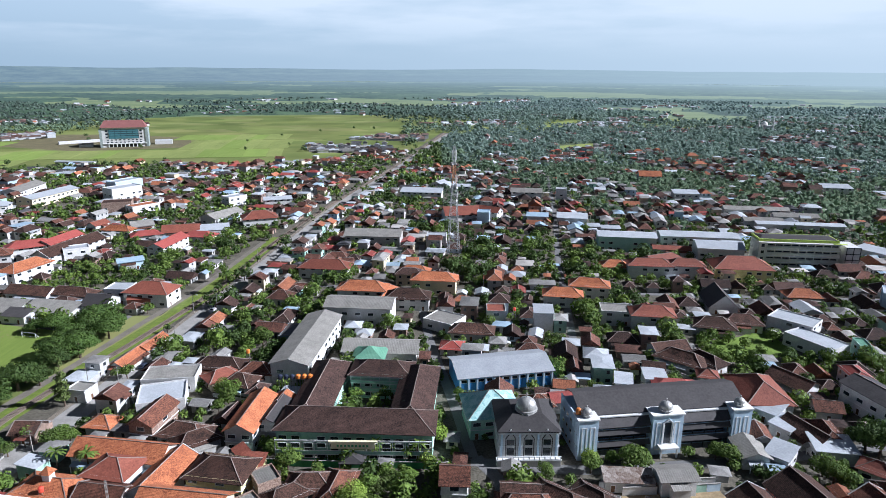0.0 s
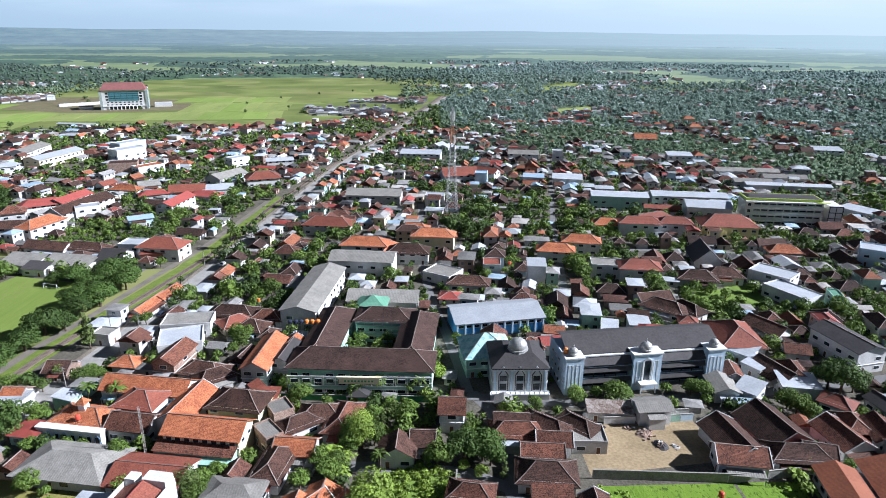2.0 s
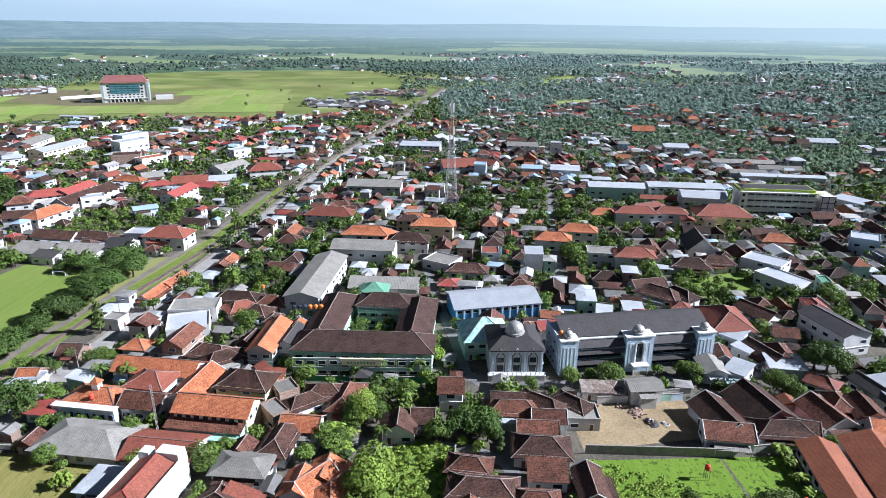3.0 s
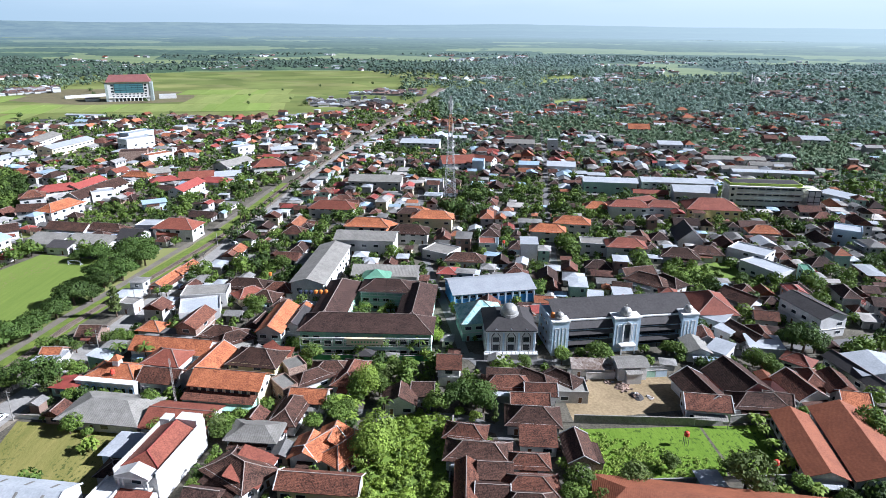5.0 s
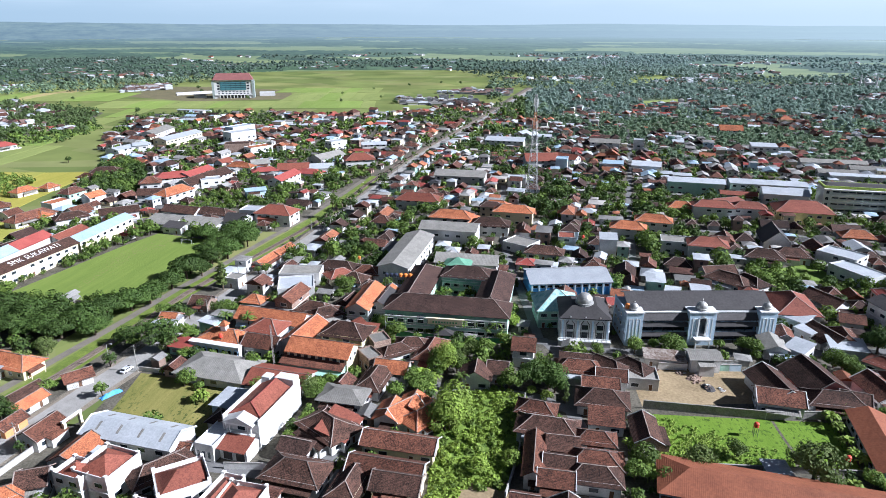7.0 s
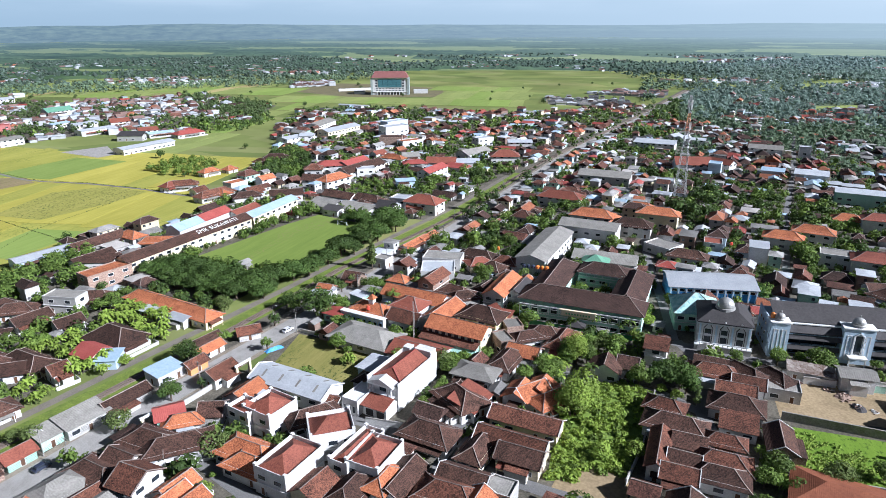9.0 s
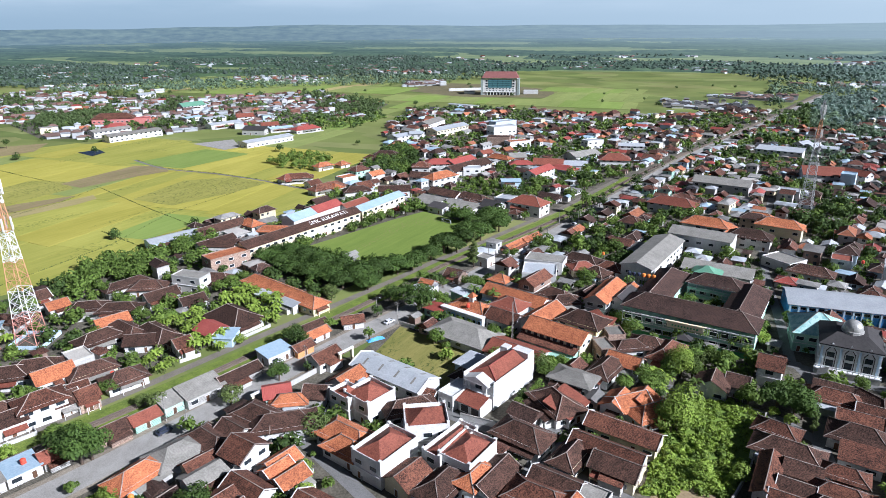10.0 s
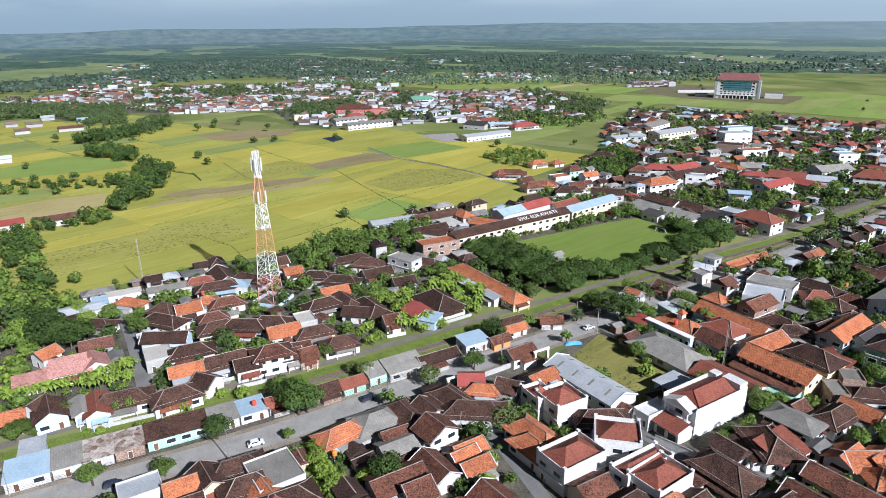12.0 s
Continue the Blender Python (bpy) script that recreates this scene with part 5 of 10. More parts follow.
house(66.9, 443.4, 14.6, 9.0, -9.1, 5, "s", "l", "w", 0.2)
house(90.5, 439.9, 20.6, 12.0, -10.5, 5, "s", "w", "w", 0.2)
house(97.1, 519.1, 8.5, 8.0, -7, 10, "f", "w", "w", 0.2)
house(70.0, 529.4, 24.8, 12.0, -7, 6, "g", "g", "w", 0.4)
house(-26.3, 280.5, 26.5, 7.0, 79.8, 4, "h", "o", "w", 0.58)
house(-15.7, 277.1, 19.2, 10.0, -2.8, 6, "h", "d", "w", 0.58)
house(0.7, 253.9, 13.7, 12.0, -31.8, 4, "f", "g", "w", 0.4)
house(-14.6, 320.3, 15.3, 7.9, -7.6, 4, "h", "o", "w", 0.58)
house(11.6, 242.8, 16.7, 7.9, -8, 4, "h", "d", "w", 0.58)
house(-348.0, 531.3, 41.4, 16.0, 95.5, 7, "g", "g", "w", 0.3)
house(-312.5, 505.9, 49.1, 14.0, 79.8, 7, "g", "w", "c", 0.3)
house(-259.3, 518.1, 25.4, 14.0, 55.7, 10, "f", "w", "w", 0.2)
house(-275.3, 555.5, 26.6, 12.0, 62.6, 9, "f", "w", "l", 0.2)
house(-237.4, 464.7, 19.8, 12.0, 17.9, 9, "f", "d", "n", 0.58)
house(-219.0, 464.3, 20.8, 10.0, 53.3, 7, "f", "o", "w", 0.58)
house(-236.2, 358.5, 24.1, 12.0, 34.3, 6, "h", "r", "w", 0.45)
house(-226.6, 371.2, 26.2, 10.0, 79.9, 6, "g", "r", "w", 0.45)
house(-211.7, 355.3, 42.6, 11.0, 77.4, 6, "g", "d", "w", 0.58)
house(-211.7, 315.4, 22.5, 10.0, 73.5, 7, "h", "o", "w", 0.58)
house(-224.9, 312.6, 14.5, 9.0, 11.9, 6, "g", "d", "w", 0.58)
house(-238.3, 334.2, 12.2, 10.0, 28.2, 8, "h", "b", "w", 0.58)
house(-204.7, 348.7, 12.7, 9.0, 31.9, 7, "f", "w", "w", 0.2)
house(-160.5, 366.5, 27.3, 10.0, 81.6, 6, "g", "r", "w", 0.45)
house(-125.4, 433.2, 22.2, 14.0, 20.6, 6, "h", "m", "w", 0.55)
house(-153.8, 442.4, 26.4, 14.0, 61.8, 5, "g", "g", "w", 0.4)
house(-166.9, 402.4, 21.6, 12.0, 14.8, 4, "g", "m", "p", 0.55)
house(-147.9, 406.4, 19.3, 12.0, 18.9, 4, "s", "w", "w", 0.2)
house(-133.0, 281.3, 20.4, 12.0, -7.2, 7, "h", "m", "w", 0.55)
house(-133.8, 277.7, 15.9, 6.0, 8.6, 4, "s", "m", "b", 0.55)
house(-150.9, 270.3, 10.6, 12.0, -5.9, 5, "g", "k", "w", 0.5)
house(-148.2, 283.0, 10.4, 10.0, -2.7, 7, "f", "w", "w", 0.2)
house(-189.7, 263.7, 17.8, 10.0, -9.8, 4, "s", "g", "w", 0.4)
house(-168.9, 264.1, 23.0, 9.0, -9.5, 3.6, "s", "g", "w", 0.4)
house(-180.0, 257.6, 11.0, 6.0, -8.8, 3.5, "s", "k", "w", 0.5)
house(-190.6, 285.7, 21.6, 8.8, -10.9, 4, "g", "d", "w", 0.58)
house(-171.6, 285.1, 21.6, 7.9, -11, 4, "h", "d", "w", 0.58)
house(-128.5, 495.7, 20.4, 14.0, 19.2, 6, "g", "w", "w", 0.2)
house(-162.6, 497.8, 16.2, 10.0, 51.2, 7, "f", "w", "w", 0.2)
house(-322.5, 461.8, 11.2, 14.0, 31.6, 7, "g", "w", "w", 0.2)
house(-208.1, 404.4, 19.2, 7.9, -9.1, 4, "h", "o", "w", 0.58)
house(-199.0, 416.8, 13.0, 12.0, 34.6, 4, "g", "g", "w", 0.4)
house(-184.9, 392.3, 17.2, 9.0, 28.5, 4, "h", "r", "w", 0.45)
house(-150.5, 390.1, 18.7, 10.0, -7.2, 4, "h", "r", "w", 0.45)
house(-167.4, 333.0, 12.0, 9.0, 30.8, 5, "g", "l", "u", 0.2)
house(-225.8, 413.5, 11.6, 7.0, 72.7, 5, "g", "m", "w", 0.55)
house(-397.0, 699.1, 43.4, 7.0, -6.9, 4, "g", "w", "w", 0.2)
house(-215.5, 181.0, 75.0, 9.0, 82.8, 7, "g", "d", "c", 0.5)
house(-260.5, 167.6, 26.7, 7.9, 81.3, 4, "g", "d", "w", 0.58)
house(-270.1, 145.2, 25.0, 9.0, 75.7, 4, "g", "w", "u", 0.25)
house(-252.4, 181.4, 12.5, 7.9, -10.2, 4, "h", "o", "w", 0.58)
house(-231.6, 178.9, 19.7, 7.0, 23.3, 4, "h", "o", "w", 0.58)
house(-244.2, 149.7, 18.9, 6.2, 80.8, 4, "g", "d", "w", 0.58)
house(-220.2, 134.6, 19.1, 9.0, 75.1, 6.5, "f", "o", "n", 0.58)
house(-237.7, 146.7, 15.3, 6.0, 23.5, 4, "s", "d", "w", 0.58)
house(-226.4, 190.8, 16.6, 9.0, 88.0, 9, "g", "l", "w", 0.5)
house(-226.0, 210.0, 21.0, 9.0, 88.0, 9, "g", "r", "w", 0.5)
house(-210.4, 240.2, 41.0, 9.0, 88.0, 7, "g", "l", "c", 0.4)
house(-219.6, 229.0, 19.0, 9.0, 87, 7, "g", "m", "w", 0.45)
house(-223.0, 276.2, 19.3, 7.9, 34.4, 5, "g", "d", "w", 0.58)
house(-305.4, 277.7, 20.5, 7.9, 42.1, 4, "h", "b", "w", 0.58)
house(-268.3, 264.6, 24.6, 8.8, 75.5, 4, "h", "b", "w", 0.58)
house(-271.9, 290.2, 13.0, 9.0, 74.8, 5, "f", "o", "w", 0.58)
house(-245.8, 266.8, 16.2, 7.9, 47.3, 4, "h", "d", "w", 0.58)
house(-315.1, 317.1, 13.4, 7.0, 75.7, 4, "h", "o", "w", 0.58)
house(-436.1, 381.4, 51.8, 14.0, 81.3, 5, "g", "w", "w", 0.2)
house(-575.1, 342.7, 53.7, 14.0, 82.6, 6, "g", "g", "w", 0.25)
house(-614.5, 344.7, 38.1, 14.0, 82.3, 6, "g", "g", "w", 0.25)
house(-673.1, 390.5, 42.5, 16.0, 45.7, 9, "h", "b", "r", 0.58)
house(-654.9, 409.7, 22.3, 14.0, 50.8, 7, "f", "r", "r", 0.45)
house(-628.3, 361.5, 23.4, 14.0, 74, 6, "h", "r", "w", 0.45)
house(-588.5, 453.9, 25.5, 14.0, 81, 6, "g", "w", "w", 0.2)
house(-552.1, 436.6, 36.8, 12.0, 79.7, 5, "g", "w", "w", 0.2)
house(-564.9, 479.5, 19.0, 12.0, 60.5, 6, "g", "m", "w", 0.55)
house(-490.6, 442.2, 17.4, 10.0, 56.6, 6, "g", "m", "w", 0.55)
house(-484.8, 415.9, 23.6, 10.0, 21.8, 5, "s", "k", "p", 0.5)
house(-477.4, 444.2, 24.0, 12.0, 61.6, 4, "g", "l", "w", 0.2)
house(-880.0, 509.4, 20.0, 16.0, 79.3, 5, "s", "w", "w", 0.2)
house(-891.5, 593.7, 24.6, 14.0, 78.6, 6, "s", "w", "w", 0.2)
house(-709.4, 525.8, 32.4, 14.0, 83.3, 6, "g", "t", "w", 0.6)
house(-449.8, 451.9, 29.0, 12.0, 73.7, 4, "h", "r", "w", 0.45)
house(-621.4, 451.7, 23.9, 10.0, 96.6, 5, "g", "l", "w", 0.2)
house(-330.1, 456.3, 35.3, 14.0, 77, 6, "g", "w", "w", 0.2)
house(-294.6, 371.9, 22.1, 12.0, 22.3, 4, "h", "d", "w", 0.58)
house(-249.1, 277.9, 10.9, 8.8, 72.1, 4, "g", "b", "w", 0.58)
house(-193.3, -38.0, 5.6, 7.0, 125.7, 4, "g", "d", "w", 0.58)
house(-227.2, -29.5, 6.3, 6.2, 113.4, 4, "g", "o", "w", 0.58)
house(-214.3, -25.5, 9.3, 7.9, 77.3, 4.5, "g", "P", "w", 0.55)
house(-212.2, -36.6, 7.8, 7.0, 78, 4, "g", "P", "w", 0.55)
house(-210.7, -26.4, 12.1, 7.0, 75.4, 4.2, "g", "P", "w", 0.55)
house(-209.9, -19.2, 8.5, 7.0, -4.9, 4.2, "g", "P", "w", 0.55)
house(-188.1, -36.1, 9.7, 7.9, -6.3, 4, "g", "d", "u", 0.58)
house(-184.9, -28.9, 9.3, 4.4, -7, 4, "g", "g", "w", 0.4)
house(-182.3, -25.5, 11.1, 6.2, -11.5, 4, "g", "m", "u", 0.55)
house(-181.2, -19.1, 15.9, 7.9, 73.2, 4, "h", "d", "w", 0.58)
house(-173.0, -6.8, 13.0, 7.9, 82.6, 4, "h", "d", "w", 0.58)
house(-183.3, 0.2, 9.2, 6.2, 77, 5, "g", "o", "n", 0.58)
house(-174.3, 3.0, 6.1, 7.0, 28.8, 4, "g", "d", "w", 0.58)
house(-236.6, 12.1, 9.9, 7.9, 34.7, 4, "h", "d", "n", 0.58)
house(-226.4, 8.3, 15.5, 7.9, 27.6, 4, "h", "d", "w", 0.58)
house(-230.7, 18.7, 8.4, 7.0, 78.6, 4, "g", "o", "w", 0.58)
house(-233.1, 26.4, 8.6, 6.2, 78.1, 4, "h", "o", "w", 0.58)
house(-209.6, 3.5, 14.4, 7.0, 52.2, 5, "g", "d", "u", 0.58)
house(-202.2, -2.1, 8.2, 11.0, 78.7, 4, "f", "p", "p", 0.2)
house(-196.5, 6.4, 14.2, 7.9, 75, 4, "h", "d", "w", 0.58)
house(-207.3, 20.6, 13.7, 7.9, 76.2, 4, "h", "d", "w", 0.58)
house(-202.1, 28.2, 16.5, 7.9, 47.1, 4, "h", "d", "w", 0.58)
house(-198.2, 36.5, 14.2, 7.9, 47.1, 4, "h", "d", "w", 0.58)
house(-188.7, 36.2, 10.4, 7.9, 76.7, 4, "g", "o", "w", 0.58)
house(-182.5, 12.4, 19.7, 7.9, 79.6, 4, "h", "d", "w", 0.58)
house(-174.8, 16.1, 7.0, 7.0, 74.8, 4.5, "g", "d", "w", 0.58)
house(-173.5, 24.2, 11.7, 8.0, 74.3, 6.5, "h", "b", "w", 0.58)
house(-171.7, 29.8, 6.0, 7.0, 73, 4, "g", "d", "w", 0.58)
house(-258.7, -11.6, 13.8, 7.0, 80.7, 4, "g", "w", "p", 0.2)
house(-260.5, -4.3, 4.8, 7.0, 80.7, 4, "s", "l", "w", 0.2)
house(-240.0, -10.4, 11.1, 7.0, 47.1, 3.6, "h", "d", "w", 0.58)
house(-253.4, 4.9, 11.0, 5.3, 32.1, 3.5, "h", "o", "w", 0.58)
house(-265.2, 5.6, 12.3, 4.0, 77.8, 3.5, "s", "p", "w", 0.2)
house(-256.8, 20.8, 16.7, 4.0, 78.2, 3.5, "s", "g", "p", 0.4)
house(-254.2, 42.5, 16.5, 7.9, -8.7, 4, "g", "d", "n", 0.58)
house(-244.2, 36.1, 16.7, 7.0, 72.7, 4, "h", "d", "w", 0.58)
house(-239.6, 44.2, 6.3, 6.0, 46.9, 4, "s", "l", "w", 0.2)
house(-242.7, 50.0, 16.7, 7.0, 25.3, 4, "h", "d", "w", 0.58)
house(-253.3, 68.8, 5.6, 7.0, 83.4, 4, "g", "d", "w", 0.58)
house(-238.5, 67.1, 7.1, 6.2, 78.9, 4, "g", "o", "w", 0.58)
house(-255.8, 33.0, 11.4, 5.3, 78.7, 4, "h", "m", "w", 0.55)
house(-227.0, 32.1, 12.5, 7.0, 78, 3.6, "h", "b", "w", 0.58)
house(-165.6, -45.5, 9.5, 9.0, 77, 3, "s", "l", "w", 0.12)
house(-163.6, -37.3, 6.4, 8.4, 77, 3, "s", "g", "p", 0.2)
house(-162.0, -30.6, 6.8, 8.4, 77, 3, "s", "R", "p", 0.18)
house(-160.4, -23.6, 6.8, 8.0, 77, 3, "s", "R", "n", 0.18)
house(-157.6, -12.2, 15.0, 7.0, 76.7, 3.2, "s", "d", "t", 0.3)
house(-155.2, -0.6, 7.6, 7.4, 79, 3, "s", "g", "p", 0.2)
house(-153.8, 7.3, 7.6, 7.4, 79, 3, "s", "l", "w", 0.12)
house(-151.8, 14.6, 6.6, 5.6, 79.6, 3, "g", "m", "p", 0.5)
house(-131.8, -20.4, 6.5, 7.0, 80, 4.2, "g", "o", "w", 0.58)
house(-130.6, -14.7, 8.6, 7.0, -5.1, 4, "g", "d", "c", 0.58)
house(-130.6, -7.5, 12.8, 7.0, 76.2, 4, "h", "d", "w", 0.58)
house(-122.6, -8.4, 12.2, 7.9, 76.7, 4, "h", "d", "w", 0.58)
house(-121.5, -2.0, 12.2, 11.0, -7.3, 5, "f", "g", "w", 0.4)
house(-137.6, -27.7, 9.2, 7.0, 80.9, 4.5, "f", "w", "w", 0.2)
house(-125.1, -21.4, 6.3, 7.0, 78.5, 4, "g", "d", "w", 0.58)
house(-112.1, -4.3, 14.0, 7.9, 77.9, 4, "h", "d", "w", 0.58)
house(-193.1, -44.1, 5.0, 6.2, 80, 3.5, "g", "o", "w", 0.58)
house(-173.7, -43.1, 5.4, 7.0, 74.1, 3, "s", "w", "w", 0.2)
house(-235.0, 94.2, 18.3, 6.2, 81.3, 3.6, "h", "d", "w", 0.58)
house(-199.2, 58.4, 14.2, 7.9, 80.6, 4, "h", "d", "w", 0.58)
house(-192.9, 47.0, 6.7, 9.0, 76.5, 4, "f", "p", "p", 0.2)
house(-169.0, 34.4, 5.0, 6.2, 78, 4, "g", "b", "w", 0.58)
house(-141.4, 100.6, 11.3, 6.2, 76.8, 3, "g", "d", "w", 0.58)
house(-132.5, 113.0, 7.2, 5.3, 47.1, 3, "g", "b", "w", 0.58)
house(-137.2, 97.8, 9.4, 4.4, 79.6, 3, "g", "o", "w", 0.58)
house(-100.5, 18.5, 12.7, 7.9, 80.4, 4, "g", "b", "w", 0.5)
house(-94.8, 19.8, 6.3, 7.9, 79.3, 4, "g", "b", "w", 0.58)
house(-97.6, 28.0, 10.5, 7.0, -5.4, 4, "g", "b", "w", 0.58)
house(-98.1, 39.1, 7.9, 5.3, 81.2, 4, "g", "o", "w", 0.58)
house(-80.4, 30.8, 8.6, 7.9, -184.1, 4, "g", "b", "w", 0.58)
house(-115.1, -6.3, 8.4, 7.0, -2.4, 4, "g", "o", "w", 0.58)

house(-307.8, 331.0, 9, 7, 80, 3.2, "h", "o", "w", 0.58)
house(-300.3, 359.9, 12, 7, -8, 3.4, "h", "b", "w", 0.58)
house(-309.7, 273.5, 13, 8, 78, 4, "h", "m", "w", 0.58)
house(-267.6, 268.3, 14, 8, -6, 3.6, "h", "o", "w", 0.58)
house(-256.7, 302.6, 11, 7, 74, 6.2, "g", "o", "w", 0.58)
house(-284.1, 317.9, 8, 6, 20, 3.4, "g", "d", "w", 0.58)
house(-284.6, 269.4, 9, 7, 80, 3.4, "g", "b", "w", 0.58)
house(-225.4, 279.7, 14, 8, -8, 3.4, "h", "d", "w", 0.58)

# ---- landmarks ----
def arch_face(s, cx, y, w, spring, top, z0, slot=0, rim=0.35, deep=0.25):
    """A pointed arch frame that stands proud of a wall facing -y."""
    outer = [(cx - w / 2, z0), (cx - w / 2, spring), (cx, top), (cx + w / 2, spring), (cx + w / 2, z0)]
    inner = [(cx - w / 2 + rim, z0), (cx - w / 2 + rim, spring - 0.1), (cx, top - rim * 1.3), (cx + w / 2 - rim, spring - 0.1), (cx + w / 2 - rim, z0)]
    for i in range(4):
        a, b, c, d = outer[i], outer[i + 1], inner[i + 1], inner[i]
        for q in ((a, b, c, d),):
            s.face([(p[0], y - deep, p[1]) for p in q][::-1], slot)
        s.face([(a[0], y, a[1]), (a[0], y - deep, a[1]), (b[0], y - deep, b[1]), (b[0], y, b[1])], slot)
        s.face([(d[0], y, d[1]), (c[0], y, c[1]), (c[0], y - deep, c[1]), (d[0], y - deep, d[1])], slot)


def dome_mesh(r, z, slot_mats, spike=True):
    s = Solid()
    prof = [(r * 1.12, z - 0.5), (r * 1.12, z - 0.15), (r, z)]
    prof += [(r * math.cos(t) * (1 + 0.06 * math.sin(2 * t)), z + r * 1.08 * math.sin(t)) for t in [math.pi / 2 * i / 9 for i in range(1, 9)]]
    prof += [(0.12, z + r * 1.1)] + ([(0.10, z + r * 1.45), (0.22, z + r * 1.5), (0.05, z + r * 1.62)] if spike else [])
    s.turned(prof, 0, 0, 24)
    return s.mesh("dome", *slot_mats)


def plain_box(name, x0, y0, z0, x1, y1, z1, mat, parent, label=""):
    s = Solid()
    s.box(x0, y0, z0, x1, y1, z1)
    return part(name, s.mesh(name, mat), parent, None, label)


def mosque():
    """White prayer hall, three pointed arches in front, charcoal hip roof with a dome."""
    top = base("mosque", pose(23.0, 166.0, 0, 0, 0, 1), "white mosque with charcoal hip roof and grey dome", "mosque")
    W, D, e = 16.4, 17.0, 10.2
    plain_box("wall", -W / 2, -D / 2, 0, W / 2, D / 2, e, WALL["w"], top)
    plain_box("plinth", -W / 2 - 0.5, -D / 2 - 1.6, 0, W / 2 + 0.5, -D / 2 - 0.02, 2.0, WALL["p"], top)
    plain_box("terrace_slab", -W / 2 - 0.7, -D / 2 - 1.8, 2.02, W / 2 + 0.7, -D / 2 - 0.02, 2.25, TRIM, top)
    for i in range(13):
        u = -W / 2 - 0.4 + i * (W + 0.8) / 12
        plain_box("baluster", u - 0.12, -D / 2 - 1.7, 2.27, u + 0.12, -D / 2 - 1.5, 3.1, TRIM, top)
    plain_box("handrail", -W / 2 - 0.6, -D / 2 - 1.75, 3.12, W / 2 + 0.6, -D / 2 - 1.45, 3.28, TRIM, top)
    plain_box("cornice", -W / 2 - 0.35, -D / 2 - 0.35, e - 0.9, W / 2 + 0.35, D / 2 + 0.35, e - 0.5, TRIM, top)
    plain_box("cornice", -W / 2 - 0.2, -D / 2 - 0.2, 5.3, W / 2 + 0.2, D / 2 + 0.2, 5.6, TRIM, top)
    plain_box("eave_band", -W / 2 - 0.3, -D / 2 - 0.3, e - 0.48, W / 2 + 0.3, D / 2 + 0.3, e - 0.02, ROOF["k"], top, "charcoal band under the eaves")
    s = Solid()
    a, b, r, z0, z1 = W / 2 + 0.6, D / 2 + 0.6, 4.2, e, e + 2.7
    s.v = [(-a, -b, z0), (a, -b, z0), (a, b, z0), (-a, b, z0), (-r, -r, z1), (r, -r, z1), (r, r, z1), (-r, r, z1)]
    s.f = [(0, 1, 5, 4), (1, 2, 6, 5), (2, 3, 7, 6), (3, 0, 4, 7), (4, 5, 6, 7), (3, 2, 1, 0)]
    part("roof", s.mesh("roof", ROOF["k"]), top)
    s = Solid()
    s.turned([(3.2, e + 1.0), (3.2, e + 2.9), (2.9, e + 2.9)], 0, -1.6, 12)
    part("drum", s.mesh("drum", WALL["p"]), top)
    part("dome", dome_mesh(2.8, e + 3.4, (DOME,)), top, Matrix.Translation((0, -1.6, 0)), "pale grey ribbed dome")
    for cx in (-5.0, 0.0, 5.0):
        s = Solid()
        arch_face(s, cx, -D / 2 - 0.02, 3.8, 8.2, 10.9, 2.3, rim=0.42)
        part("arch", s.mesh("arch", TRIM), top, None, "pointed white arch frame")
        s = Solid()
        arch_face(s, cx, -D / 2 - 0.02, 2.94, 8.0, 10.1, 2.3, rim=0.2, deep=0.3)
        part("arch_trim", s.mesh("arch_trim", ROOF["k"]), top, None, "dark inner line of an arch")
        part("window", framed(2.3, 2.5, 0.12, "window", (TRIM, GLASS)), top, Matrix.Translation((cx, -D / 2, 2.6)))
        part("window", framed(2.3, 2.0, 0.12, "window", (TRIM, GLASS)), top, Matrix.Translation((cx, -D / 2, 5.75)))
    for cx in (-7.5, -2.5, 2.5, 7.5):
        plain_box("pilaster", cx - 0.28, -D / 2 - 0.42, 2.3, cx + 0.28, -D / 2 - 0.02, e - 0.92, WALL["u"], top, "pale blue pilaster")
    for z in (3.0, 6.4):
        for i in range(5):
            part("window", WINDOW, top, Matrix.Rotation(radians(90), 4, "Z") @ Matrix.Translation((-6 + i * 3, -W / 2, z)))
    take(23, 166, 18, 19, 0)


mosque()


def tarpaulin(x, y, a):
    """A heap under a sagging blue sheet."""
    s = Solid()
    rnd = random.Random(4)
    n, m = 9, 5
    for i in range(n):
        for j in range(m):
            edge = min(i, n - 1 - i) * 0.5, min(j, m - 1 - j) * 0.8
            s.v.append((-3.2 + 0.8 * i + rnd.uniform(-0.15, 0.15), -1.1 + 0.55 * j + rnd.uniform(-0.1, 0.1), 0.12 + min(edge[0], edge[1], 1.0) * rnd.uniform(0.7, 1.1)))
    for i in range(n - 1):
        for j in range(m - 1):
            s.f.append((i * m + j, (i + 1) * m + j, (i + 1) * m + j + 1, i * m + j + 1))
            s.s.append(0)
    ob = tagged(new("tarpaulin", s.mesh("tarpaulin", BLUE)), "bright blue tarpaulin over a heap by the grass", "tarpaulin")
    ob.matrix_basis = pose(x, y, 0, 0, 0, a)


tarpaulin(-118.8, 108.2, 60)


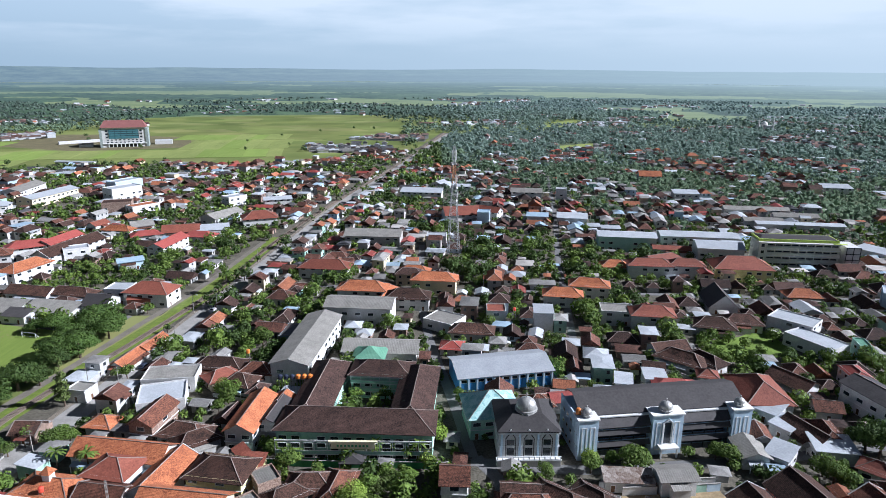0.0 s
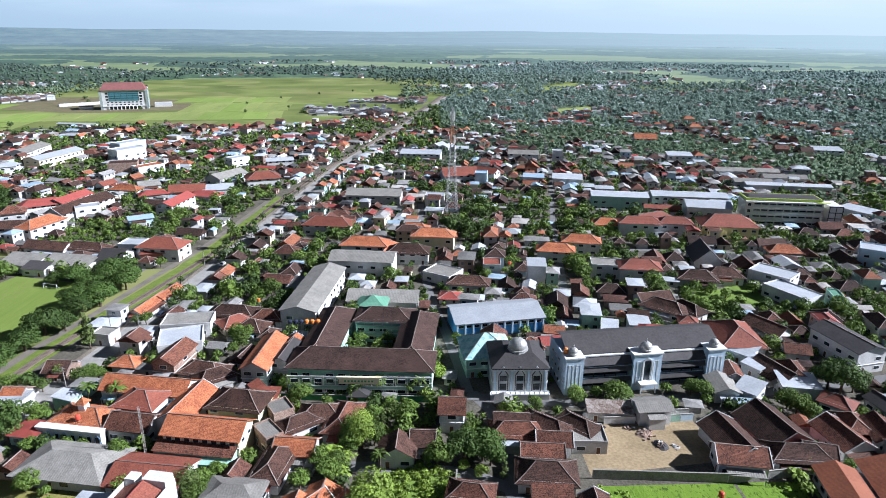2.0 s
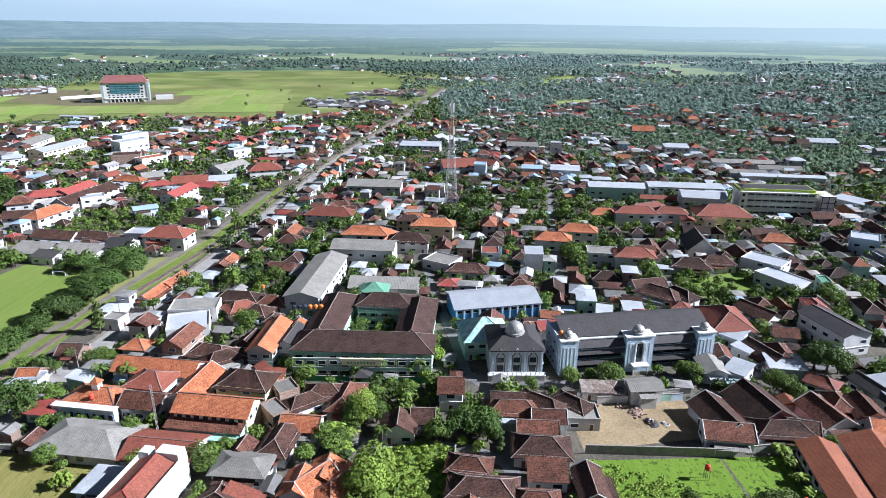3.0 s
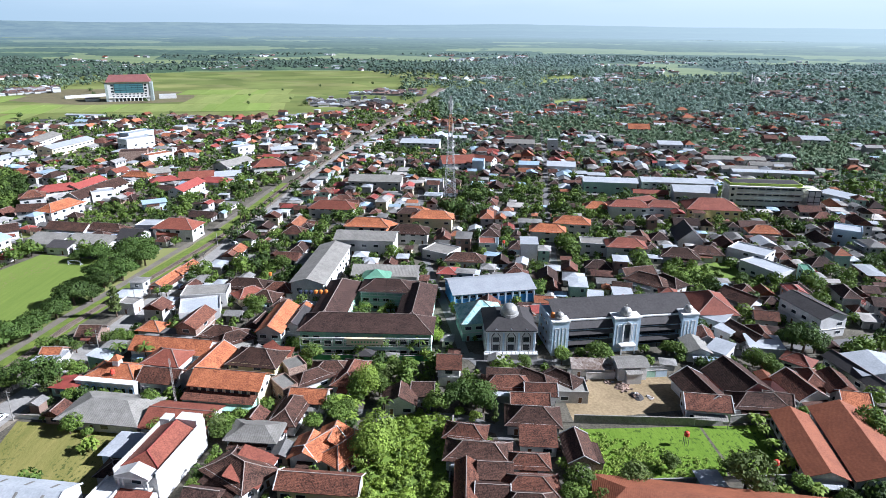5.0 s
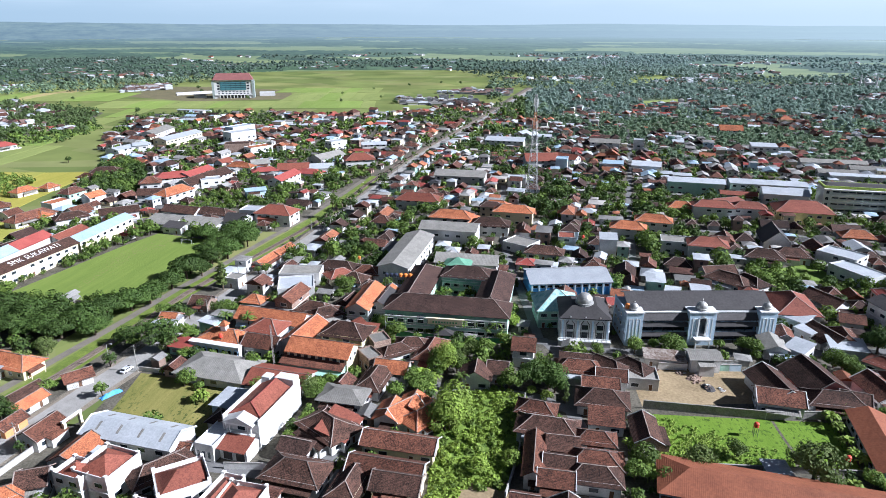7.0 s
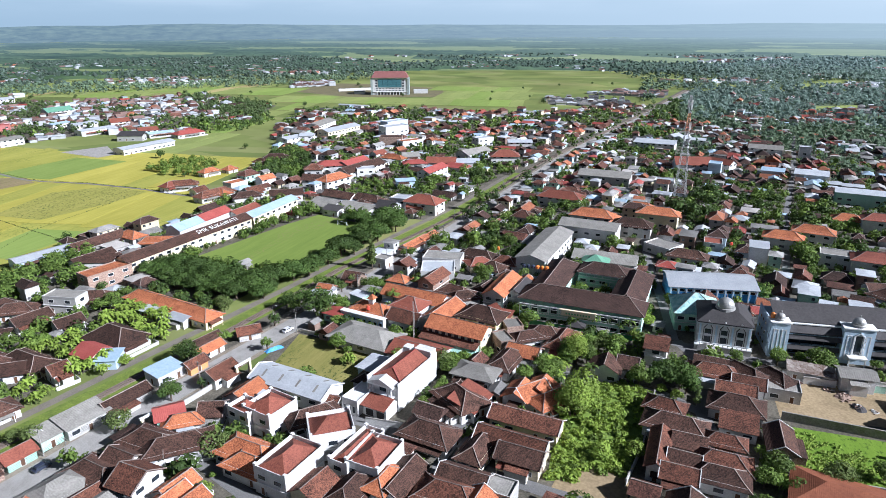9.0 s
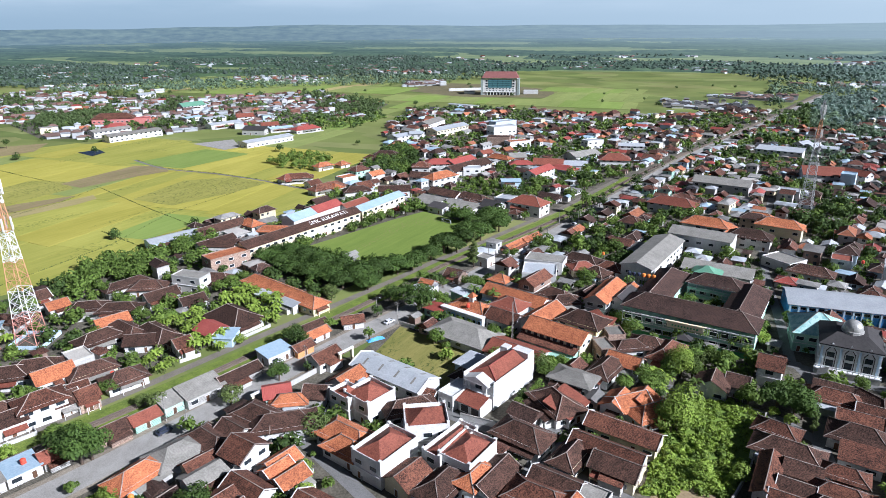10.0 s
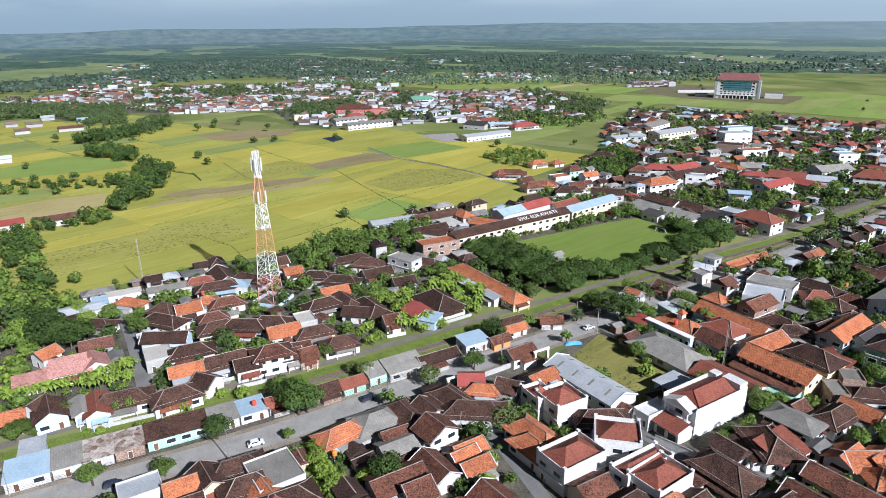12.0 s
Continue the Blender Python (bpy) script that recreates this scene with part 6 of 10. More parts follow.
def far_mosque():
    """Small white mosque with a dome and two minarets among distant trees."""
    top = base("mosque", pose(563.5, 1138, 0, 0, 0, -8), "distant white mosque with dome and minarets among trees", "mosque")
    plain_box("wall", -11, -8, 0, 11, 8, 9, WALL["w"], top)
    part("dome", dome_mesh(5.0, 10.5, (WALL["w"],)), top)
    for x in (-12, 12):
        s = Solid()
        s.turned([(1.5, 0), (1.3, 17), (1.9, 17.4), (1.0, 18), (0.8, 20), (0.1, 23)], x, -8, 10)
        part("minaret", s.mesh("minaret", WALL["w"]), top)


far_mosque()


def pediment_house():
    """Long white two-storey house: blank side walls, tiled roof between them, a columned balcony with a pediment over a red awning, a low wing and a dark lean-to."""
    top = base("townhouse", pose(-67.8, 98.9, 0, 0, 0, 80.3), "white two-storey house with pediment balcony and red awning", "townhouse", "townhouses of the town")
    w = WALL["w"]
    plain_box("wall", -9.4, -5.1, 0, 11.6, 5.1, 7.6, w, top)
    for y in (-5.35, 5.12):
        plain_box("side_wall", -9.6, y, 0, 11.85, y + 0.23, 8.9, w, top, "blank white side wall")
    plain_box("back_tower", 8.6, -5.1, 7.62, 11.85, 0.6, 10.3, w, top, "white stair head")
    plain_box("back_tower", 8.9, 2.6, 7.62, 11.6, 5.1, 9.6, w, top)
    s = Solid()
    s.v = [(-7.4, -4.9, 7.9), (8.4, -4.9, 7.9), (8.4, 4.9, 7.9), (-7.4, 4.9, 7.9), (-4.2, 0, 10.3), (8.4, 0, 10.3)]
    s.f = [(0, 1, 5, 4), (2, 3, 4, 5), (1, 2, 5), (3, 0, 4), (3, 2, 1, 0)]
    s.s = [0] * 5
    part("roof", s.mesh("roof", ROOF["m"]), top)
    s = Solid()
    for p, q in (((-4.2, 0, 10.35), (8.4, 0, 10.35)), ((-4.2, 0, 10.35), (-7.4, -4.9, 7.95)), ((-4.2, 0, 10.35), (-7.4, 4.9, 7.95))):
        s.beam(p, q, 0.24, 0.14)
    part("ridge_cap", s.mesh("ridge_cap", ROOF["r"]), top)
    plain_box("balcony", -11.0, -4.2, 4.5, -9.42, 4.2, 4.8, TRIM, top)
    for y in (-3.6, -2.6, 2.6, 3.6):
        s = Solid()
        s.turned([(0.3, 4.82), (0.3, 5.0), (0.2, 5.1), (0.18, 7.3), (0.3, 7.5)], -10.6, y, 10)
        part("column", s.mesh("column", TRIM), top)
    plain_box("entablature", -11.0, -4.3, 7.52, -9.3, 4.3, 7.95, TRIM, top)
    s = Solid()
    for x in (-11.0, -7.4):
        s.v += [(x, -4.4, 7.97), (x, 4.4, 7.97), (x, 0, 9.8)]
    s.f = [(0, 2, 1), (3, 4, 5), (0, 3, 5, 2), (1, 2, 5, 4), (0, 1, 4, 3)]
    s.s = [0] * 5
    part("pediment", s.mesh("pediment", w), top)
    part("window", framed(2.6, 2.3, 0.14, "window", (TRIM, GLASS)), top, Matrix.Rotation(radians(-90), 4, "Z") @ Matrix.Translation((0, -9.4, 5.0)))
    s = Solid()
    s.slab(((-16.4, -5.0, 3.7), (-11.1, -5.0, 5.0), (-11.1, 3.0, 5.0), (-16.4, 3.0, 3.7))[::-1], 0.16)
    part("awning", s.mesh("awning", ROOF["m"]), top, None, "red tiled awning over the shop front")
    plain_box("shop_wall", -15.2, -4.9, 0, -9.62, 2.9, 3.6, w, top)
    for y in (-3.0, 0.6):
        part("shutter", framed(2.8, 2.5, 0.12, "shutter", (TRIM, ROOF["k"])), top, Matrix.Rotation(radians(-90), 4, "Z") @ Matrix.Translation((-y, -15.2, 0.1)), "dark shop shutter")
    plain_box("wing", -17.2, 3.3, 0, -7.6, 8.7, 4.4, w, top, "low white wing with a flat deck")
    for x0, y0, x1, y1 in ((-17.2, 3.3, -17.0, 8.7), (-17.0, 8.5, -7.6, 8.7), (-17.0, 3.3, -7.6, 3.5)):
        plain_box("wing_parapet", x0, y0, 4.42, x1, y1, 5.0, TRIM, top)
    for y in (4.6, 6.2, 7.8):
        part("window", framed(1.1, 2.2, 0.12, "window", (TRIM, GLASS)), top, Matrix.Rotation(radians(-90), 4, "Z") @ Matrix.Translation((-y, -17.2, 0.8)))
    plain_box("side_room", -7.5, 5.4, 0, 11.6, 8.6, 4.4, w, top)
    s = Solid()
    s.slab(((-7.5, 8.9, 4.5), (-7.5, 5.4, 6.0), (11.7, 5.4, 6.0), (11.7, 8.9, 4.5)), 0.14)
    part("lean_to_roof", s.mesh("lean_to_roof", ROOF["d"]), top, None, "dark brown lean-to roof along the side")
    take(-68.5, 95.5, 30, 15, 80.3)


def warehouse():
    """White shed with a low pale roof, skylights along it and a dark gate in its end."""
    top = base("warehouse", pose(-96.6, 86.8, 0, 0, 0, -8), "long white warehouse with pale sheet roof and skylights", "warehouse")
    L, W, e, up = 27.0, 10.0, 4.8, 2.1
    part("wall", walls_mesh("g", L, W, e, up, "w"), top)
    part("roof", roof_mesh("g", L, W, e, up, 0.5, (ROOF["w"],))[0], top)
    for side in (-1, 1):
        for i in range(4):
            x = -9.6 + i * 6.4
            s = Solid()
            edge = [(x - 0.35, side * 3.6, e + up - 3.6 * up / 5 + 0.13), (x + 0.35, side * 3.6, e + up - 3.6 * up / 5 + 0.13), (x + 0.35, side * 1.2, e + up - 1.2 * up / 5 + 0.13), (x - 0.35, side * 1.2, e + up - 1.2 * up / 5 + 0.13)]
            s.slab(edge if side < 0 else edge[::-1], 0.05)
            part("skylight", s.mesh("skylight", ROOF["g"]), top, None, "grey translucent skylight strip")
    for i in range(5):
        part("window", WIDE_WINDOW, top, Matrix.Translation((-10.6 + i * 5.2, -W / 2, 2.4)))
    # A dark pane stands in for the shade inside the open gate.
    part("gate", framed(3.4, 3.2, 0.15, "gate", (TRIM, GLASS)), top, Matrix.Rotation(radians(90), 4, "Z") @ Matrix.Translation((-1.6, -L / 2, 0.02)), "dark pane for the shade in the open gateway")
    for x in (-13.9, 13.7):
        s = Solid()
        s.beam((x, 0, e + up + 0.2), (x, -5.5, e - 0.1), 0.2, 0.3)
        s.beam((x, 0, e + up + 0.2), (x, 5.5, e - 0.1), 0.2, 0.3)
        part("verge_cap", s.mesh("verge_cap", TRIM), top)
    take(-96.6, 86.8, 28, 11, -8)


pediment_house()
warehouse()


def prayer_arcade(top):
    """White arcade with arched openings round a small prayer hall, and a cupola on its roof."""
    plain_box("arcade", -9.2, -7.4, 0, 9.6, -5.4, 4.3, WALL["w"], top)
    plain_box("arcade_deck", -9.4, -7.6, 4.32, 9.8, -5.2, 4.55, TRIM, top)
    for i in range(8):
        s = Solid()
        arch_face(s, -8.0 + i * 2.35, -7.42, 1.7, 2.9, 3.75, 0.5, rim=0.2, deep=0.12)
        part("arch", s.mesh("arch", BLUE_TRIM), top)
        # Dark pane in each arch, standing in for the shade behind it.
        part("opening", framed(1.2, 2.5, 0.05, "opening", (TRIM, GLASS)), top, Matrix.Translation((-8.0 + i * 2.35, -7.4, 0.5)))
    plain_box("cupola", -1.0, -1.0, 5.6, 1.0, 1.0, 8.2, TRIM, top, "white cupola")
    s = Solid()
    s.v = [(-1.5, -1.5, 8.2), (1.5, -1.5, 8.2), (1.5, 1.5, 8.2), (-1.5, 1.5, 8.2), (0, 0, 10.0)]
    s.f = [(0, 1, 4), (1, 2, 4), (2, 3, 4), (3, 0, 4), (3, 2, 1, 0)]
    s.s = [0] * 5
    part("cupola_roof", s.mesh("cupola_roof", ROOF["o"]), top)


prayer_arcade(prayer)


def classroom_front(top):
    """Row of upper windows, and a pale green canopy on posts before the lean-to."""
    for i in range(8):
        part("window", framed(1.7, 1.35, 0.1, "window", (TRIM, GLASS)), top, Matrix.Translation((-8.6 + i * 2.45, -4.5, 4.85)))
    plain_box("ledge", -10.2, -4.9, 4.4, 10.2, -4.52, 4.6, TRIM, top)
    s = Solid()
    s.slab(((-10.2, -9.6, 2.5), (10.2, -9.6, 2.5), (10.2, -7.9, 3.2), (-10.2, -7.9, 3.2)), 0.1)
    part("canopy", s.mesh("canopy", WALL["t"]), top, None, "pale green canopy")
    for i in range(7):
        plain_box("canopy_post", -9.9 + i * 3.28, -9.5, 0, -9.78 + i * 3.28, -9.38, 2.5, GREEN_PAINT, top)
    for side in (-1, 1):
        part("window", WINDOW, top, Matrix.Rotation(radians(90), 4, "Z") @ Matrix.Translation((side * 1.8, -10.2, 4.6)))


classroom_front(classrooms)


def tall_school():
    """Four-storey pale school with open galleries, a lime roof rim and a white stair frame."""
    top = base("tall_school", pose(193.5, 343.0, 0, 0, 0, -7.0), "four-storey pale school with galleries and lime roof rim", "building")
    L, D, e = 42.0, 13.0, 14.4
    front = -D / 2
    plain_box("wall", -L / 2, front + 0.9, 0, L / 2, D / 2, e, SCHOOL_PALE, top)
    s = Solid()
    a, b = L / 2 - 1.0, D / 2 + 1.0
    s.v = [(-a, -b + 3, e + 1.5), (a, -b + 3, e + 1.5), (a, b, e + 1.5), (-a, b, e + 1.5), (-a + 2, -1, e + 2.4), (a - 2, -1, e + 2.4), (a - 2, 1, e + 2.4), (-a + 2, 1, e + 2.4)]
    s.f = [(0, 1, 5, 4), (1, 2, 6, 5), (2, 3, 7, 6), (3, 0, 4, 7), (4, 5, 6, 7), (3, 2, 1, 0)]
    part("roof", s.mesh("roof", ROOF["k"]), top)
    plain_box("roof_rim", -a - 0.6, -b + 2.4, e + 0.25, a + 0.6, b + 0.6, e + 1.48, LIME, top, "lime green roof rim")
    for k in range(4):
        z = k * 3.6
        plain_box("gallery_floor", -L / 2 + 4, front - 0.6, z + 3.25, L / 2, front + 0.88, z + 3.55, TRIM, top, "white gallery slab")
        plain_box("railing", -L / 2 + 4, front - 0.62, z + 0.02 if k else 0.4, L / 2, front - 0.5, z + 1.35, SCHOOL_PALE, top, "pale gallery parapet")
        plain_box("window_band", -L / 2 + 5, front + 0.8, z + 1.6, L / 2 - 1, front + 0.87, z + 2.35, GLASS, top, "dark window band")
        for i in range(10):
            x = -L / 2 + 4.3 + i * 4.1
            plain_box("column", x - 0.22, front - 0.45, z + 0.02, x + 0.22, front - 0.02, z + 3.22, SCHOOL_PALE, top)
    plain_box("lime_canopy", L / 2 - 4, front - 1.0, e + 0.02, L / 2 + 3, front + 0.8, e + 0.22, LIME, top, "pale lime canopy")
    plain_box("end_bay", -L / 2, front - 0.6, 0, -L / 2 + 3.95, front + 0.88, e, SCHOOL_PALE, top, "cream end bay with windows")
    for k in range(4):
        plain_box("window", -L / 2 + 1.2, front - 0.65, 1.0 + k * 3.6, -L / 2 + 2.8, front - 0.61, 2.6 + k * 3.6, GLASS, top)
    plain_box("stair_block", L / 2 + 2.0, front - 2.0, 0, L / 2 + 9, D / 2 - 2, 13.4, WALL["w"], top, "white stair block with dark frame")
    for k in range(4):
        plain_box("stair_beam", L / 2 + 1.8, front - 2.25, 2.9 + k * 3.3, L / 2 + 9.2, front - 2.02, 3.3 + k * 3.3, GLASS, top, "dark steel beam")
    for x in (L / 2 + 1.9, L / 2 + 5.4, L / 2 + 8.9):
        plain_box("stair_post", x, front - 2.5, 0, x + 0.3, front - 2.27, 13.4, GLASS, top, "dark steel post")
    take(197.0, 343.0, 55, 16, -7)


SCHOOL_PALE = surface("pale_cream_school_plaster", (0.50, 0.51, 0.42), (0.70, 0.70, 0.60), 0.8, 0.2, 0.85, vary=0.05, bump=0.1)
LIME = surface("lime_green_paint", (0.30, 0.40, 0.06), (0.44, 0.54, 0.12), 0.8, 0.2, 0.7, vary=0.05, bump=0.1)
TEAL_GLASS = surface("teal_tinted_glass", (0.045, 0.14, 0.17), (0.085, 0.22, 0.25), 0.5, 0.2, 0.35, vary=0.1, bump=0.0, spec=0.6)
NETTING = surface("green_scaffold_netting", (0.12, 0.18, 0.18), (0.42, 0.44, 0.40), 0.9, 0.3, 0.9, vary=0.1, stripe=(2, 2.2, 0.6))
tall_school()


def religious_school():
    """Long three-storey building: charcoal roof, open galleries, three white towers with little domes."""
    top = base("religious_school", pose(62.0, 163.6, 0, 0, 0, 7.7), "long white three-storey school with galleries, towers and domes", "building")
    L, D, e = 51.0, 14.5, 11.4
    plain_box("wall", -L / 2, 2.4, 0, L / 2, D, e, WALL["u"], top)
    for z in (0.0, 3.6, 7.2):
        plain_box("gallery_floor", -L / 2, 0.0, z, L / 2, 2.35, z + 0.25, CONCRETE, top)
        if z:
            s = Solid()
            s.slab(((-L / 2, -0.75, z - 0.35), (L / 2, -0.75, z - 0.35), (L / 2, -0.02, z + 1.0), (-L / 2, -0.02, z + 1.0)), 0.1)
            part("strip_panel", s.mesh("strip_panel", ROOF["k"]), top, None, "sloping charcoal strip panel in front of a gallery")
            plain_box("coping", -L / 2, -0.1, z + 1.06, L / 2, 0.12, z + 1.2, WALL["u"], top)
    plain_box("ledge", -L / 2, 1.4, 11.1, L / 2, 2.35, 11.45, TRIM, top, "white ledge over the galleries")
    s = Solid()
    s.slab(((-L / 2 + 5.7, -0.5, 9.1), (L / 2 - 5.7, -0.5, 9.1), (L / 2 - 5.7, 1.7, 11.0), (-L / 2 + 5.7, 1.7, 11.0)), 0.15)
    part("canopy", s.mesh("canopy", ROOF["k"]), top, None, "charcoal strip canopy")
    s = Solid()
    for x in (-L / 2 + 1.6, L / 2 + 0.4):
        s.v += [(x, 2.2, 11.75), (x, 10.2, 15.0), (x, D + 0.5, 13.5), (x, D + 0.5, 13.3), (x, 10.2, 14.8), (x, 2.2, 11.55)]
    s.f += [(0, 6, 7, 1), (1, 7, 8, 2), (2, 8, 9, 3), (3, 9, 10, 4), (4, 10, 11, 5), (5, 11, 6, 0), (0, 1, 4, 5), (1, 2, 3, 4), (7, 6, 11, 10), (8, 7, 10, 9)]
    s.s += [0] * 10
    part("roof", s.mesh("roof", ROOF["k"]), top)
    plain_box("end_parapet", -L / 2, 2.42, e + 0.02, -L / 2 + 0.3, D, e + 1.0, WALL["u"], top)
    for z in (0.25, 3.85, 7.45):
        plain_box("window_band", -L / 2 + 5.8, 2.3, z + 0.3, L / 2 - 5.8, 2.38, z + 3.0, GLASS, top, "dark glass band behind the gallery")
    for i in range(12):
        plain_box("gallery_post", -L / 2 + 6 + i * 3.54 - 0.1, -0.02, 0.26, -L / 2 + 6 + i * 3.54 + 0.1, 0.2, 9.2, ROOF["k"], top)
    for i in range(3):
        for z in (1.4, 5.0, 8.4):
            part("window", WINDOW, top, Matrix.Rotation(radians(-90), 4, "Z") @ Matrix.Translation((-5.2 - 3 * i, -L / 2, z)))
    for cx, w, r in ((-L / 2 + 2.8, 5.6, 1.25), (0.4, 9.0, 1.6), (L / 2 - 2.8, 5.6, 1.25)):
        plain_box("tower", cx - w / 2, -1.3, 0, cx + w / 2, 3.0, 12.2, WALL["u"], top, "pale blue-white stair tower")
        plain_box("tower_cornice", cx - w / 2 - 0.3, -1.6, 12.2, cx + w / 2 + 0.3, 3.3, 12.55, TRIM, top)
        s = Solid()
        s.turned([(r * 0.95, 12.56), (r * 0.95, 13.0), (r * 0.8, 13.0)], cx, 0.9, 10)
        part("drum", s.mesh("drum", WALL["p"]), top)
        part("dome", dome_mesh(r * 1.15, 13.45, (DOME,)), top, Matrix.Translation((cx, 0.9, 0)), "small grey dome")
        n = 2 if w < 6 else 3
        for i in range(n):
            u = cx + (i - (n - 1) / 2) * (w / (n + 0.35))
            if n == 3 and i == 1:
                part("window", framed(2.4, 6.9, 0.2, "window", (TRIM, GLASS)), top, Matrix.Translation((u, -1.3, 3.3)))
                s = Solid()
                arch_face(s, u, -1.32, 3.2, 9.9, 11.2, 3.2, rim=0.3)
                part("arch", s.mesh("arch", TRIM), top, None, "white-edged arch")
            else:
                part("panel", framed(1.5, 8.6, 0.25, "panel", (TRIM, WALL["u"])), top, Matrix.Translation((u, -1.3, 1.5)), "tall white-edged wall panel")
    plain_box("porch", -2.3, -3.8, 2.9, 3.1, -1.32, 3.3, TRIM, top)
    for x in (-2.0, 2.7):
        plain_box("porch_post", x - 0.2, -3.6, 0, x + 0.2, -3.2, 2.9, TRIM, top)
    s = Solid()
    s.turned([(0.75, 12.57), (0.75, 14.0), (0.5, 14.3), (0.2, 14.4)], -L / 2 + 0.9, 2.2, 14)
    part("water_tank", s.mesh("water_tank", TANK), top, None, "orange plastic water tank")
    take(61.3, 169.5, 53, 19, 7.7)


religious_school()


HALL_ROOF = surface("grey_white_hall_sheet", (0.23, 0.245, 0.26), (0.35, 0.365, 0.385), 0.6, 0.1, 0.6, vary=0.05, stripe=(0, 0.8, 0.12))


def blue_hall():
    """Sports hall with a pale low roof and bright blue buttressed walls."""
    top = base("sports_hall", pose(19.8, 207.3, 0, 0, 0, 11.5), "bright blue sports hall with pale metal roof", "building")
    L, D, e = 33.0, 15.0, 5.6
    plain_box("wall", -L / 2, -D / 2, 0, L / 2, D / 2, e, BLUE, top)
    s = Solid()
    for x in (-L / 2 - 0.6, L / 2 + 0.6):
        s.v += [(x, -D / 2 - 0.9, e + 0.1), (x, 1.5, e + 2.5), (x, D / 2 + 0.9, e + 0.6), (x, D / 2 + 0.9, e + 0.4), (x, 1.5, e + 2.3), (x, -D / 2 - 0.9, e - 0.1)]
    s.f += [(0, 6, 7, 1), (1, 7, 8, 2), (2, 8, 9, 3), (3, 9, 10, 4), (4, 10, 11, 5), (5, 11, 6, 0), (0, 1, 4, 5), (1, 2, 3, 4), (7, 6, 11, 10), (8, 7, 10, 9)]
    s.s += [0] * 10
    part("roof", s.mesh("roof", HALL_ROOF), top)
    for i in range(12):
        x = -L / 2 + 0.4 + i * (L - 0.8) / 11
        plain_box("buttress", x - 0.25, -D / 2 - 0.7, 0, x + 0.25, -D / 2 - 0.02, e - 0.3, WALL["u"], top)
        if i < 11:
            part("window", framed(2.0, 1.2, 0.1, "window", (TRIM, GLASS)), top, Matrix.Translation((x + 1.45, -D / 2, 3.6)))
    take(19.8, 207.3, 35, 17, 11.5)


blue_hall()
house(14.2, 177.0, 15.0, 14.5, 8, 7.6, "h", "T", "t", 0.62)
house(29.5, 184.0, 8, 7, 8, 5.0, "h", "b", "w", 0.55)
house(37.5, 187.0, 7, 6, 8, 4.5, "g", "r", "w", 0.4)


def office_block():
    """Six-storey office far off in the fields: maroon roof, teal glass front, netted sides."""
    top = base("office_block", pose(-424.0, 872.0, 0, 0, 0, 20.0), "six-storey office block, maroon roof and teal glass front", "building")
    L, D, e = 52.0, 24.0, 25.5
    front = -D / 2
    plain_box("wall", -L / 2, front, 0, L / 2, D / 2, e, WALL["w"], top)
    for x in (-L / 2 - 3.2, L / 2 + 0.02):
        plain_box("scaffold", x, front - 0.8, 0, x + 3.18, D / 2, e - 1.5, NETTING, top, "green-grey netted scaffolding")
    s = Solid()
    a, b, r, z0, z1 = L / 2 + 2.0, D / 2 + 2.0, L / 2 - 3.0, e, e + 8.6
    s.v = [(-a, -b, z0), (a, -b, z0), (a, b, z0), (-a, b, z0), (-r, -3.5, z1), (r, -3.5, z1), (r, 3.5, z1), (-r, 3.5, z1)]
    s.f = [(0, 1, 5, 4), (1, 2, 6, 5), (2, 3, 7, 6), (3, 0, 4, 7), (4, 5, 6, 7), (3, 2, 1, 0)]
    part("roof", s.mesh("roof", OFFICE_ROOF), top)
    plain_box("glazing", -L / 2 + 8, front - 0.3, 11.2, L / 2 - 8, front - 0.02, 23.4, TEAL_GLASS, top, "large teal glass front")
    for k in range(3):
        z = 14.6 + k * 2.9
        plain_box("transom", -L / 2 + 8, front - 0.5, z, L / 2 - 8, front - 0.32, z + 0.5, GLASS, top, "dark floor band")
    for i in range(6):
        x = -L / 2 + 8 + i * 7.2
        plain_box("mullion", x - 0.15, front - 0.56, 11.2, x + 0.15, front - 0.52, 23.4, GLASS, top)
    for side in (-1, 1):
        for k in range(3):
            plain_box("window", side * (L / 2 - 5.5) - 1.6, front - 0.06, 12.0 + k * 4, side * (L / 2 - 5.5) + 1.6, front - 0.01, 14.4 + k * 4, GLASS, top)
    for k in range(2):
        for i in range(9):
            part("window", framed(3.0, 1.9, 0.2, "window", (TRIM, GLASS)), top, Matrix.Translation((-L / 2 + 6.0 + i * 5.0, front, 5.6 + k * 3.0)))
    # Thin dark sheet on the wall, standing in for shade behind the columns.
    plain_box("porch_recess", -L / 2 + 7, front - 0.06, 0.2, L / 2 - 7, front - 0.01, 4.2, GLASS, top, "dark panel in place of the shaded ground floor")
    for i in range(9):
        plain_box("column", -L / 2 + 6.6 + i * 4.8, front - 1.2, 0, -L / 2 + 7.6 + i * 4.8, front - 0.3, 4.6, TRIM, top)
    plain_box("ledge", -L / 2 - 0.2, front - 1.4, 4.62, L / 2 + 0.2, front - 0.02, 5.3, TRIM, top)


OFFICE_ROOF = surface("matt_maroon_roof", (0.16, 0.062, 0.056), (0.25, 0.105, 0.095), 0.5, 0.1, 0.85, vary=0.05)
office_block()
house(-385.0, 900.0, 22, 12, 20, 5, "f", "w", "w", 0.2, False)
house(-500.0, 905.0, 60, 6, 42, 3, "f", "w", "w", 0.2, False)
house(-470.0, 858.0, 16, 7, 20, 4, "g", "g", "w", 0.3, False)


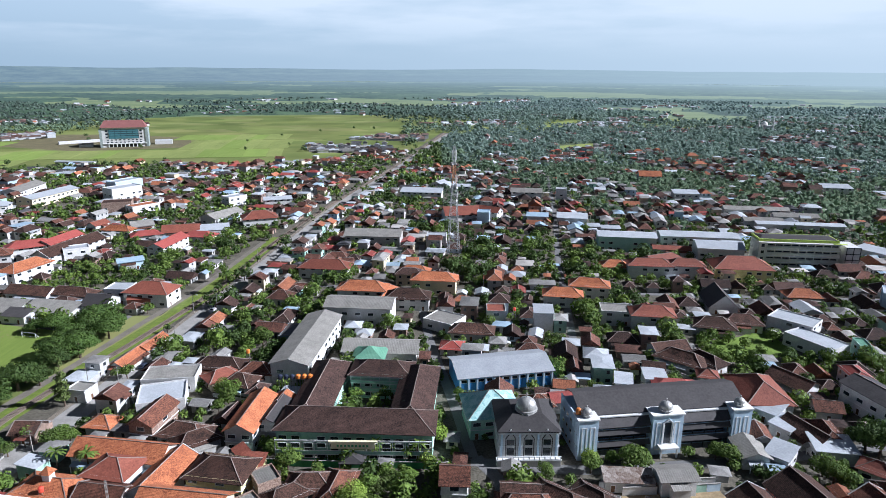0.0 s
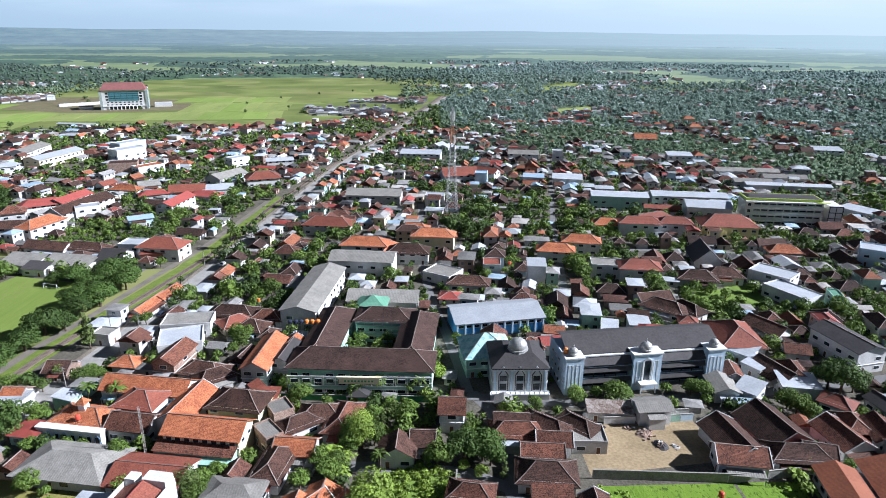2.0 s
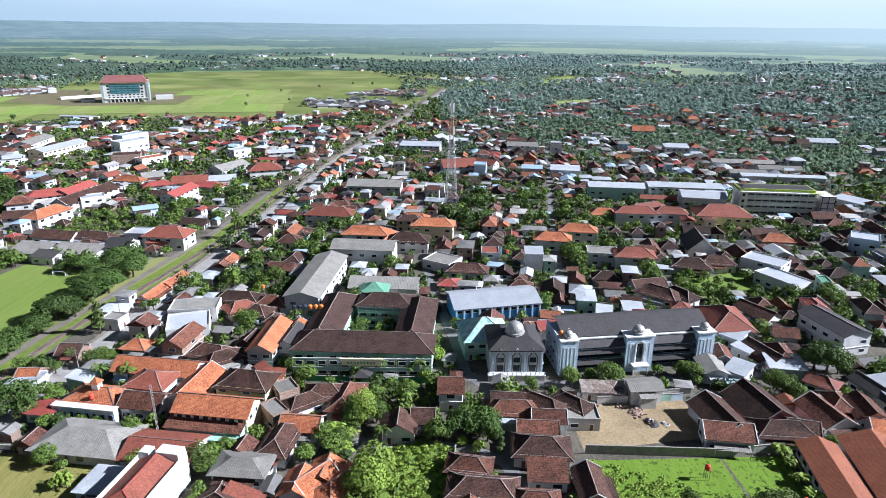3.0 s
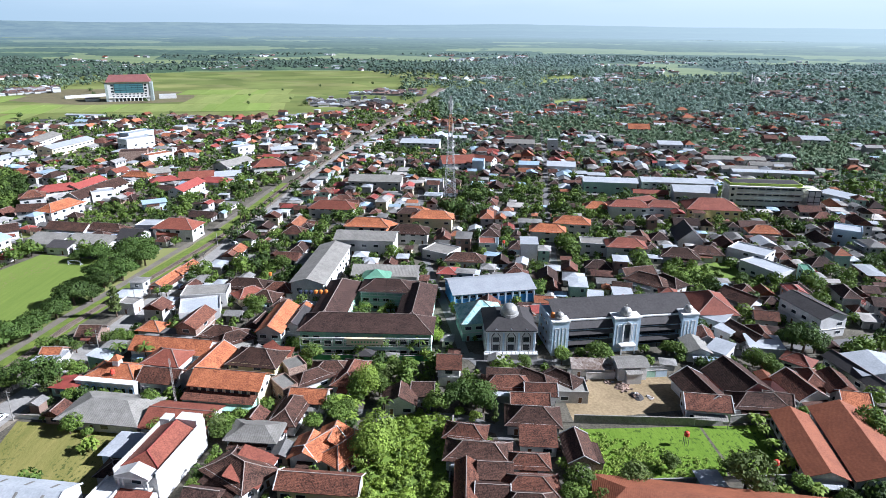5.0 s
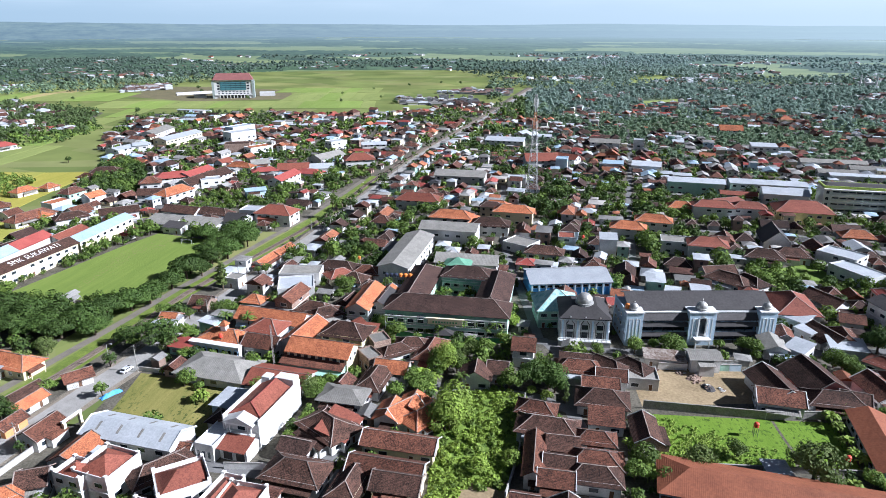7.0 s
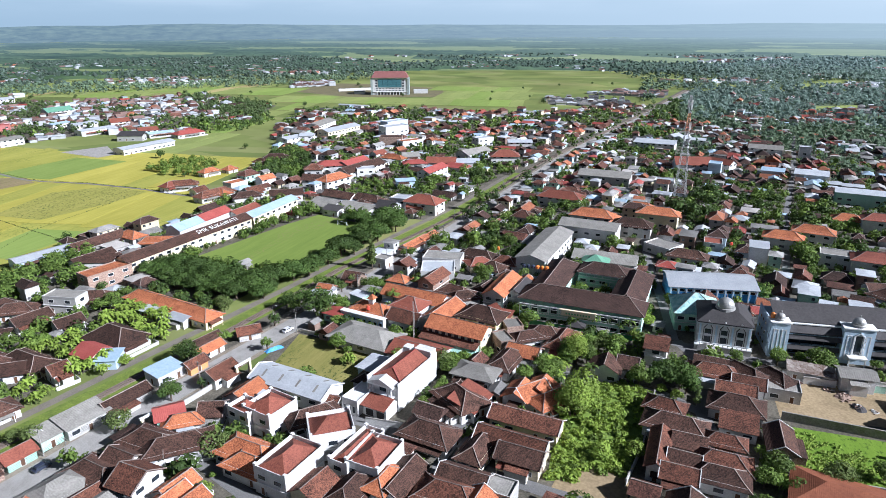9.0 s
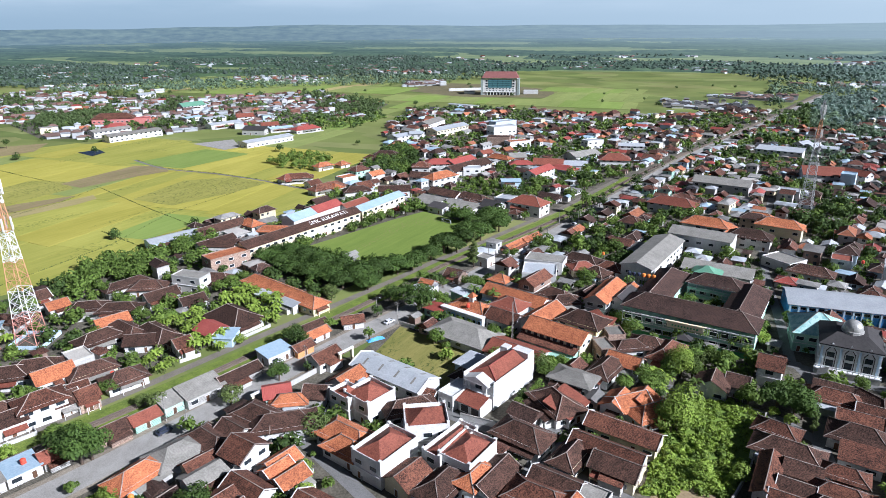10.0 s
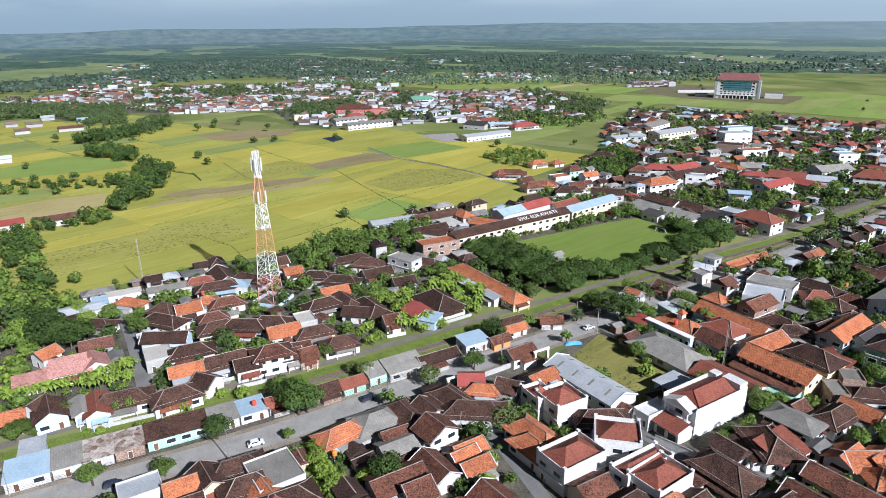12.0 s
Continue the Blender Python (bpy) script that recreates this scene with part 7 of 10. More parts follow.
def lattice_tower(x, y, high, foot, head, mats, words, spin, thick=0.22):
    """Four-legged mast with struts, banded paint and aerials near its head."""
    top = base("lattice_tower", pose(x, y, 0, 0, 0, spin), words, "tower")
    wide = lambda z: foot + (head - foot) * min(z / (high * 0.86), 1.0)
    n = len(mats)
    levels = [high * (1 - (1 - i / 18) ** 1.25) for i in range(19)]
    for k in range(n):
        lo, hi = high * k / n, high * (k + 1) / n
        s = Solid()
        zs = [lo] + [z for z in levels if lo + 0.3 < z < hi - 0.3] + [hi]
        for z0, z1 in zip(zs, zs[1:]):
            w0, w1 = wide(z0) / 2, wide(z1) / 2
            c0 = [(-w0, -w0), (w0, -w0), (w0, w0), (-w0, w0)]
            c1 = [(-w1, -w1), (w1, -w1), (w1, w1), (-w1, w1)]
            for i in range(4):
                j = (i + 1) % 4
                s.beam((*c0[i], z0), (*c1[i], z1), thick)
                s.beam((*c0[i], z0), (*c1[j], z1), thick * 0.5)
                s.beam((*c0[j], z0), (*c1[i], z1), thick * 0.5)
                s.beam((*c1[i], z1), (*c1[j], z1), thick * 0.5)
        part("mast_section", s.mesh("mast_section", mats[k]), top)
    rnd = random.Random(3)
    for z in (high * 0.70, high * 0.73, high * 0.90, high * 0.94):
        for a in (20, 110, 200, 290):
            r = wide(z) / 2 + 0.9
            px, py = r * math.cos(radians(a)), r * math.sin(radians(a))
            plain_box("panel_aerial", px - 0.22, py - 0.22, z - 1.4, px + 0.22, py + 0.22, z + 1.2, TRIM, top, "white panel aerial")
    for z in (0.52, 0.58, 0.63, 0.84):
        s = Solid()
        s.turned([(0.2, -0.3), (0.62, 0.0), (0.62, 0.25), (0.1, 0.3)], 0, 0, 14)
        a = rnd.uniform(-90, 40)
        r = wide(high * z) / 2 + 0.5
        part("dish_aerial", s.mesh("dish_aerial", TRIM), top, Matrix.Translation((r * math.cos(radians(a)), r * math.sin(radians(a)), high * z)) @ Euler((0, radians(90), radians(a))).to_matrix().to_4x4(), "round white dish aerial")
    take(x, y, foot + 1, foot + 1, spin)


lattice_tower(-224.0, 49.2, 60.6, 7.2, 1.7, (RED_STEEL, TRIM, ORANGE_STEEL, TRIM, ORANGE_STEEL, TRIM), "tall red and white lattice phone mast with aerials", 30)
GREY_STEEL = surface("galvanised_mast_steel", (0.30, 0.30, 0.30), (0.50, 0.50, 0.50), 2, 0.3, 0.6, metal=0.2, vary=0.05)
lattice_tower(6.3, 359.0, 63.0, 6.6, 1.0, (GREY_STEEL, GREY_STEEL, GREY_STEEL, GREY_STEEL, ORANGE_STEEL, GREY_STEEL), "tall thin galvanised grey lattice mast", 10, 0.2)
s = Solid()
s.box(-6, -6, 0, 6, -5.75, 1.4), s.box(-6, 5.75, 0, 6, 6, 1.4), s.box(-6, -5.75, 0, -5.75, 5.75, 1.4), s.box(5.75, -5.75, 0, 6, 5.75, 1.4)
ob = tagged(new("mast_enclosure", s.mesh("mast_enclosure", WALL["u"])), "low pale blue wall round the mast foot", "wall")
ob.matrix_basis = pose(-223, 49.5, 0, 0, 0, 30)


def thin_mast(x, y, high, z0=0.0):
    s = Solid()
    for k in range(3):
        a = 2.1 * k
        s.beam((0.3 * math.cos(a), 0.3 * math.sin(a), z0), (0.22 * math.cos(a), 0.22 * math.sin(a), high), 0.09)
    for i in range(int((high - z0) / 1.2)):
        s.beam((0.3, 0, z0 + i * 1.2), (-0.15, 0.26, z0 + i * 1.2 + 1.0), 0.06)
    ob = tagged(new("radio_mast", s.mesh("radio_mast", CONCRETE)), "thin grey guyed radio mast", "mast")
    ob.matrix_basis = pose(x, y, 0)


thin_mast(-276.7, 16.5, 21)
thin_mast(-74.9, 126.0, 17)
thin_mast(-14.6, 457.5, 14)


def wall_run(pts, high, mat, words, thick=0.22):
    """A free-standing boundary wall with a coping, along plan points."""
    top = base("boundary_wall", Matrix.Identity(4), words, "wall")
    for p, q in zip(pts, pts[1:]):
        s = Solid()
        s.beam((*p, high / 2), (*q, high / 2), thick, high)
        part("panel", s.mesh("panel", mat), top)
        s = Solid()
        s.beam((*p, high + 0.05), (*q, high + 0.05), thick + 0.16, 0.1)
        part("coping", s.mesh("coping", CONCRETE), top)
    return top


wall_run([(45.4, 143.9), (54.4, 144.4)], 2.4, WALL["w"], "low white yard wall with pale panels")
wall_run([(64.6, 145.2), (67.4, 145.5)], 2.4, WALL["t"], "low pale green yard wall")
wall_run([(67.6, 145.5), (71.2, 145.9)], 2.4, WALL["u"], "low pale blue yard wall")
wall_run([(37, 121), (72, 119.5), (89, 122)], 2.6, CONCRETE, "dark stained concrete wall between yard and crop")
wall_run([(35, 95), (86, 97.5)], 1.6, CONCRETE, "low grey wall behind the crop plot")
wall_run([(40, 146.5), (71, 148.5)], 2.2, WALL["w"], "white wall along the sandy yard")
wall_run([(-70.5, 80.5), (-49.2, 82.5), (-47.6, 101.5), (-44.2, 124.5)], 2.0, WALL["w"], "white compound wall along the lane")
wall_run([(-49, 156.5), (-30, 155.5), (0, 155.0), (6, 156.0)], 2.0, GREEN_PAINT, "green painted wall in front of the school")
wall_run([(-124.5, 66.0), (-121.0, 88.0)], 1.8, WALL["p"], "pale grey wall along the road")
wall_run([(-118.4, 122.5), (-90.0, 120.0), (-80.0, 119.0)], 1.4, WALL["w"], "low white garden wall by the grass lot")
wall_run([(3.5, 122.0), (2.0, 95.0), (-1.0, 78.0)], 1.8, WALL["p"], "grey wall beside the overgrown lot")
wall_run([(-88, 54), (-100, 58)], 1.2, GREEN_PAINT, "low green painted fence wall")


def roof_sign(words, x, y, z, turn, tilt, size):
    cu = bpy.data.curves.new("lettering", "FONT")
    cu.body, cu.size, cu.align_x, cu.align_y, cu.extrude, cu.space_character = words, size, "CENTER", "CENTER", 0.02, 1.12
    cu.materials.append(TRIM)
    ob = tagged(new("roof_lettering", cu), "large white letters painted on the school roof", "lettering")
    ob.matrix_basis = pose(x, y, z, 0, 0, turn) @ pose(0, 0, 0, tilt, 0, 0)
    return ob


def goal(x, y, a):
    s = Solid()
    for u in (-3.2, 3.2):
        s.beam((u, 0, 0.05), (u, 0, 2.3), 0.14)
        s.beam((u, 0, 2.2), (u, 1.4, 0.1), 0.08)
    s.beam((-3.27, 0, 2.3), (3.27, 0, 2.3), 0.14)
    s.beam((-3.2, 1.4, 0.1), (3.2, 1.4, 0.1), 0.08)
    ob = tagged(new("goal", s.mesh("goal", TRIM)), "white football goal on the pitch", "goal")
    ob.matrix_basis = pose(x, y, 0.06, 0, 0, a)


roof_sign("SMK SUKAWATI", -211.3, 197.0, 8.34, 82.8, 26.6, 3.4)
goal(-165.0, 240.5, -12)


def school_front():
    """Name board, entrance canopy and corridor rails of the green school."""
    top = base("school_gallery", pose(-24.6, 157.4, 0, 0, 0, -1), "pale green school gallery with name board and canopy", "school gallery")
    plain_box("board", -6, -1.4, 5.4, 6, -1.1, 7.6, WALL["c"], top, "cream name board")
    plain_box("canopy", -6.6, -1.8, 7.6, 6.6, -0.95, 7.9, WALL["c"], top)
    for i in range(9):
        plain_box("letter_bar", -4.4 + i, -1.44, 6.1, -3.8 + i, -1.41, 6.7, GREEN_PAINT, top, "dark bar of lettering")
    plain_box("gallery_slab", -21.4, -1.05, 3.3, 21.4, -0.12, 3.55, TRIM, top, "white gallery slab")
    plain_box("gallery_parapet", -21.4, -1.05, 3.56, 21.4, -0.92, 4.5, WALL["t"], top, "pale green gallery parapet")
    for i in range(13):
        plain_box("gallery_post", -21.4 + i * 3.55, -1.02, 0, -21.2 + i * 3.55, -0.82, 3.28, TRIM, top)
        plain_box("gallery_post", -21.4 + i * 3.55, -1.02, 4.52, -21.2 + i * 3.55, -0.82, 7.3, TRIM, top)
    plain_box("gallery_beam", -21.4, -1.04, 7.32, 21.4, -0.84, 7.75, TRIM, top, "white beam under the eaves")
    plain_box("gallery_beam", -21.4, -1.07, 4.52, 21.4, -0.88, 4.66, TRIM, top)
    for i in range(12):
        for z in (1.7, 4.9):
            part("window", framed(2.4, 1.5, 0.12, "window", (TRIM, GLASS)), top, Matrix.Translation((-19.5 + i * 3.55, -0.14, z)))
    plain_box("green_dado", -21.4, -0.16, 0, 21.4, -0.1, 1.6, GREEN_PAINT, top, "bright green lower wall")
    s = Solid()
    s.slab(((-3.5, -5.0, 3.2), (3.5, -5.0, 3.2), (0.0, -3.0, 4.6)), 0.15)
    s.slab(((-3.5, -5.0, 3.2), (0.0, -3.0, 4.6), (0, -1.4, 4.6), (-3.5, -1.4, 3.2)), 0.15)
    s.slab(((3.5, -1.4, 3.2), (0, -1.4, 4.6), (0, -3.0, 4.6), (3.5, -5.0, 3.2)), 0.15)
    part("porch_roof", s.mesh("porch_roof", ROOF["k"]), top)
    for x in (-3.2, 3.2):
        plain_box("porch_post", x - 0.15, -4.8, 0, x + 0.15, -4.5, 3.1, TRIM, top)


school_front()


def court_gallery():
    """Two open galleries with pale parapets across the back of the school court."""
    top = base("school_gallery", pose(-20.6, 193.55, 0, 0, 0, -4.9), "pale green two-storey gallery across the school court", "school gallery")
    for z in (3.0, 5.8):
        plain_box("gallery_slab", -9.6, -1.5, z, 9.6, -0.02, z + 0.22, TRIM, top)
        plain_box("gallery_parapet", -9.6, -1.5, z + 0.24, 9.6, -1.36, z + 1.15, WALL["t"], top, "pale green parapet")
        plain_box("coping", -9.6, -1.56, z + 1.16, 9.6, -1.3, z + 1.28, TRIM, top)
        plain_box("window_band", -9.0, -0.06, z + 1.3, 9.0, -0.03, z + 2.3, GLASS, top, "dark windows behind the gallery")
    plain_box("gallery_beam", -9.6, -1.5, 8.0, 9.6, -1.2, 8.4, TRIM, top)
    for i in range(7):
        plain_box("gallery_post", -9.5 + i * 3.14, -1.48, 0, -9.3 + i * 3.14, -1.28, 7.98, TRIM, top)


court_gallery()


def heap(x, y, r, high, seed, words, mat, lumps):
    """A low mound of soil or rubble with broken lumps lying on it."""
    rnd = random.Random(seed)
    top = base("rubble_heap", pose(x, y, 0.08, 0, 0, seed * 40), words, "rubble")
    s = Solid()
    n = 14
    rings = [(1.0, 0.0), (0.75, 0.45), (0.4, 0.85), (0.12, 1.0)]
    for k, (f, z) in enumerate(rings):
        for i in range(n):
            q = 2 * math.pi * i / n
            g = f * r * rnd.uniform(0.75, 1.15)
            s.v.append((g * 1.3 * math.cos(q), g * math.sin(q), z * high * rnd.uniform(0.7, 1.1)))
    for k in range(3):
        for i in range(n):
            j = (i + 1) % n
            s.f.append((k * n + i, k * n + j, k * n + n + j, k * n + n + i))
            s.s.append(0)
    s.f.append(tuple(3 * n + i for i in range(n)))
    s.s.append(0)
    part("mound", s.mesh("mound", mat), top)
    for i in range(lumps):
        q, d, w = rnd.uniform(0, 6.28), rnd.uniform(0.2, 1.5) * r, rnd.uniform(0.18, 0.5)
        s = Solid()
        s.box(-w, -w * 0.6, 0, w, w * 0.6, w * 0.8)
        z = max(0.0, high * (0.9 - d / r * 0.85))
        part("lump", s.mesh("lump", WALL["n"] if rnd.random() < 0.7 else WALL["p"]), top, pose(d * math.cos(q), d * math.sin(q), z, rnd.uniform(-20, 20), rnd.uniform(-20, 20), rnd.uniform(0, 180)))


heap(55.5, 139.5, 2.0, 0.9, 1, "heap of broken brick rubble on bare soil", WALL["n"], 26)
heap(52.0, 142.2, 1.1, 0.4, 2, "small scatter of bricks on bare soil", WALL["n"], 12)
heap(58.4, 134.4, 1.9, 0.9, 3, "dark soil heap on a bare sandy yard", ROOF["k"], 6)
heap(62.3, 133.6, 0.9, 0.4, 4, "pale mortar heap on a bare sandy yard", WALL["p"], 5)


def car(x, y, a, paint, words):
    top = base("car", pose(x, y, 0.08, 0, 0, a), words, "car", "cars on the main road")
    s = Solid()
    ring = [(-2.1, 0.35), (-2.15, 0.8), (-1.75, 0.95), (-1.3, 1.55), (0.6, 1.6), (1.25, 1.0), (2.05, 0.85), (2.15, 0.4)]
    for y0 in (-0.82, 0.82):
        s.v += [(u, y0 * (0.86 if z > 1.2 else 1), z) for u, z in ring]
    n = len(ring)
    for i in range(n):
        j = (i + 1) % n
        s.f.append((i, j, n + j, n + i))
    s.f += [tuple(range(n))[::-1], tuple(range(n, 2 * n))]
    s.s += [0] * (n + 2)
    part("body", s.mesh("body", paint), top)
    for sx, sz in ((0.95, 1.3), (-1.55, 1.25)):
        plain_box("windscreen", sx - 0.16, -0.66, sz - 0.2, sx + 0.16, 0.66, sz + 0.2, GLASS, top)
    for sy in (-0.79, 0.77):
        plain_box("side_window", -1.15, sy, 1.1, 0.6, sy + 0.03, 1.45, GLASS, top)
    for u in (-1.35, 1.35):
        for v in (-0.72, 0.72):
            s = Solid()
            s.turned([(0.33, -0.11), (0.33, 0.11)], 0, 0, 14)
            part("wheel", s.mesh("wheel", ROOF["k"]), top, Matrix.Translation((u, v, 0.33)) @ Matrix.Rotation(radians(90), 4, "X"))


DARK_PAINT = surface("dark_car_paint", (0.02, 0.025, 0.04), (0.04, 0.05, 0.08), 1, 0.3, 0.25, vary=0.1, bump=0, spec=0.6)
WHITE_PAINT = surface("white_car_paint", (0.62, 0.63, 0.65), (0.74, 0.75, 0.76), 1, 0.3, 0.25, vary=0.05, bump=0, spec=0.6)
car(-148.3, -31.2, 73, DARK_PAINT, "dark blue family car on the road")
car(-139.9, 1.8, 75, WHITE_PAINT, "white family car on the road")
car(-122.0, 121.5, 78, WHITE_PAINT, "silver family car on the main road")
car(-137.6, 36.0, 81, DARK_PAINT, "black small car by the roadside")
car(-119.5, 168.0, 262, WHITE_PAINT, "white van-like car on the road")
car(-108.0, 215.0, 82, DARK_PAINT, "dark car on the town road")
car(-102.0, 270.0, 263, WHITE_PAINT, "white car on the town road")


def water_tank(x, y, z, mat=None, r=0.65):
    s = Solid()
    s.turned([(r, 0), (r * 1.05, 0.25), (r, 0.5), (r * 1.05, 0.75), (r, 1.1), (r * 0.6, 1.35), (r * 0.25, 1.4)], 0, 0, 16)
    top = base("water_tank", pose(x, y, z), "round plastic water tank on a stand" if mat is None else "round red plastic water tank on a stand", "water tank")
    part("tank", s.mesh("tank", mat or TANK), top)
    if z > 2:
        for u in (-0.5, 0.5):
            for v in (-0.5, 0.5):
                s = Solid()
                s.beam((u, v, -z), (u, v, 0), 0.1)
                part("leg", s.mesh("leg", CONCRETE), top)


for px, py, pz, mm in ((64.5, 111.0, 3.0, RED_TANK), (83.0, 100.5, 2.2, RED_TANK), (-172.5, 45.2, 3.2, RED_TANK), (-118.9, 13.0, 3.0, None), (-153.0, 8.0, 3.4, RED_TANK),
                       (-240.0, 28.0, 4.0, RED_TANK), (-98.0, 138.0, 5.2, RED_TANK), (30.5, 260.0, 5.0, RED_TANK), (-70.0, 215.0, 6.0, None)):
    water_tank(px, py, pz, mm)
for i in range(6):
    water_tank(-52.5 + i * 1.9, 191.0 + i * 0.1, 8.3, None if i > 2 else DARK_PAINT, 0.8)


def pole(x, y, a, high=9.0, lamp=False):
    top = base("street_lamp" if lamp else "power_pole", pose(x, y, 0, 0, 0, a), "grey street lamp with bent arm" if lamp else "grey concrete power pole with crossarm", "street lamp" if lamp else "pole")
    s = Solid()
    s.turned([(0.16, 0), (0.09, high)], 0, 0, 8)
    part("shaft", s.mesh("shaft", CONCRETE), top)
    s = Solid()
    if lamp:
        s.beam((0, 0, high), (1.8, 0, high + 0.5), 0.09)
        part("arm", s.mesh("arm", CONCRETE), top)
        plain_box("lamp_head", 1.6, -0.15, high + 0.42, 2.4, 0.15, high + 0.58, TRIM, top)
    else:
        s.beam((0, -1.0, high - 0.5), (0, 1.0, high - 0.5), 0.12)
        s.beam((0, -0.8, high - 1.4), (0, 0.8, high - 1.4), 0.1)
        part("crossarm", s.mesh("crossarm", CONCRETE), top)


wires = []
for i, k in enumerate(range(2, 36, 3)):
    p, q = ROAD[k], ROAD[k + 1]
    d = (q - p).normalized()
    side = Vector((d.y, -d.x))
    c = p + side * 5.6
    pole(c.x, c.y, math.degrees(math.atan2(d.y, d.x)), 9.5)
    wires.append((c, side))
    c = p - side * 5.4
    if i % 2 == 0:
        pole(c.x, c.y, math.degrees(math.atan2(side.y, side.x)), 8.0, True)
s = Solid()
for (c0, s0), (c1, s1) in zip(wires, wires[1:]):
    for u in (-0.9, -0.3, 0.3, 0.9):
        last = None
        for j in range(7):
            t = j / 6
            c = c0.lerp(c1, t) + s0 * u
            z = 9.1 - 0.9 * 4 * t * (1 - t)
            if last:
                s.beam(last, (c.x, c.y, z), 0.035)
            last = (c.x, c.y, z)
tagged(new("power_lines", s.mesh("power_lines", ROOF["k"])), "sagging dark power lines along the road", "cable", "", "stuff")


def banner_stall(x, y, a):
    """Portal over a lane mouth."""
    top = base("lane_gate", pose(x, y, 0, 0, 0, a), "cream concrete gate over the lane mouth", "gate")
    for u in (-2.6, 2.6):
        plain_box("gate_post", u - 0.4, -0.4, 0, u + 0.4, 0.4, 4.6, WALL["c"], top)
    plain_box("beam", -3.2, -0.3, 4.6, 3.2, 0.3, 5.2, TRIM, top)


banner_stall(-124.0, 58.5, 80)
banner_stall(-117.5, 90.0, 80)

# ---- single trees ----
tree("u", -199.5, 156.3, 0.9)
tree("u", -189.3, 154.2, 1)
tree("u", -176.2, 149.5, 1.05)
tree("u", -165.2, 149.1, 1)
tree("u", -154.3, 147.0, 1.05)
tree("u", -150.7, 155.7, 1)
tree("u", -146.5, 164.0, 1)
tree("u", -143.2, 171.1, 0.9)
tree("u", -142.3, 185.8, 0.8)
tree("u", -142.1, 197.6, 1)
tree("u", -136.9, 201.1, 0.7)
tree("u", -164.0, 141.1, 0.9)
tree("u", -147.7, 143.3, 0.8)
tree("a", -193.0, 242.6, 1.1)
tree("a", -191.5, 250.3, 1)
tree("a", -198.7, 226.3, 0.8)
tree("a", -198.3, 235.1, 0.7)
tree("u", -157.1, 246.2, 0.8)
tree("u", -165.4, 246.3, 0.6)
tree("u", -135.2, 223.1, 1)
tree("u", -142.6, 244.4, 0.9)
tree("t", -120.9, 187.6, 1)
tree("b", -121.2, 159.9, 0.8)
tree("b", -120.4, 168.0, 0.8)
tree("c", -132.9, 138.5, 0.8)
tree("c", -129.2, 143.6, 0.7)
tree("v", -154.3, 127.9, 0.8)
tree("y", -16.0, 108.6, 1.3)
tree("y", -18.2, 102.9, 1.1)
tree("e", 0.2, 90.6, 1)
tree("e", -7.8, 87.0, 1)
tree("c", 10.4, 128.0, 1.05)
tree("c", 5.6, 128.2, 1)
tree("a", -1.4, 125.1, 1)
tree("c", 12.2, 126.0, 0.8)
tree("y", -22.3, 136.9, 0.9)
tree("a", -18.1, 134.1, 0.9)
tree("a", -24.1, 131.5, 0.9)
tree("a", -26.2, 123.3, 0.8)
tree("b", -27.3, 120.2, 0.8)
tree("v", -15.6, 143.4, 0.8)
tree("b", -9.7, 148.9, 0.8)
tree("b", -14.2, 147.7, 0.7)
tree("p", -15.6, 123.4, 1)
tree("p", -14.4, 159.7, 0.8)
tree("p", -7.0, 157.6, 1.1)
tree("p", -18.7, 158.1, 0.9)
tree("p", -9.7, 156.9, 0.8)
tree("v", -23.1, 157.6, 0.7)
tree("f", -30.8, 157.7, 1)
tree("e", -2.3, 168.2, 1.2)
tree("f", -27.3, 161.4, 0.8)
tree("f", 5.9, 201.2, 1)
tree("f", 5.1, 194.6, 1)
tree("f", 40.4, 160.3, 1)
tree("b", 39.4, 153.1, 0.9)
tree("a", 27.3, 149.6, 0.5)
tree("b", 52.0, 159.4, 0.8)
tree("a", 51.1, 154.0, 1.15)
tree("a", 53.5, 155.2, 0.8)
tree("e", 40.0, 157.6, 0.9)
tree("f", 46.4, 158.1, 1.1)
tree("b", 27.2, 151.8, 0.7)
tree("c", 6.2, 130.9, 0.8)
tree("c", 12.8, 130.5, 0.7)
tree("t", 15.1, 120.5, 0.4)
tree("e", 9.5, 121.7, 0.7)
tree("e", 5.3, 124.6, 0.6)
tree("a", 32.4, 93.0, 1)
tree("b", 29.9, 88.8, 1)
tree("n", 34.1, 89.1, 1)
tree("n", 32.5, 92.5, 1)
tree("v", 46.0, 94.7, 1)
tree("b", 36.4, 86.8, 0.9)
tree("n", 30.5, 101.4, 0.8)
tree("c", 121.6, 160.1, 1.2)
tree("c", 119.6, 163.0, 1.1)
tree("c", 126.3, 161.2, 0.9)
tree("a", 102.3, 148.8, 0.9)
tree("a", 101.3, 152.2, 1)
tree("a", 104.6, 146.3, 0.8)
tree("b", 78.6, 157.8, 1)
tree("b", 75.5, 159.3, 0.9)
tree("f", 68.7, 160.8, 1)
tree("n", 132.1, 219.3, 1)
tree("n", 138.2, 215.0, 1)
tree("p", 136.1, 221.0, 1)
tree("a", 154.2, 217.2, 1.1)
tree("a", 141.2, 219.1, 0.9)
tree("a", 101.3, 217.7, 1)
tree("a", 107.8, 219.2, 1)
tree("a", 112.4, 215.9, 0.9)
tree("b", 131.3, 239.1, 1)
tree("b", 107.3, 239.7, 0.9)
tree("n", 122.4, 229.8, 1)
tree("e", 113.2, 238.2, 0.9)
tree("e", 117.9, 234.0, 0.8)
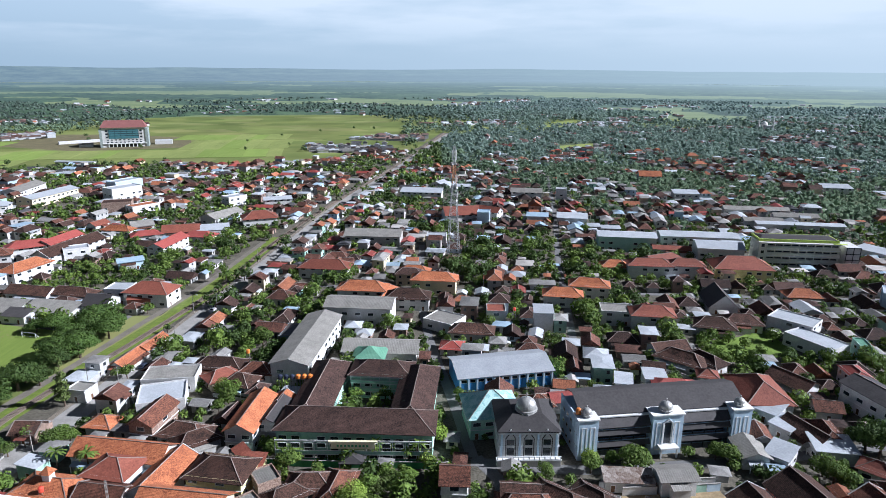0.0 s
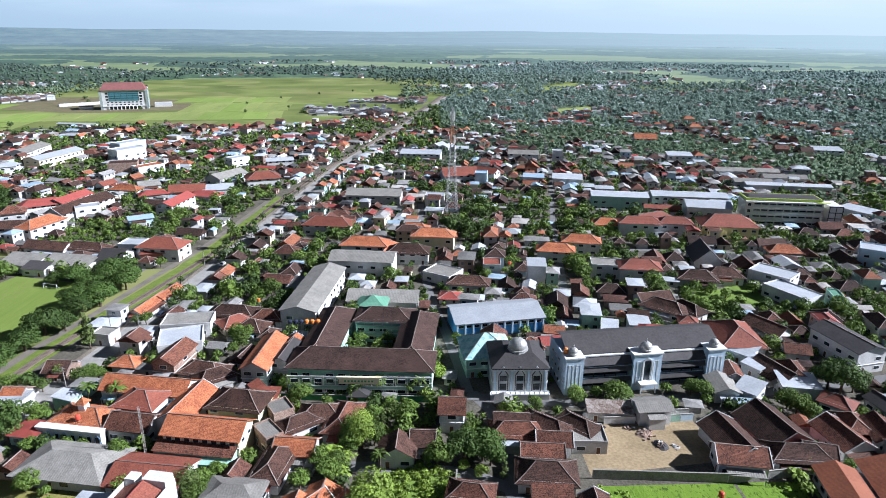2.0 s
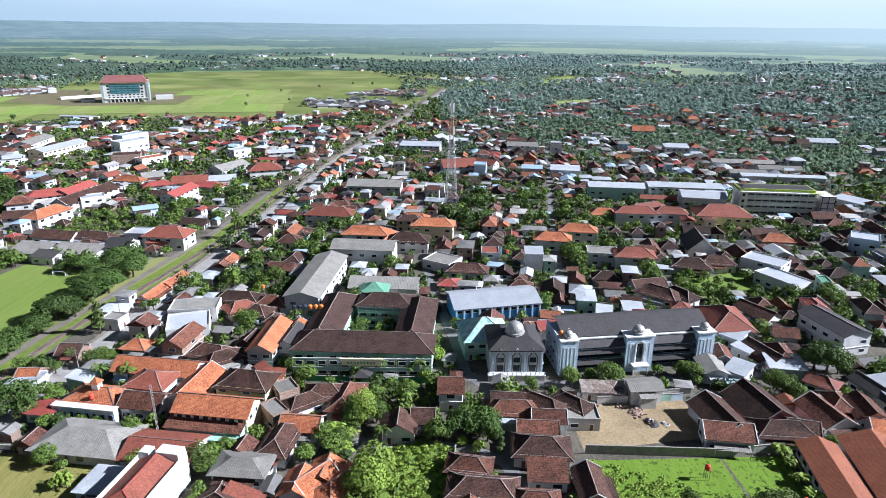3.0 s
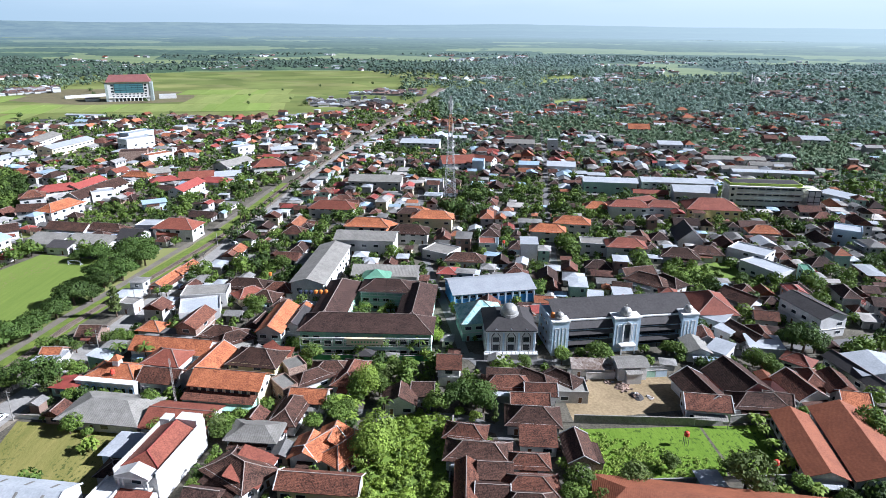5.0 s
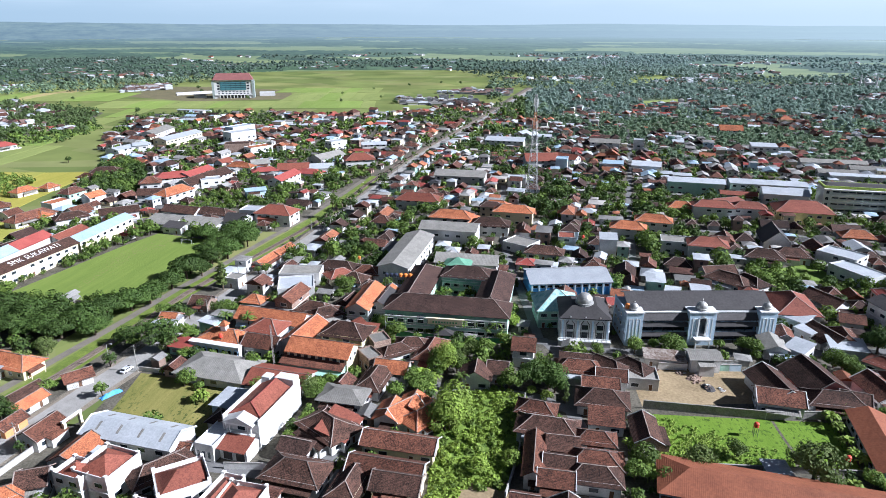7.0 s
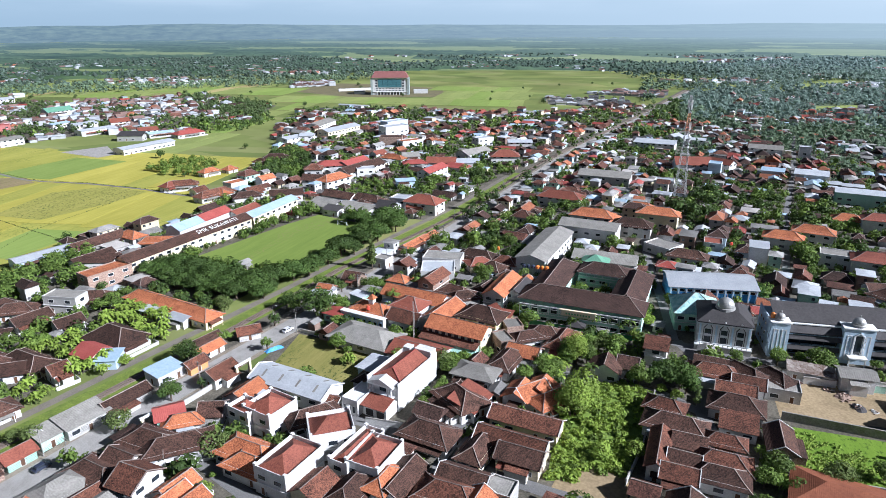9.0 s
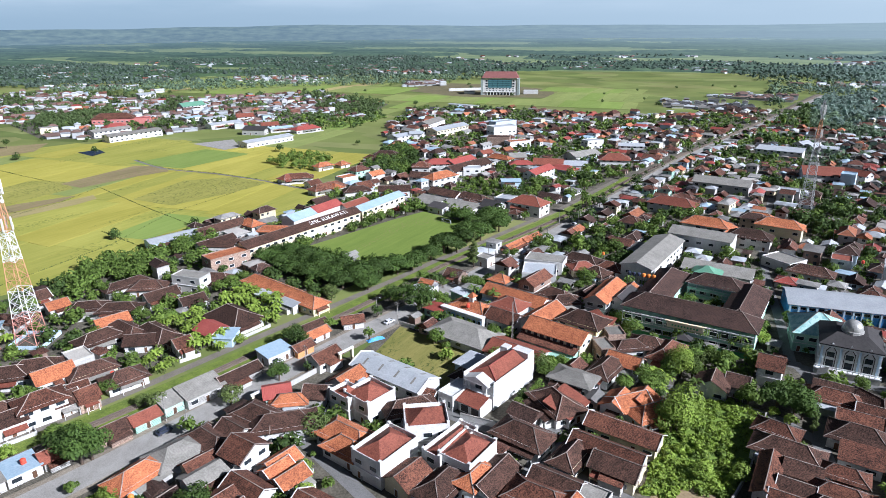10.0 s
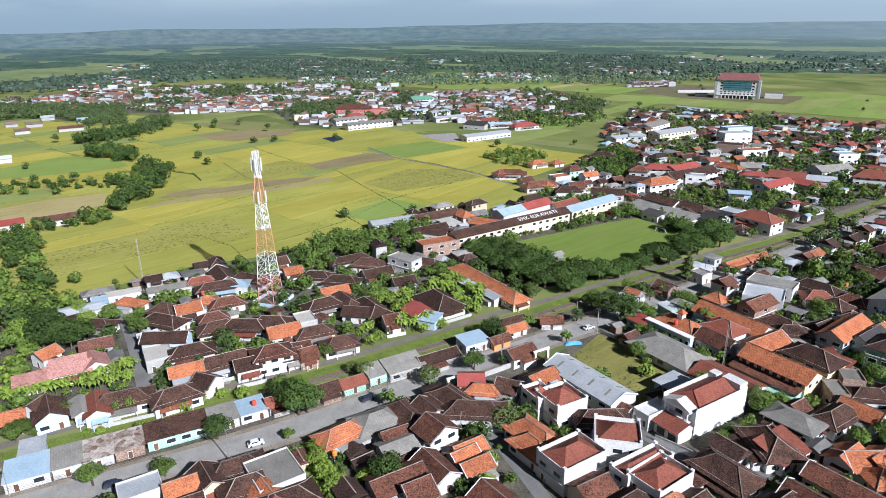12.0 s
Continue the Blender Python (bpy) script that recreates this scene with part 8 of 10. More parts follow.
tree("e", 84.0, 214.6, 0.7)
tree("b", 86.0, 217.5, 0.9)
tree("v", 72.2, 93.2, 1.5)
tree("v", 71.4, 97.7, 1)
tree("b", 75.2, 91.0, 0.8)
tree("n", 87.3, 115.0, 0.8)
tree("n", 86.4, 109.0, 0.8)
tree("n", 86.5, 103.9, 0.8)
tree("n", 87.5, 100.9, 0.8)
tree("n", 87.8, 91.3, 1)
tree("n", 79.9, 89.5, 1)
tree("n", 86.7, 119.6, 1)
tree("e", 91.8, 123.8, 0.9)
tree("b", 56.9, 100.9, 0.8)
tree("b", 85.5, 92.8, 0.8)
tree("b", 93.6, 88.6, 0.8)
tree("a", 114.6, 114.9, 1.2)
tree("a", 115.6, 112.2, 1.1)
tree("f", 102.6, 123.8, 1)
tree("c", -118.2, 136.0, 1.2)
tree("b", -120.3, 143.6, 1)
tree("b", -130.5, 160.1, 1)
tree("b", -115.7, 145.7, 0.9)
tree("b", -111.8, 143.6, 1)
tree("b", -111.7, 164.5, 0.9)
tree("b", -107.5, 166.5, 0.9)
tree("b", -111.7, 169.0, 0.8)
tree("p", -94.8, 152.8, 1.1)
tree("p", -103.6, 153.6, 1.1)
tree("p", -127.4, 162.0, 0.8)
tree("a", -98.3, 116.2, 0.8)
tree("a", -99.5, 115.6, 0.7)
tree("a", -82.9, 127.7, 0.8)
tree("b", -76.0, 115.5, 0.8)
tree("f", -93.8, 114.5, 0.8)
tree("v", -60.6, 116.3, 0.9)
tree("b", -58.3, 117.9, 0.9)
tree("b", -55.5, 120.7, 0.8)
tree("n", -52.2, 151.6, 0.9)
tree("a", -46.8, 159.9, 0.9)
tree("b", -68.5, 194.8, 0.9)
tree("f", -69.7, 190.9, 0.9)
tree("b", -110.0, 206.7, 0.8)
tree("b", -113.2, 206.1, 0.7)
tree("a", -100.8, 225.1, 1.1)
tree("a", -107.5, 229.9, 0.8)
tree("e", -121.5, 170.1, 0.8)
tree("f", -98.4, 132.1, 1)
tree("f", -94.4, 132.1, 1)
tree("b", -106.8, 130.5, 0.8)
tree("n", -89.9, 108.3, 0.9)
tree("n", -91.4, 107.3, 0.7)
tree("v", -116.5, 136.3, 0.9)
tree("e", -36.7, 234.0, 0.8)
tree("b", -28.4, 192.6, 0.8)
tree("b", -18.9, 192.0, 0.9)
tree("p", -32.9, 190.6, 0.6)
tree("a", -41.9, 153.5, 1)
tree("b", -41.3, 159.0, 0.7)
tree("v", -20.8, 160.3, 0.5)
tree("b", -22.3, 158.6, 0.8)
tree("p", -18.6, 159.9, 0.9)
tree("p", -14.2, 161.8, 0.8)
tree("p", -7.4, 159.2, 0.9)
tree("a", -24.4, 135.1, 1)
tree("y", -21.2, 133.0, 0.9)
tree("a", -19.3, 144.2, 0.8)
tree("a", -26.4, 139.6, 0.8)
tree("n", -28.7, 128.3, 1)
tree("n", -24.8, 125.7, 1)
tree("n", -25.5, 120.7, 1)
tree("b", -31.0, 125.0, 0.9)
tree("b", -34.3, 116.4, 0.9)
tree("a", -28.1, 120.0, 0.9)
tree("b", -15.1, 150.3, 0.8)
tree("b", -9.4, 148.7, 0.8)
tree("e", -4.8, 156.0, 0.9)
tree("n", -50.9, 150.1, 0.9)
tree("a", -69.2, 189.3, 0.9)
tree("a", -72.6, 194.9, 0.8)
tree("b", -70.6, 183.8, 0.7)
tree("a", -69.7, 232.4, 1.1)
tree("a", -73.5, 229.7, 0.8)
tree("b", -57.2, 112.2, 1)
tree("b", -56.0, 114.4, 0.8)
tree("y", -16.9, 103.8, 1.1)
tree("a", -203.1, 77.9, 0.9)
tree("b", -194.4, 83.6, 0.9)
tree("b", -203.6, 85.2, 0.7)
tree("b", -204.6, 60.7, 0.9)
tree("b", -167.7, 40.7, 0.8)
tree("c", -144.0, 19.5, 1)
tree("c", -144.7, 17.2, 1.1)
tree("a", -152.2, 21.0, 1)
tree("c", -139.8, 91.0, 0.85)
tree("b", -129.8, 72.0, 0.9)
tree("v", -132.1, 54.6, 0.9)
tree("v", -148.6, 42.3, 0.8)
tree("v", -154.3, 41.8, 0.6)
tree("b", -137.8, 106.8, 0.8)
tree("v", -157.5, 130.7, 0.8)
tree("v", -157.2, 118.9, 0.9)
tree("n", -191.6, 82.3, 1)
tree("n", -189.7, 85.8, 1)
tree("n", -191.4, 79.1, 0.9)
tree("n", -186.6, 81.2, 0.9)
tree("n", -172.2, 76.4, 1)
tree("n", -165.9, 76.9, 1)
tree("n", -160.6, 76.3, 0.9)
tree("n", -179.0, 78.5, 0.9)
tree("n", -173.8, 60.6, 1)
tree("n", -172.2, 57.3, 1)
tree("n", -164.9, 56.8, 1)
tree("n", -166.1, 60.8, 0.8)
tree("n", -191.8, 107.5, 1)
tree("n", -185.4, 107.3, 1)
tree("n", -178.0, 107.6, 1)
tree("n", -167.0, 103.9, 1)
tree("n", -159.4, 101.8, 1)
tree("n", -161.6, 98.2, 1)
tree("n", -188.9, 104.7, 0.9)
tree("n", -184.6, 43.4, 1)
tree("n", -185.8, 46.3, 0.8)
tree("e", -158.3, 83.2, 0.8)
tree("a", -250.5, 85.0, 1)
tree("a", -252.1, 90.9, 1)
tree("a", -245.1, 79.1, 0.9)
tree("b", -238.0, 87.3, 0.9)
tree("a", -196.4, 115.3, 1)
tree("a", -199.0, 111.5, 0.8)
tree("a", -199.2, 123.3, 0.8)
tree("b", -228.4, 108.9, 0.8)
tree("b", -179.8, 57.0, 0.7)
tree("b", -185.0, 52.7, 0.7)
tree("e", -92.2, 40.6, 1)
tree("v", -100.8, 54.3, 1)
tree("n", -106.4, 51.2, 0.8)
tree("n", -105.5, 49.1, 0.7)
tree("f", -107.6, 48.1, 0.8)
tree("f", -95.4, 47.9, 0.5)
tree("c", -262.4, -32.6, 1.2)
tree("c", -260.9, -27.2, 1.1)
tree("c", -251.8, -23.5, 1.1)
tree("y", -249.2, -32.9, 1)
tree("c", -240.1, -28.2, 1.2)
tree("c", -241.9, -22.9, 1.1)
tree("a", -244.0, -36.8, 1.1)
tree("a", -235.5, -33.4, 1)
tree("c", -234.4, -16.7, 1.1)
tree("c", -233.1, -21.2, 1)
tree("a", -246.4, -4.5, 1)
tree("a", -228.5, 0.2, 1)
tree("b", -237.6, 0.4, 0.9)
tree("n", -248.5, 24.7, 1)
tree("n", -254.0, 32.4, 0.9)
tree("n", -240.7, 31.2, 0.9)
tree("n", -228.7, 38.6, 1)
tree("n", -228.6, 43.5, 1)
tree("n", -237.5, 45.5, 0.8)
tree("n", -208.1, -42.9, 1)
tree("n", -208.6, -39.4, 1)
tree("n", -207.0, -36.2, 1)
tree("n", -209.0, -31.3, 1)
tree("n", -207.7, -27.0, 1)
tree("n", -205.2, -22.8, 1)
tree("n", -205.0, -18.1, 1)
tree("n", -199.9, -15.5, 1)
tree("n", -196.3, -13.1, 1)
tree("n", -197.4, -18.2, 0.9)
tree("n", -202.0, -24.6, 0.9)
tree("n", -204.6, -29.5, 0.9)
tree("n", -233.0, -39.1, 1)
tree("n", -235.3, -34.9, 1)
tree("n", -226.8, -41.8, 1)
tree("b", -187.8, -32.4, 0.9)
tree("b", -179.9, -21.4, 0.9)
tree("b", -179.1, -18.0, 0.9)
tree("e", -165.4, -18.8, 0.8)
tree("f", -166.7, -21.5, 0.7)
tree("c", -149.3, -4.7, 0.8)
tree("c", -150.0, 17.6, 1)
tree("a", -158.9, 19.4, 0.8)
tree("e", -168.1, 4.9, 0.7)
tree("e", -163.6, 9.2, 0.8)
tree("f", -169.8, -0.6, 0.7)
tree("n", -170.0, -10.6, 0.8)
tree("n", -168.5, -6.4, 0.8)
tree("b", -151.7, -34.7, 1)
tree("b", -143.4, -20.4, 0.9)
tree("f", -136.8, 9.5, 0.9)
tree("b", -299.2, -4.6, 0.9)
tree("c", -297.3, -17.6, 1.2)
tree("c", -312.8, -18.7, 1)
tree("a", -279.5, -17.9, 0.9)
tree("b", -304.8, -23.1, 0.8)
tree("f", -286.4, 7.8, 0.7)
tree("f", -279.8, 6.7, 0.7)
tree("f", -187.9, -43.7, 1)
tree("f", -184.3, -41.2, 0.8)
tree("b", -184.7, -45.4, 0.9)
tree("b", -187.1, -42.8, 0.8)
tree("e", -174.5, -30.4, 0.5)
tree("e", -172.9, -27.4, 0.5)
tree("c", -103.7, 18.2, 0.9)
tree("e", -86.3, 34.4, 1)
tree("e", -108.7, 14.8, 0.7)
tree("e", -122.0, 9.8, 1)
tree("e", -116.4, 8.4, 1)
tree("e", -110.6, 7.6, 1)
tree("e", -126.8, 11.7, 0.8)
tree("e", -123.5, 12.7, 0.9)
tree("c", -129.1, 71.3, 0.75)
tree("b", -151.7, 20.0, 1.2)
tree("c", 15.6, 390.6, 1.1)
tree("c", 23.7, 369.9, 1.2)
tree("c", 15.8, 351.4, 1.1)
tree("c", 26.7, 360.3, 1)
tree("c", 6.7, 321.2, 1.1)
tree("c", 14.4, 315.9, 1.1)
tree("c", 20.7, 317.8, 1)
tree("c", 3.6, 328.7, 1)
tree("a", 12.0, 338.2, 1)
tree("a", 31.9, 359.1, 0.9)
tree("a", 49.5, 321.6, 1)
tree("a", 56.0, 323.0, 1.1)
tree("a", 61.6, 263.3, 1.2)
tree("a", 62.6, 255.0, 1.1)
tree("a", 62.9, 283.8, 0.9)
tree("a", -27.9, 264.6, 1)
tree("a", -22.9, 250.8, 0.9)
tree("a", -54.3, 306.7, 1)
tree("a", -47.1, 321.5, 0.9)
tree("a", -48.8, 310.8, 0.9)
tree("c", -13.1, 412.8, 1)
tree("c", -11.1, 409.0, 0.8)
tree("a", -58.3, 263.0, 1.1)
tree("a", -66.9, 272.2, 1)
tree("c", -142.4, 260.3, 1)
tree("b", -148.0, 338.5, 1)
tree("b", -150.3, 333.8, 0.9)
tree("a", -122.5, 321.5, 1)
tree("t", -102.8, 293.1, 1)
tree("t", -110.3, 310.0, 0.8)
tree("c", -100.3, 312.3, 0.9)
tree("c", -93.9, 373.9, 0.9)
tree("n", -203.5, 314.9, 1)
tree("n", -200.2, 320.3, 1)
tree("n", -189.3, 320.5, 1)
tree("a", -183.9, 323.2, 1)
tree("b", -173.5, 320.9, 1)
tree("b", -161.8, 315.7, 1)
tree("a", -173.9, 308.8, 0.9)
tree("b", -128.3, 296.1, 1)
tree("b", -177.3, 261.3, 1)
tree("b", -168.2, 256.6, 1.1)
tree("b", -160.4, 256.7, 1.1)
tree("b", -153.4, 250.4, 1)
tree("a", -190.8, 251.8, 1.1)
tree("c", -96.2, 277.3, 1)
tree("c", -102.3, 274.6, 0.9)
tree("c", -689.5, 88.9, 1.3)
tree("c", -692.6, 96.6, 1.3)
tree("c", -699.7, 105.4, 1.2)
tree("c", -689.9, 110.2, 1.3)
tree("c", -697.0, 119.4, 1.2)
tree("c", -700.3, 127.8, 1.2)
tree("c", -699.7, 135.3, 1.3)
tree("c", -707.2, 145.2, 1.2)
tree("c", -720.7, 157.3, 1.2)
tree("c", -724.5, 166.8, 1.2)
tree("c", -739.1, 180.0, 1.2)
tree("c", -741.4, 186.6, 1.3)
tree("c", -610.9, 78.7, 1.1)
tree("c", -599.0, 82.0, 1.1)
tree("c", -569.2, 99.2, 1.4)
tree("c", -618.3, 93.3, 1)
tree("c", -574.3, 89.7, 0.9)
tree("c", -521.3, 96.6, 1.3)
tree("c", -502.3, 98.2, 1.2)
tree("c", -477.7, 93.7, 1.1)
tree("c", -458.1, 79.9, 1.2)
tree("c", -429.7, 65.7, 1.2)
tree("c", -429.5, 59.0, 1.1)
tree("c", -419.8, 49.8, 1.1)
tree("c", -410.7, 44.1, 1)
tree("c", -450.8, 82.7, 1)
tree("c", -398.4, 23.6, 1)
tree("a", -389.5, 24.6, 0.9)
tree("a", -392.5, 33.0, 0.9)
tree("b", -522.8, 37.1, 0.8)
tree("b", -508.1, 52.0, 0.8)
tree("a", -494.3, 61.9, 1)
tree("a", -492.1, 70.3, 1)
tree("b", -489.9, 80.4, 0.9)
tree("b", -696.1, 221.9, 1)
tree("b", -513.6, 18.8, 1)
tree("b", -498.1, 9.7, 0.9)
tree("b", -482.6, 25.5, 0.9)
tree("v", -507.7, 0.7, 1)

# ---- the rest of the town, house after house ----
SPOTS = {}


BALL = [Vector(p).normalized() for p in ((0, 0, 1), (0.894, 0, 0.447), (0.276, 0.851, 0.447), (-0.724, 0.526, 0.447), (-0.724, -0.526, 0.447), (0.276, -0.851, 0.447),
                                         (0.724, 0.526, -0.447), (-0.276, 0.851, -0.447), (-0.894, 0, -0.447), (-0.276, -0.851, -0.447), (0.724, -0.526, -0.447))]
BALL_FACES = ((0, 1, 2), (0, 2, 3), (0, 3, 4), (0, 4, 5), (0, 5, 1), (1, 6, 2), (2, 7, 3), (3, 8, 4), (4, 9, 5), (5, 10, 1), (2, 6, 7), (3, 7, 8), (4, 8, 9), (5, 9, 10), (1, 10, 6))


def clump(s, rnd, x, y, r, h, cards=10, sides=3):
    """A far tree crown: a few ragged masses of foliage with loose sprays of leaves round them."""
    heap = [(r * rnd.uniform(-0.2, 0.2), r * rnd.uniform(-0.2, 0.2), h - r * 0.7, r * rnd.uniform(0.36, 0.48))]
    turn = rnd.uniform(0, 6.28)
    for i in range(sides):
        a = turn + 2.09 * i + rnd.uniform(-0.5, 0.5)
        o = r * rnd.uniform(0.45, 0.75)
        heap.append((o * math.cos(a), o * math.sin(a), h - r * rnd.uniform(0.7, 1.5), r * rnd.uniform(0.32, 0.52)))
    for cx, cy, cz, q in heap[:1]:
        k = len(s.v)
        for p in BALL:
            g = q * rnd.uniform(0.55, 1.35)
            s.v.append((x + cx + p.x * g, y + cy + p.y * g, max(cz + p.z * g * 0.9, 0.2)))
        s.f += [(k + a, k + b, k + c) for a, b, c in BALL_FACES]
    for _ in range(cards):
        cx, cy, cz, q = rnd.choice(heap)
        d = Vector((rnd.gauss(0, 1), rnd.gauss(0, 1), rnd.gauss(0.3, 0.8))).normalized()
        c = Vector((x + cx, y + cy, cz)) + d * q * rnd.uniform(0.9, 1.3)
        n = (d * 0.3 + Vector((rnd.gauss(0.25, 1), rnd.gauss(0, 1), rnd.gauss(0.5, 1)))).normalized()
        u = Matrix.Rotation(rnd.uniform(0, 6.28), 3, n) @ n.orthogonal().normalized()
        v = n.cross(u)
        g = (0.45 + 0.15 * r) * rnd.uniform(0.6, 1.35)
        s.face((c - u * g, c - v * g * 0.7, c + u * g, c + v * g * 0.7))


def low_leaves(s, rnd, x, y, r):
    """A low leafy plant of a vegetable plot: a rosette of broad blades."""
    turn = rnd.uniform(0, 6.28)
    for i in range(6):
        a = turn + 1.05 * i
        d, side = Vector((math.cos(a), math.sin(a), 0)), Vector((-math.sin(a), math.cos(a), 0))
        root, mid = Vector((x, y, 0.08)), Vector((x, y, 0.08 + r * rnd.uniform(0.6, 1.1))) + d * r * 0.6
        tip = mid + d * r * 0.6 - Vector((0, 0, r * 0.3))
        s.face((root, mid - side * r * 0.35, tip, mid + side * r * 0.35))


class Crowd:
    """Houses and trees beyond those that can be told apart, joined by kind of surface."""

    def __init__(self):
        self.made, self.count = {}, {"house": 0, "tree": 0}

    def solid(self, group, key):
        return self.made.setdefault((group, key), Solid())

    def house(self, x, y, a, kind, L, W, e, rise, roof, wall):
        c, s = math.cos(radians(a)), math.sin(radians(a))
        at = lambda u, v, z: (x + u * c - v * s, y + u * s + v * c, z)
        d = math.hypot(x, y)
        dice = random.Random(round(x * 19 + y * 23))
        # Far houses get paler roofs and walls with haze in their colours.
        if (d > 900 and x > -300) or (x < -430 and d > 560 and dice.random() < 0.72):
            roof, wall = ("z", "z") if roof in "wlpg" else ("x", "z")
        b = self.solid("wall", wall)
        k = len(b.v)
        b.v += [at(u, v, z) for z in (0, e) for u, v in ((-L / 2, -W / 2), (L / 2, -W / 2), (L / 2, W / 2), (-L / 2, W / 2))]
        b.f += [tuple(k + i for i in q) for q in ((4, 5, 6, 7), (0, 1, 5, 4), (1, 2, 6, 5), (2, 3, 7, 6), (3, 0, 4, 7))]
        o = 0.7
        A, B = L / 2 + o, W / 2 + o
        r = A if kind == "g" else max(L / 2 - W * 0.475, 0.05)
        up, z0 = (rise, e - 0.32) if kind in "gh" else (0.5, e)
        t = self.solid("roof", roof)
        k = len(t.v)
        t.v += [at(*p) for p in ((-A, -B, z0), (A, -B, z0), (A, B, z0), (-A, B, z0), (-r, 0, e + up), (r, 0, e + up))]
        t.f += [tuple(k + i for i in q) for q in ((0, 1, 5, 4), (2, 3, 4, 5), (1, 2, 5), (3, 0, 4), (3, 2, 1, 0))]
        if d > 620 or L < 4.5:
            return
        if kind in "gh" and roof in "dbom":
            cap = self.solid("ridge", "cap")
            cap.beam(at(-r, 0, e + up + 0.05), at(r, 0, e + up + 0.05), 0.26, 0.16)
            if kind == "h" and d < 420:
                for u, v in ((-1, -1), (-1, 1), (1, -1), (1, 1)):
                    cap.beam(at(u * r, 0, e + up + 0.05), at(u * A, v * B, z0 + 0.05), 0.2, 0.14)
        if kind in "gh" and dice.random() < 0.55:
            side = dice.choice((-1, 1))
            deep, u0, u1 = dice.uniform(1.4, 2.6), -L / 2 * dice.uniform(0.3, 1.0), L / 2 * dice.uniform(0.3, 1.0)
            v0, v1 = side * (W / 2 + 0.1), side * (W / 2 + 0.1 + deep)
            low = self.solid("roof", dice.choice((roof, roof, "g", "w", "d", "b")))
            edge = [at(u0, v0, z0 - 0.12), at(u1, v0, z0 - 0.12), at(u1, v1, z0 - 0.75), at(u0, v1, z0 - 0.75)]
            low.slab(edge if side < 0 else edge[::-1], 0.08)
            for u in (u0 + 0.15, u1 - 0.15):
                b.beam(at(u, v1 - side * 0.2, 0), at(u, v1 - side * 0.2, z0 - 0.7), 0.16)
        holes = self.solid("opening", "dark")
        for turn, half, length in ((0, W / 2, L), (90, L / 2, W), (180, W / 2, L), (270, L / 2, W)):
            nx, ny = math.sin(radians(turn + a)), -math.cos(radians(turn + a))
            if nx * -x + ny * (-45 - y) < 0.2 * d:
                continue
            ca, sa = math.cos(radians(turn)), math.sin(radians(turn))
            count = max(1, int(length / 3.2))
            for level in range(2 if e > 5.5 else 1):
                for i in range(count):
                    if dice.random() < 0.2:
                        continue
                    u = (i + 0.5) * length / count - length / 2
                    wide, z1 = dice.uniform(0.45, 0.8), level * 3.1 + 2.15
                    z2 = level * 3.1 + (0.05 if dice.random() < 0.25 and not level else 0.95)
                    ring = [(u - wide, z2), (u + wide, z2), (u + wide, z1), (u - wide, z1)]
                    k = len(holes.v)
                    for out in (0.0, 0.05):
                        holes.v += [at(p * ca + (half + out) * sa, p * sa - (half + out) * ca, q) for p, q in ring]
                    holes.f += [(k + 4, k + 5, k + 6, k + 7)] + [(k + j, k + (j + 1) % 4, k + 4 + (j + 1) % 4, k + 4 + j) for j in range(4)]

    def tree(self, rnd, x, y, r, h, leaf, full=False):
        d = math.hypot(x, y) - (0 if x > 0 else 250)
        # Farther crowns switch to leaf colours with distance haze mixed in.
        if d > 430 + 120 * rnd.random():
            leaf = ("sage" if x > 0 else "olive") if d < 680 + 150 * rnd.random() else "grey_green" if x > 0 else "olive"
        s = self.solid("crown", leaf)
        near = math.hypot(x, y) < 430
        if not near and not full:
            clump(s, rnd, x, y, r * 1.2, h, 26)
            return
        turn = rnd.uniform(0, 6.28)
        heap = [(x, y, h - r * 0.72, r * 0.72, r * 0.62)]
        for i in range(5):
            q = turn + 1.257 * i + rnd.uniform(-0.3, 0.3)
            o = r * rnd.uniform(0.45, 0.68)
            heap.append((x + o * math.cos(q), y + o * math.sin(q), h - r * rnd.uniform(0.75, 1.35), r * rnd.uniform(0.36, 0.52), r * rnd.uniform(0.3, 0.45)))
        k = len(s.v)
        for p in BALL:
            g = r * rnd.uniform(0.42, 0.66)
            s.v.append((x + p.x * g, y + p.y * g, max(h - r * 0.95 + p.z * g * 0.85, 0.15)))
        s.f += [(k + a, k + b, k + c) for a, b, c in BALL_FACES]
        far = math.hypot(x, y) > 300
        size = (0.34 if far else 0.27) + 0.085 * r
        weights = [q[3] * q[3] for q in heap]
        for _ in range(int(min(max((42 if far else 62) * r, 40), 260))):
            cx, cy, cz, w, t = rnd.choices(heap, weights)[0]
            d = Vector((rnd.gauss(0, 1), rnd.gauss(0, 1), rnd.gauss(0.15, 1))).normalized()
            c = Vector((cx + d.x * w, cy + d.y * w, max(cz + d.z * t, 0.25)))
            n = (d + Vector((rnd.gauss(0, 0.6), rnd.gauss(0, 0.6), rnd.gauss(0.3, 0.6)))).normalized()
            u = Matrix.Rotation(rnd.uniform(0, 6.28), 3, n) @ n.orthogonal().normalized()
            v = n.cross(u)
            g = size * rnd.uniform(0.7, 1.4)
            s.face((c - u * g, c + u * g * 0.7 + v * g * 0.75, c + u * g * 0.5 - v * g * 0.8))
        b = self.solid("trunk", "bark")
        b.beam((x, y, 0), (x, y, h - r * 0.9), 0.28)

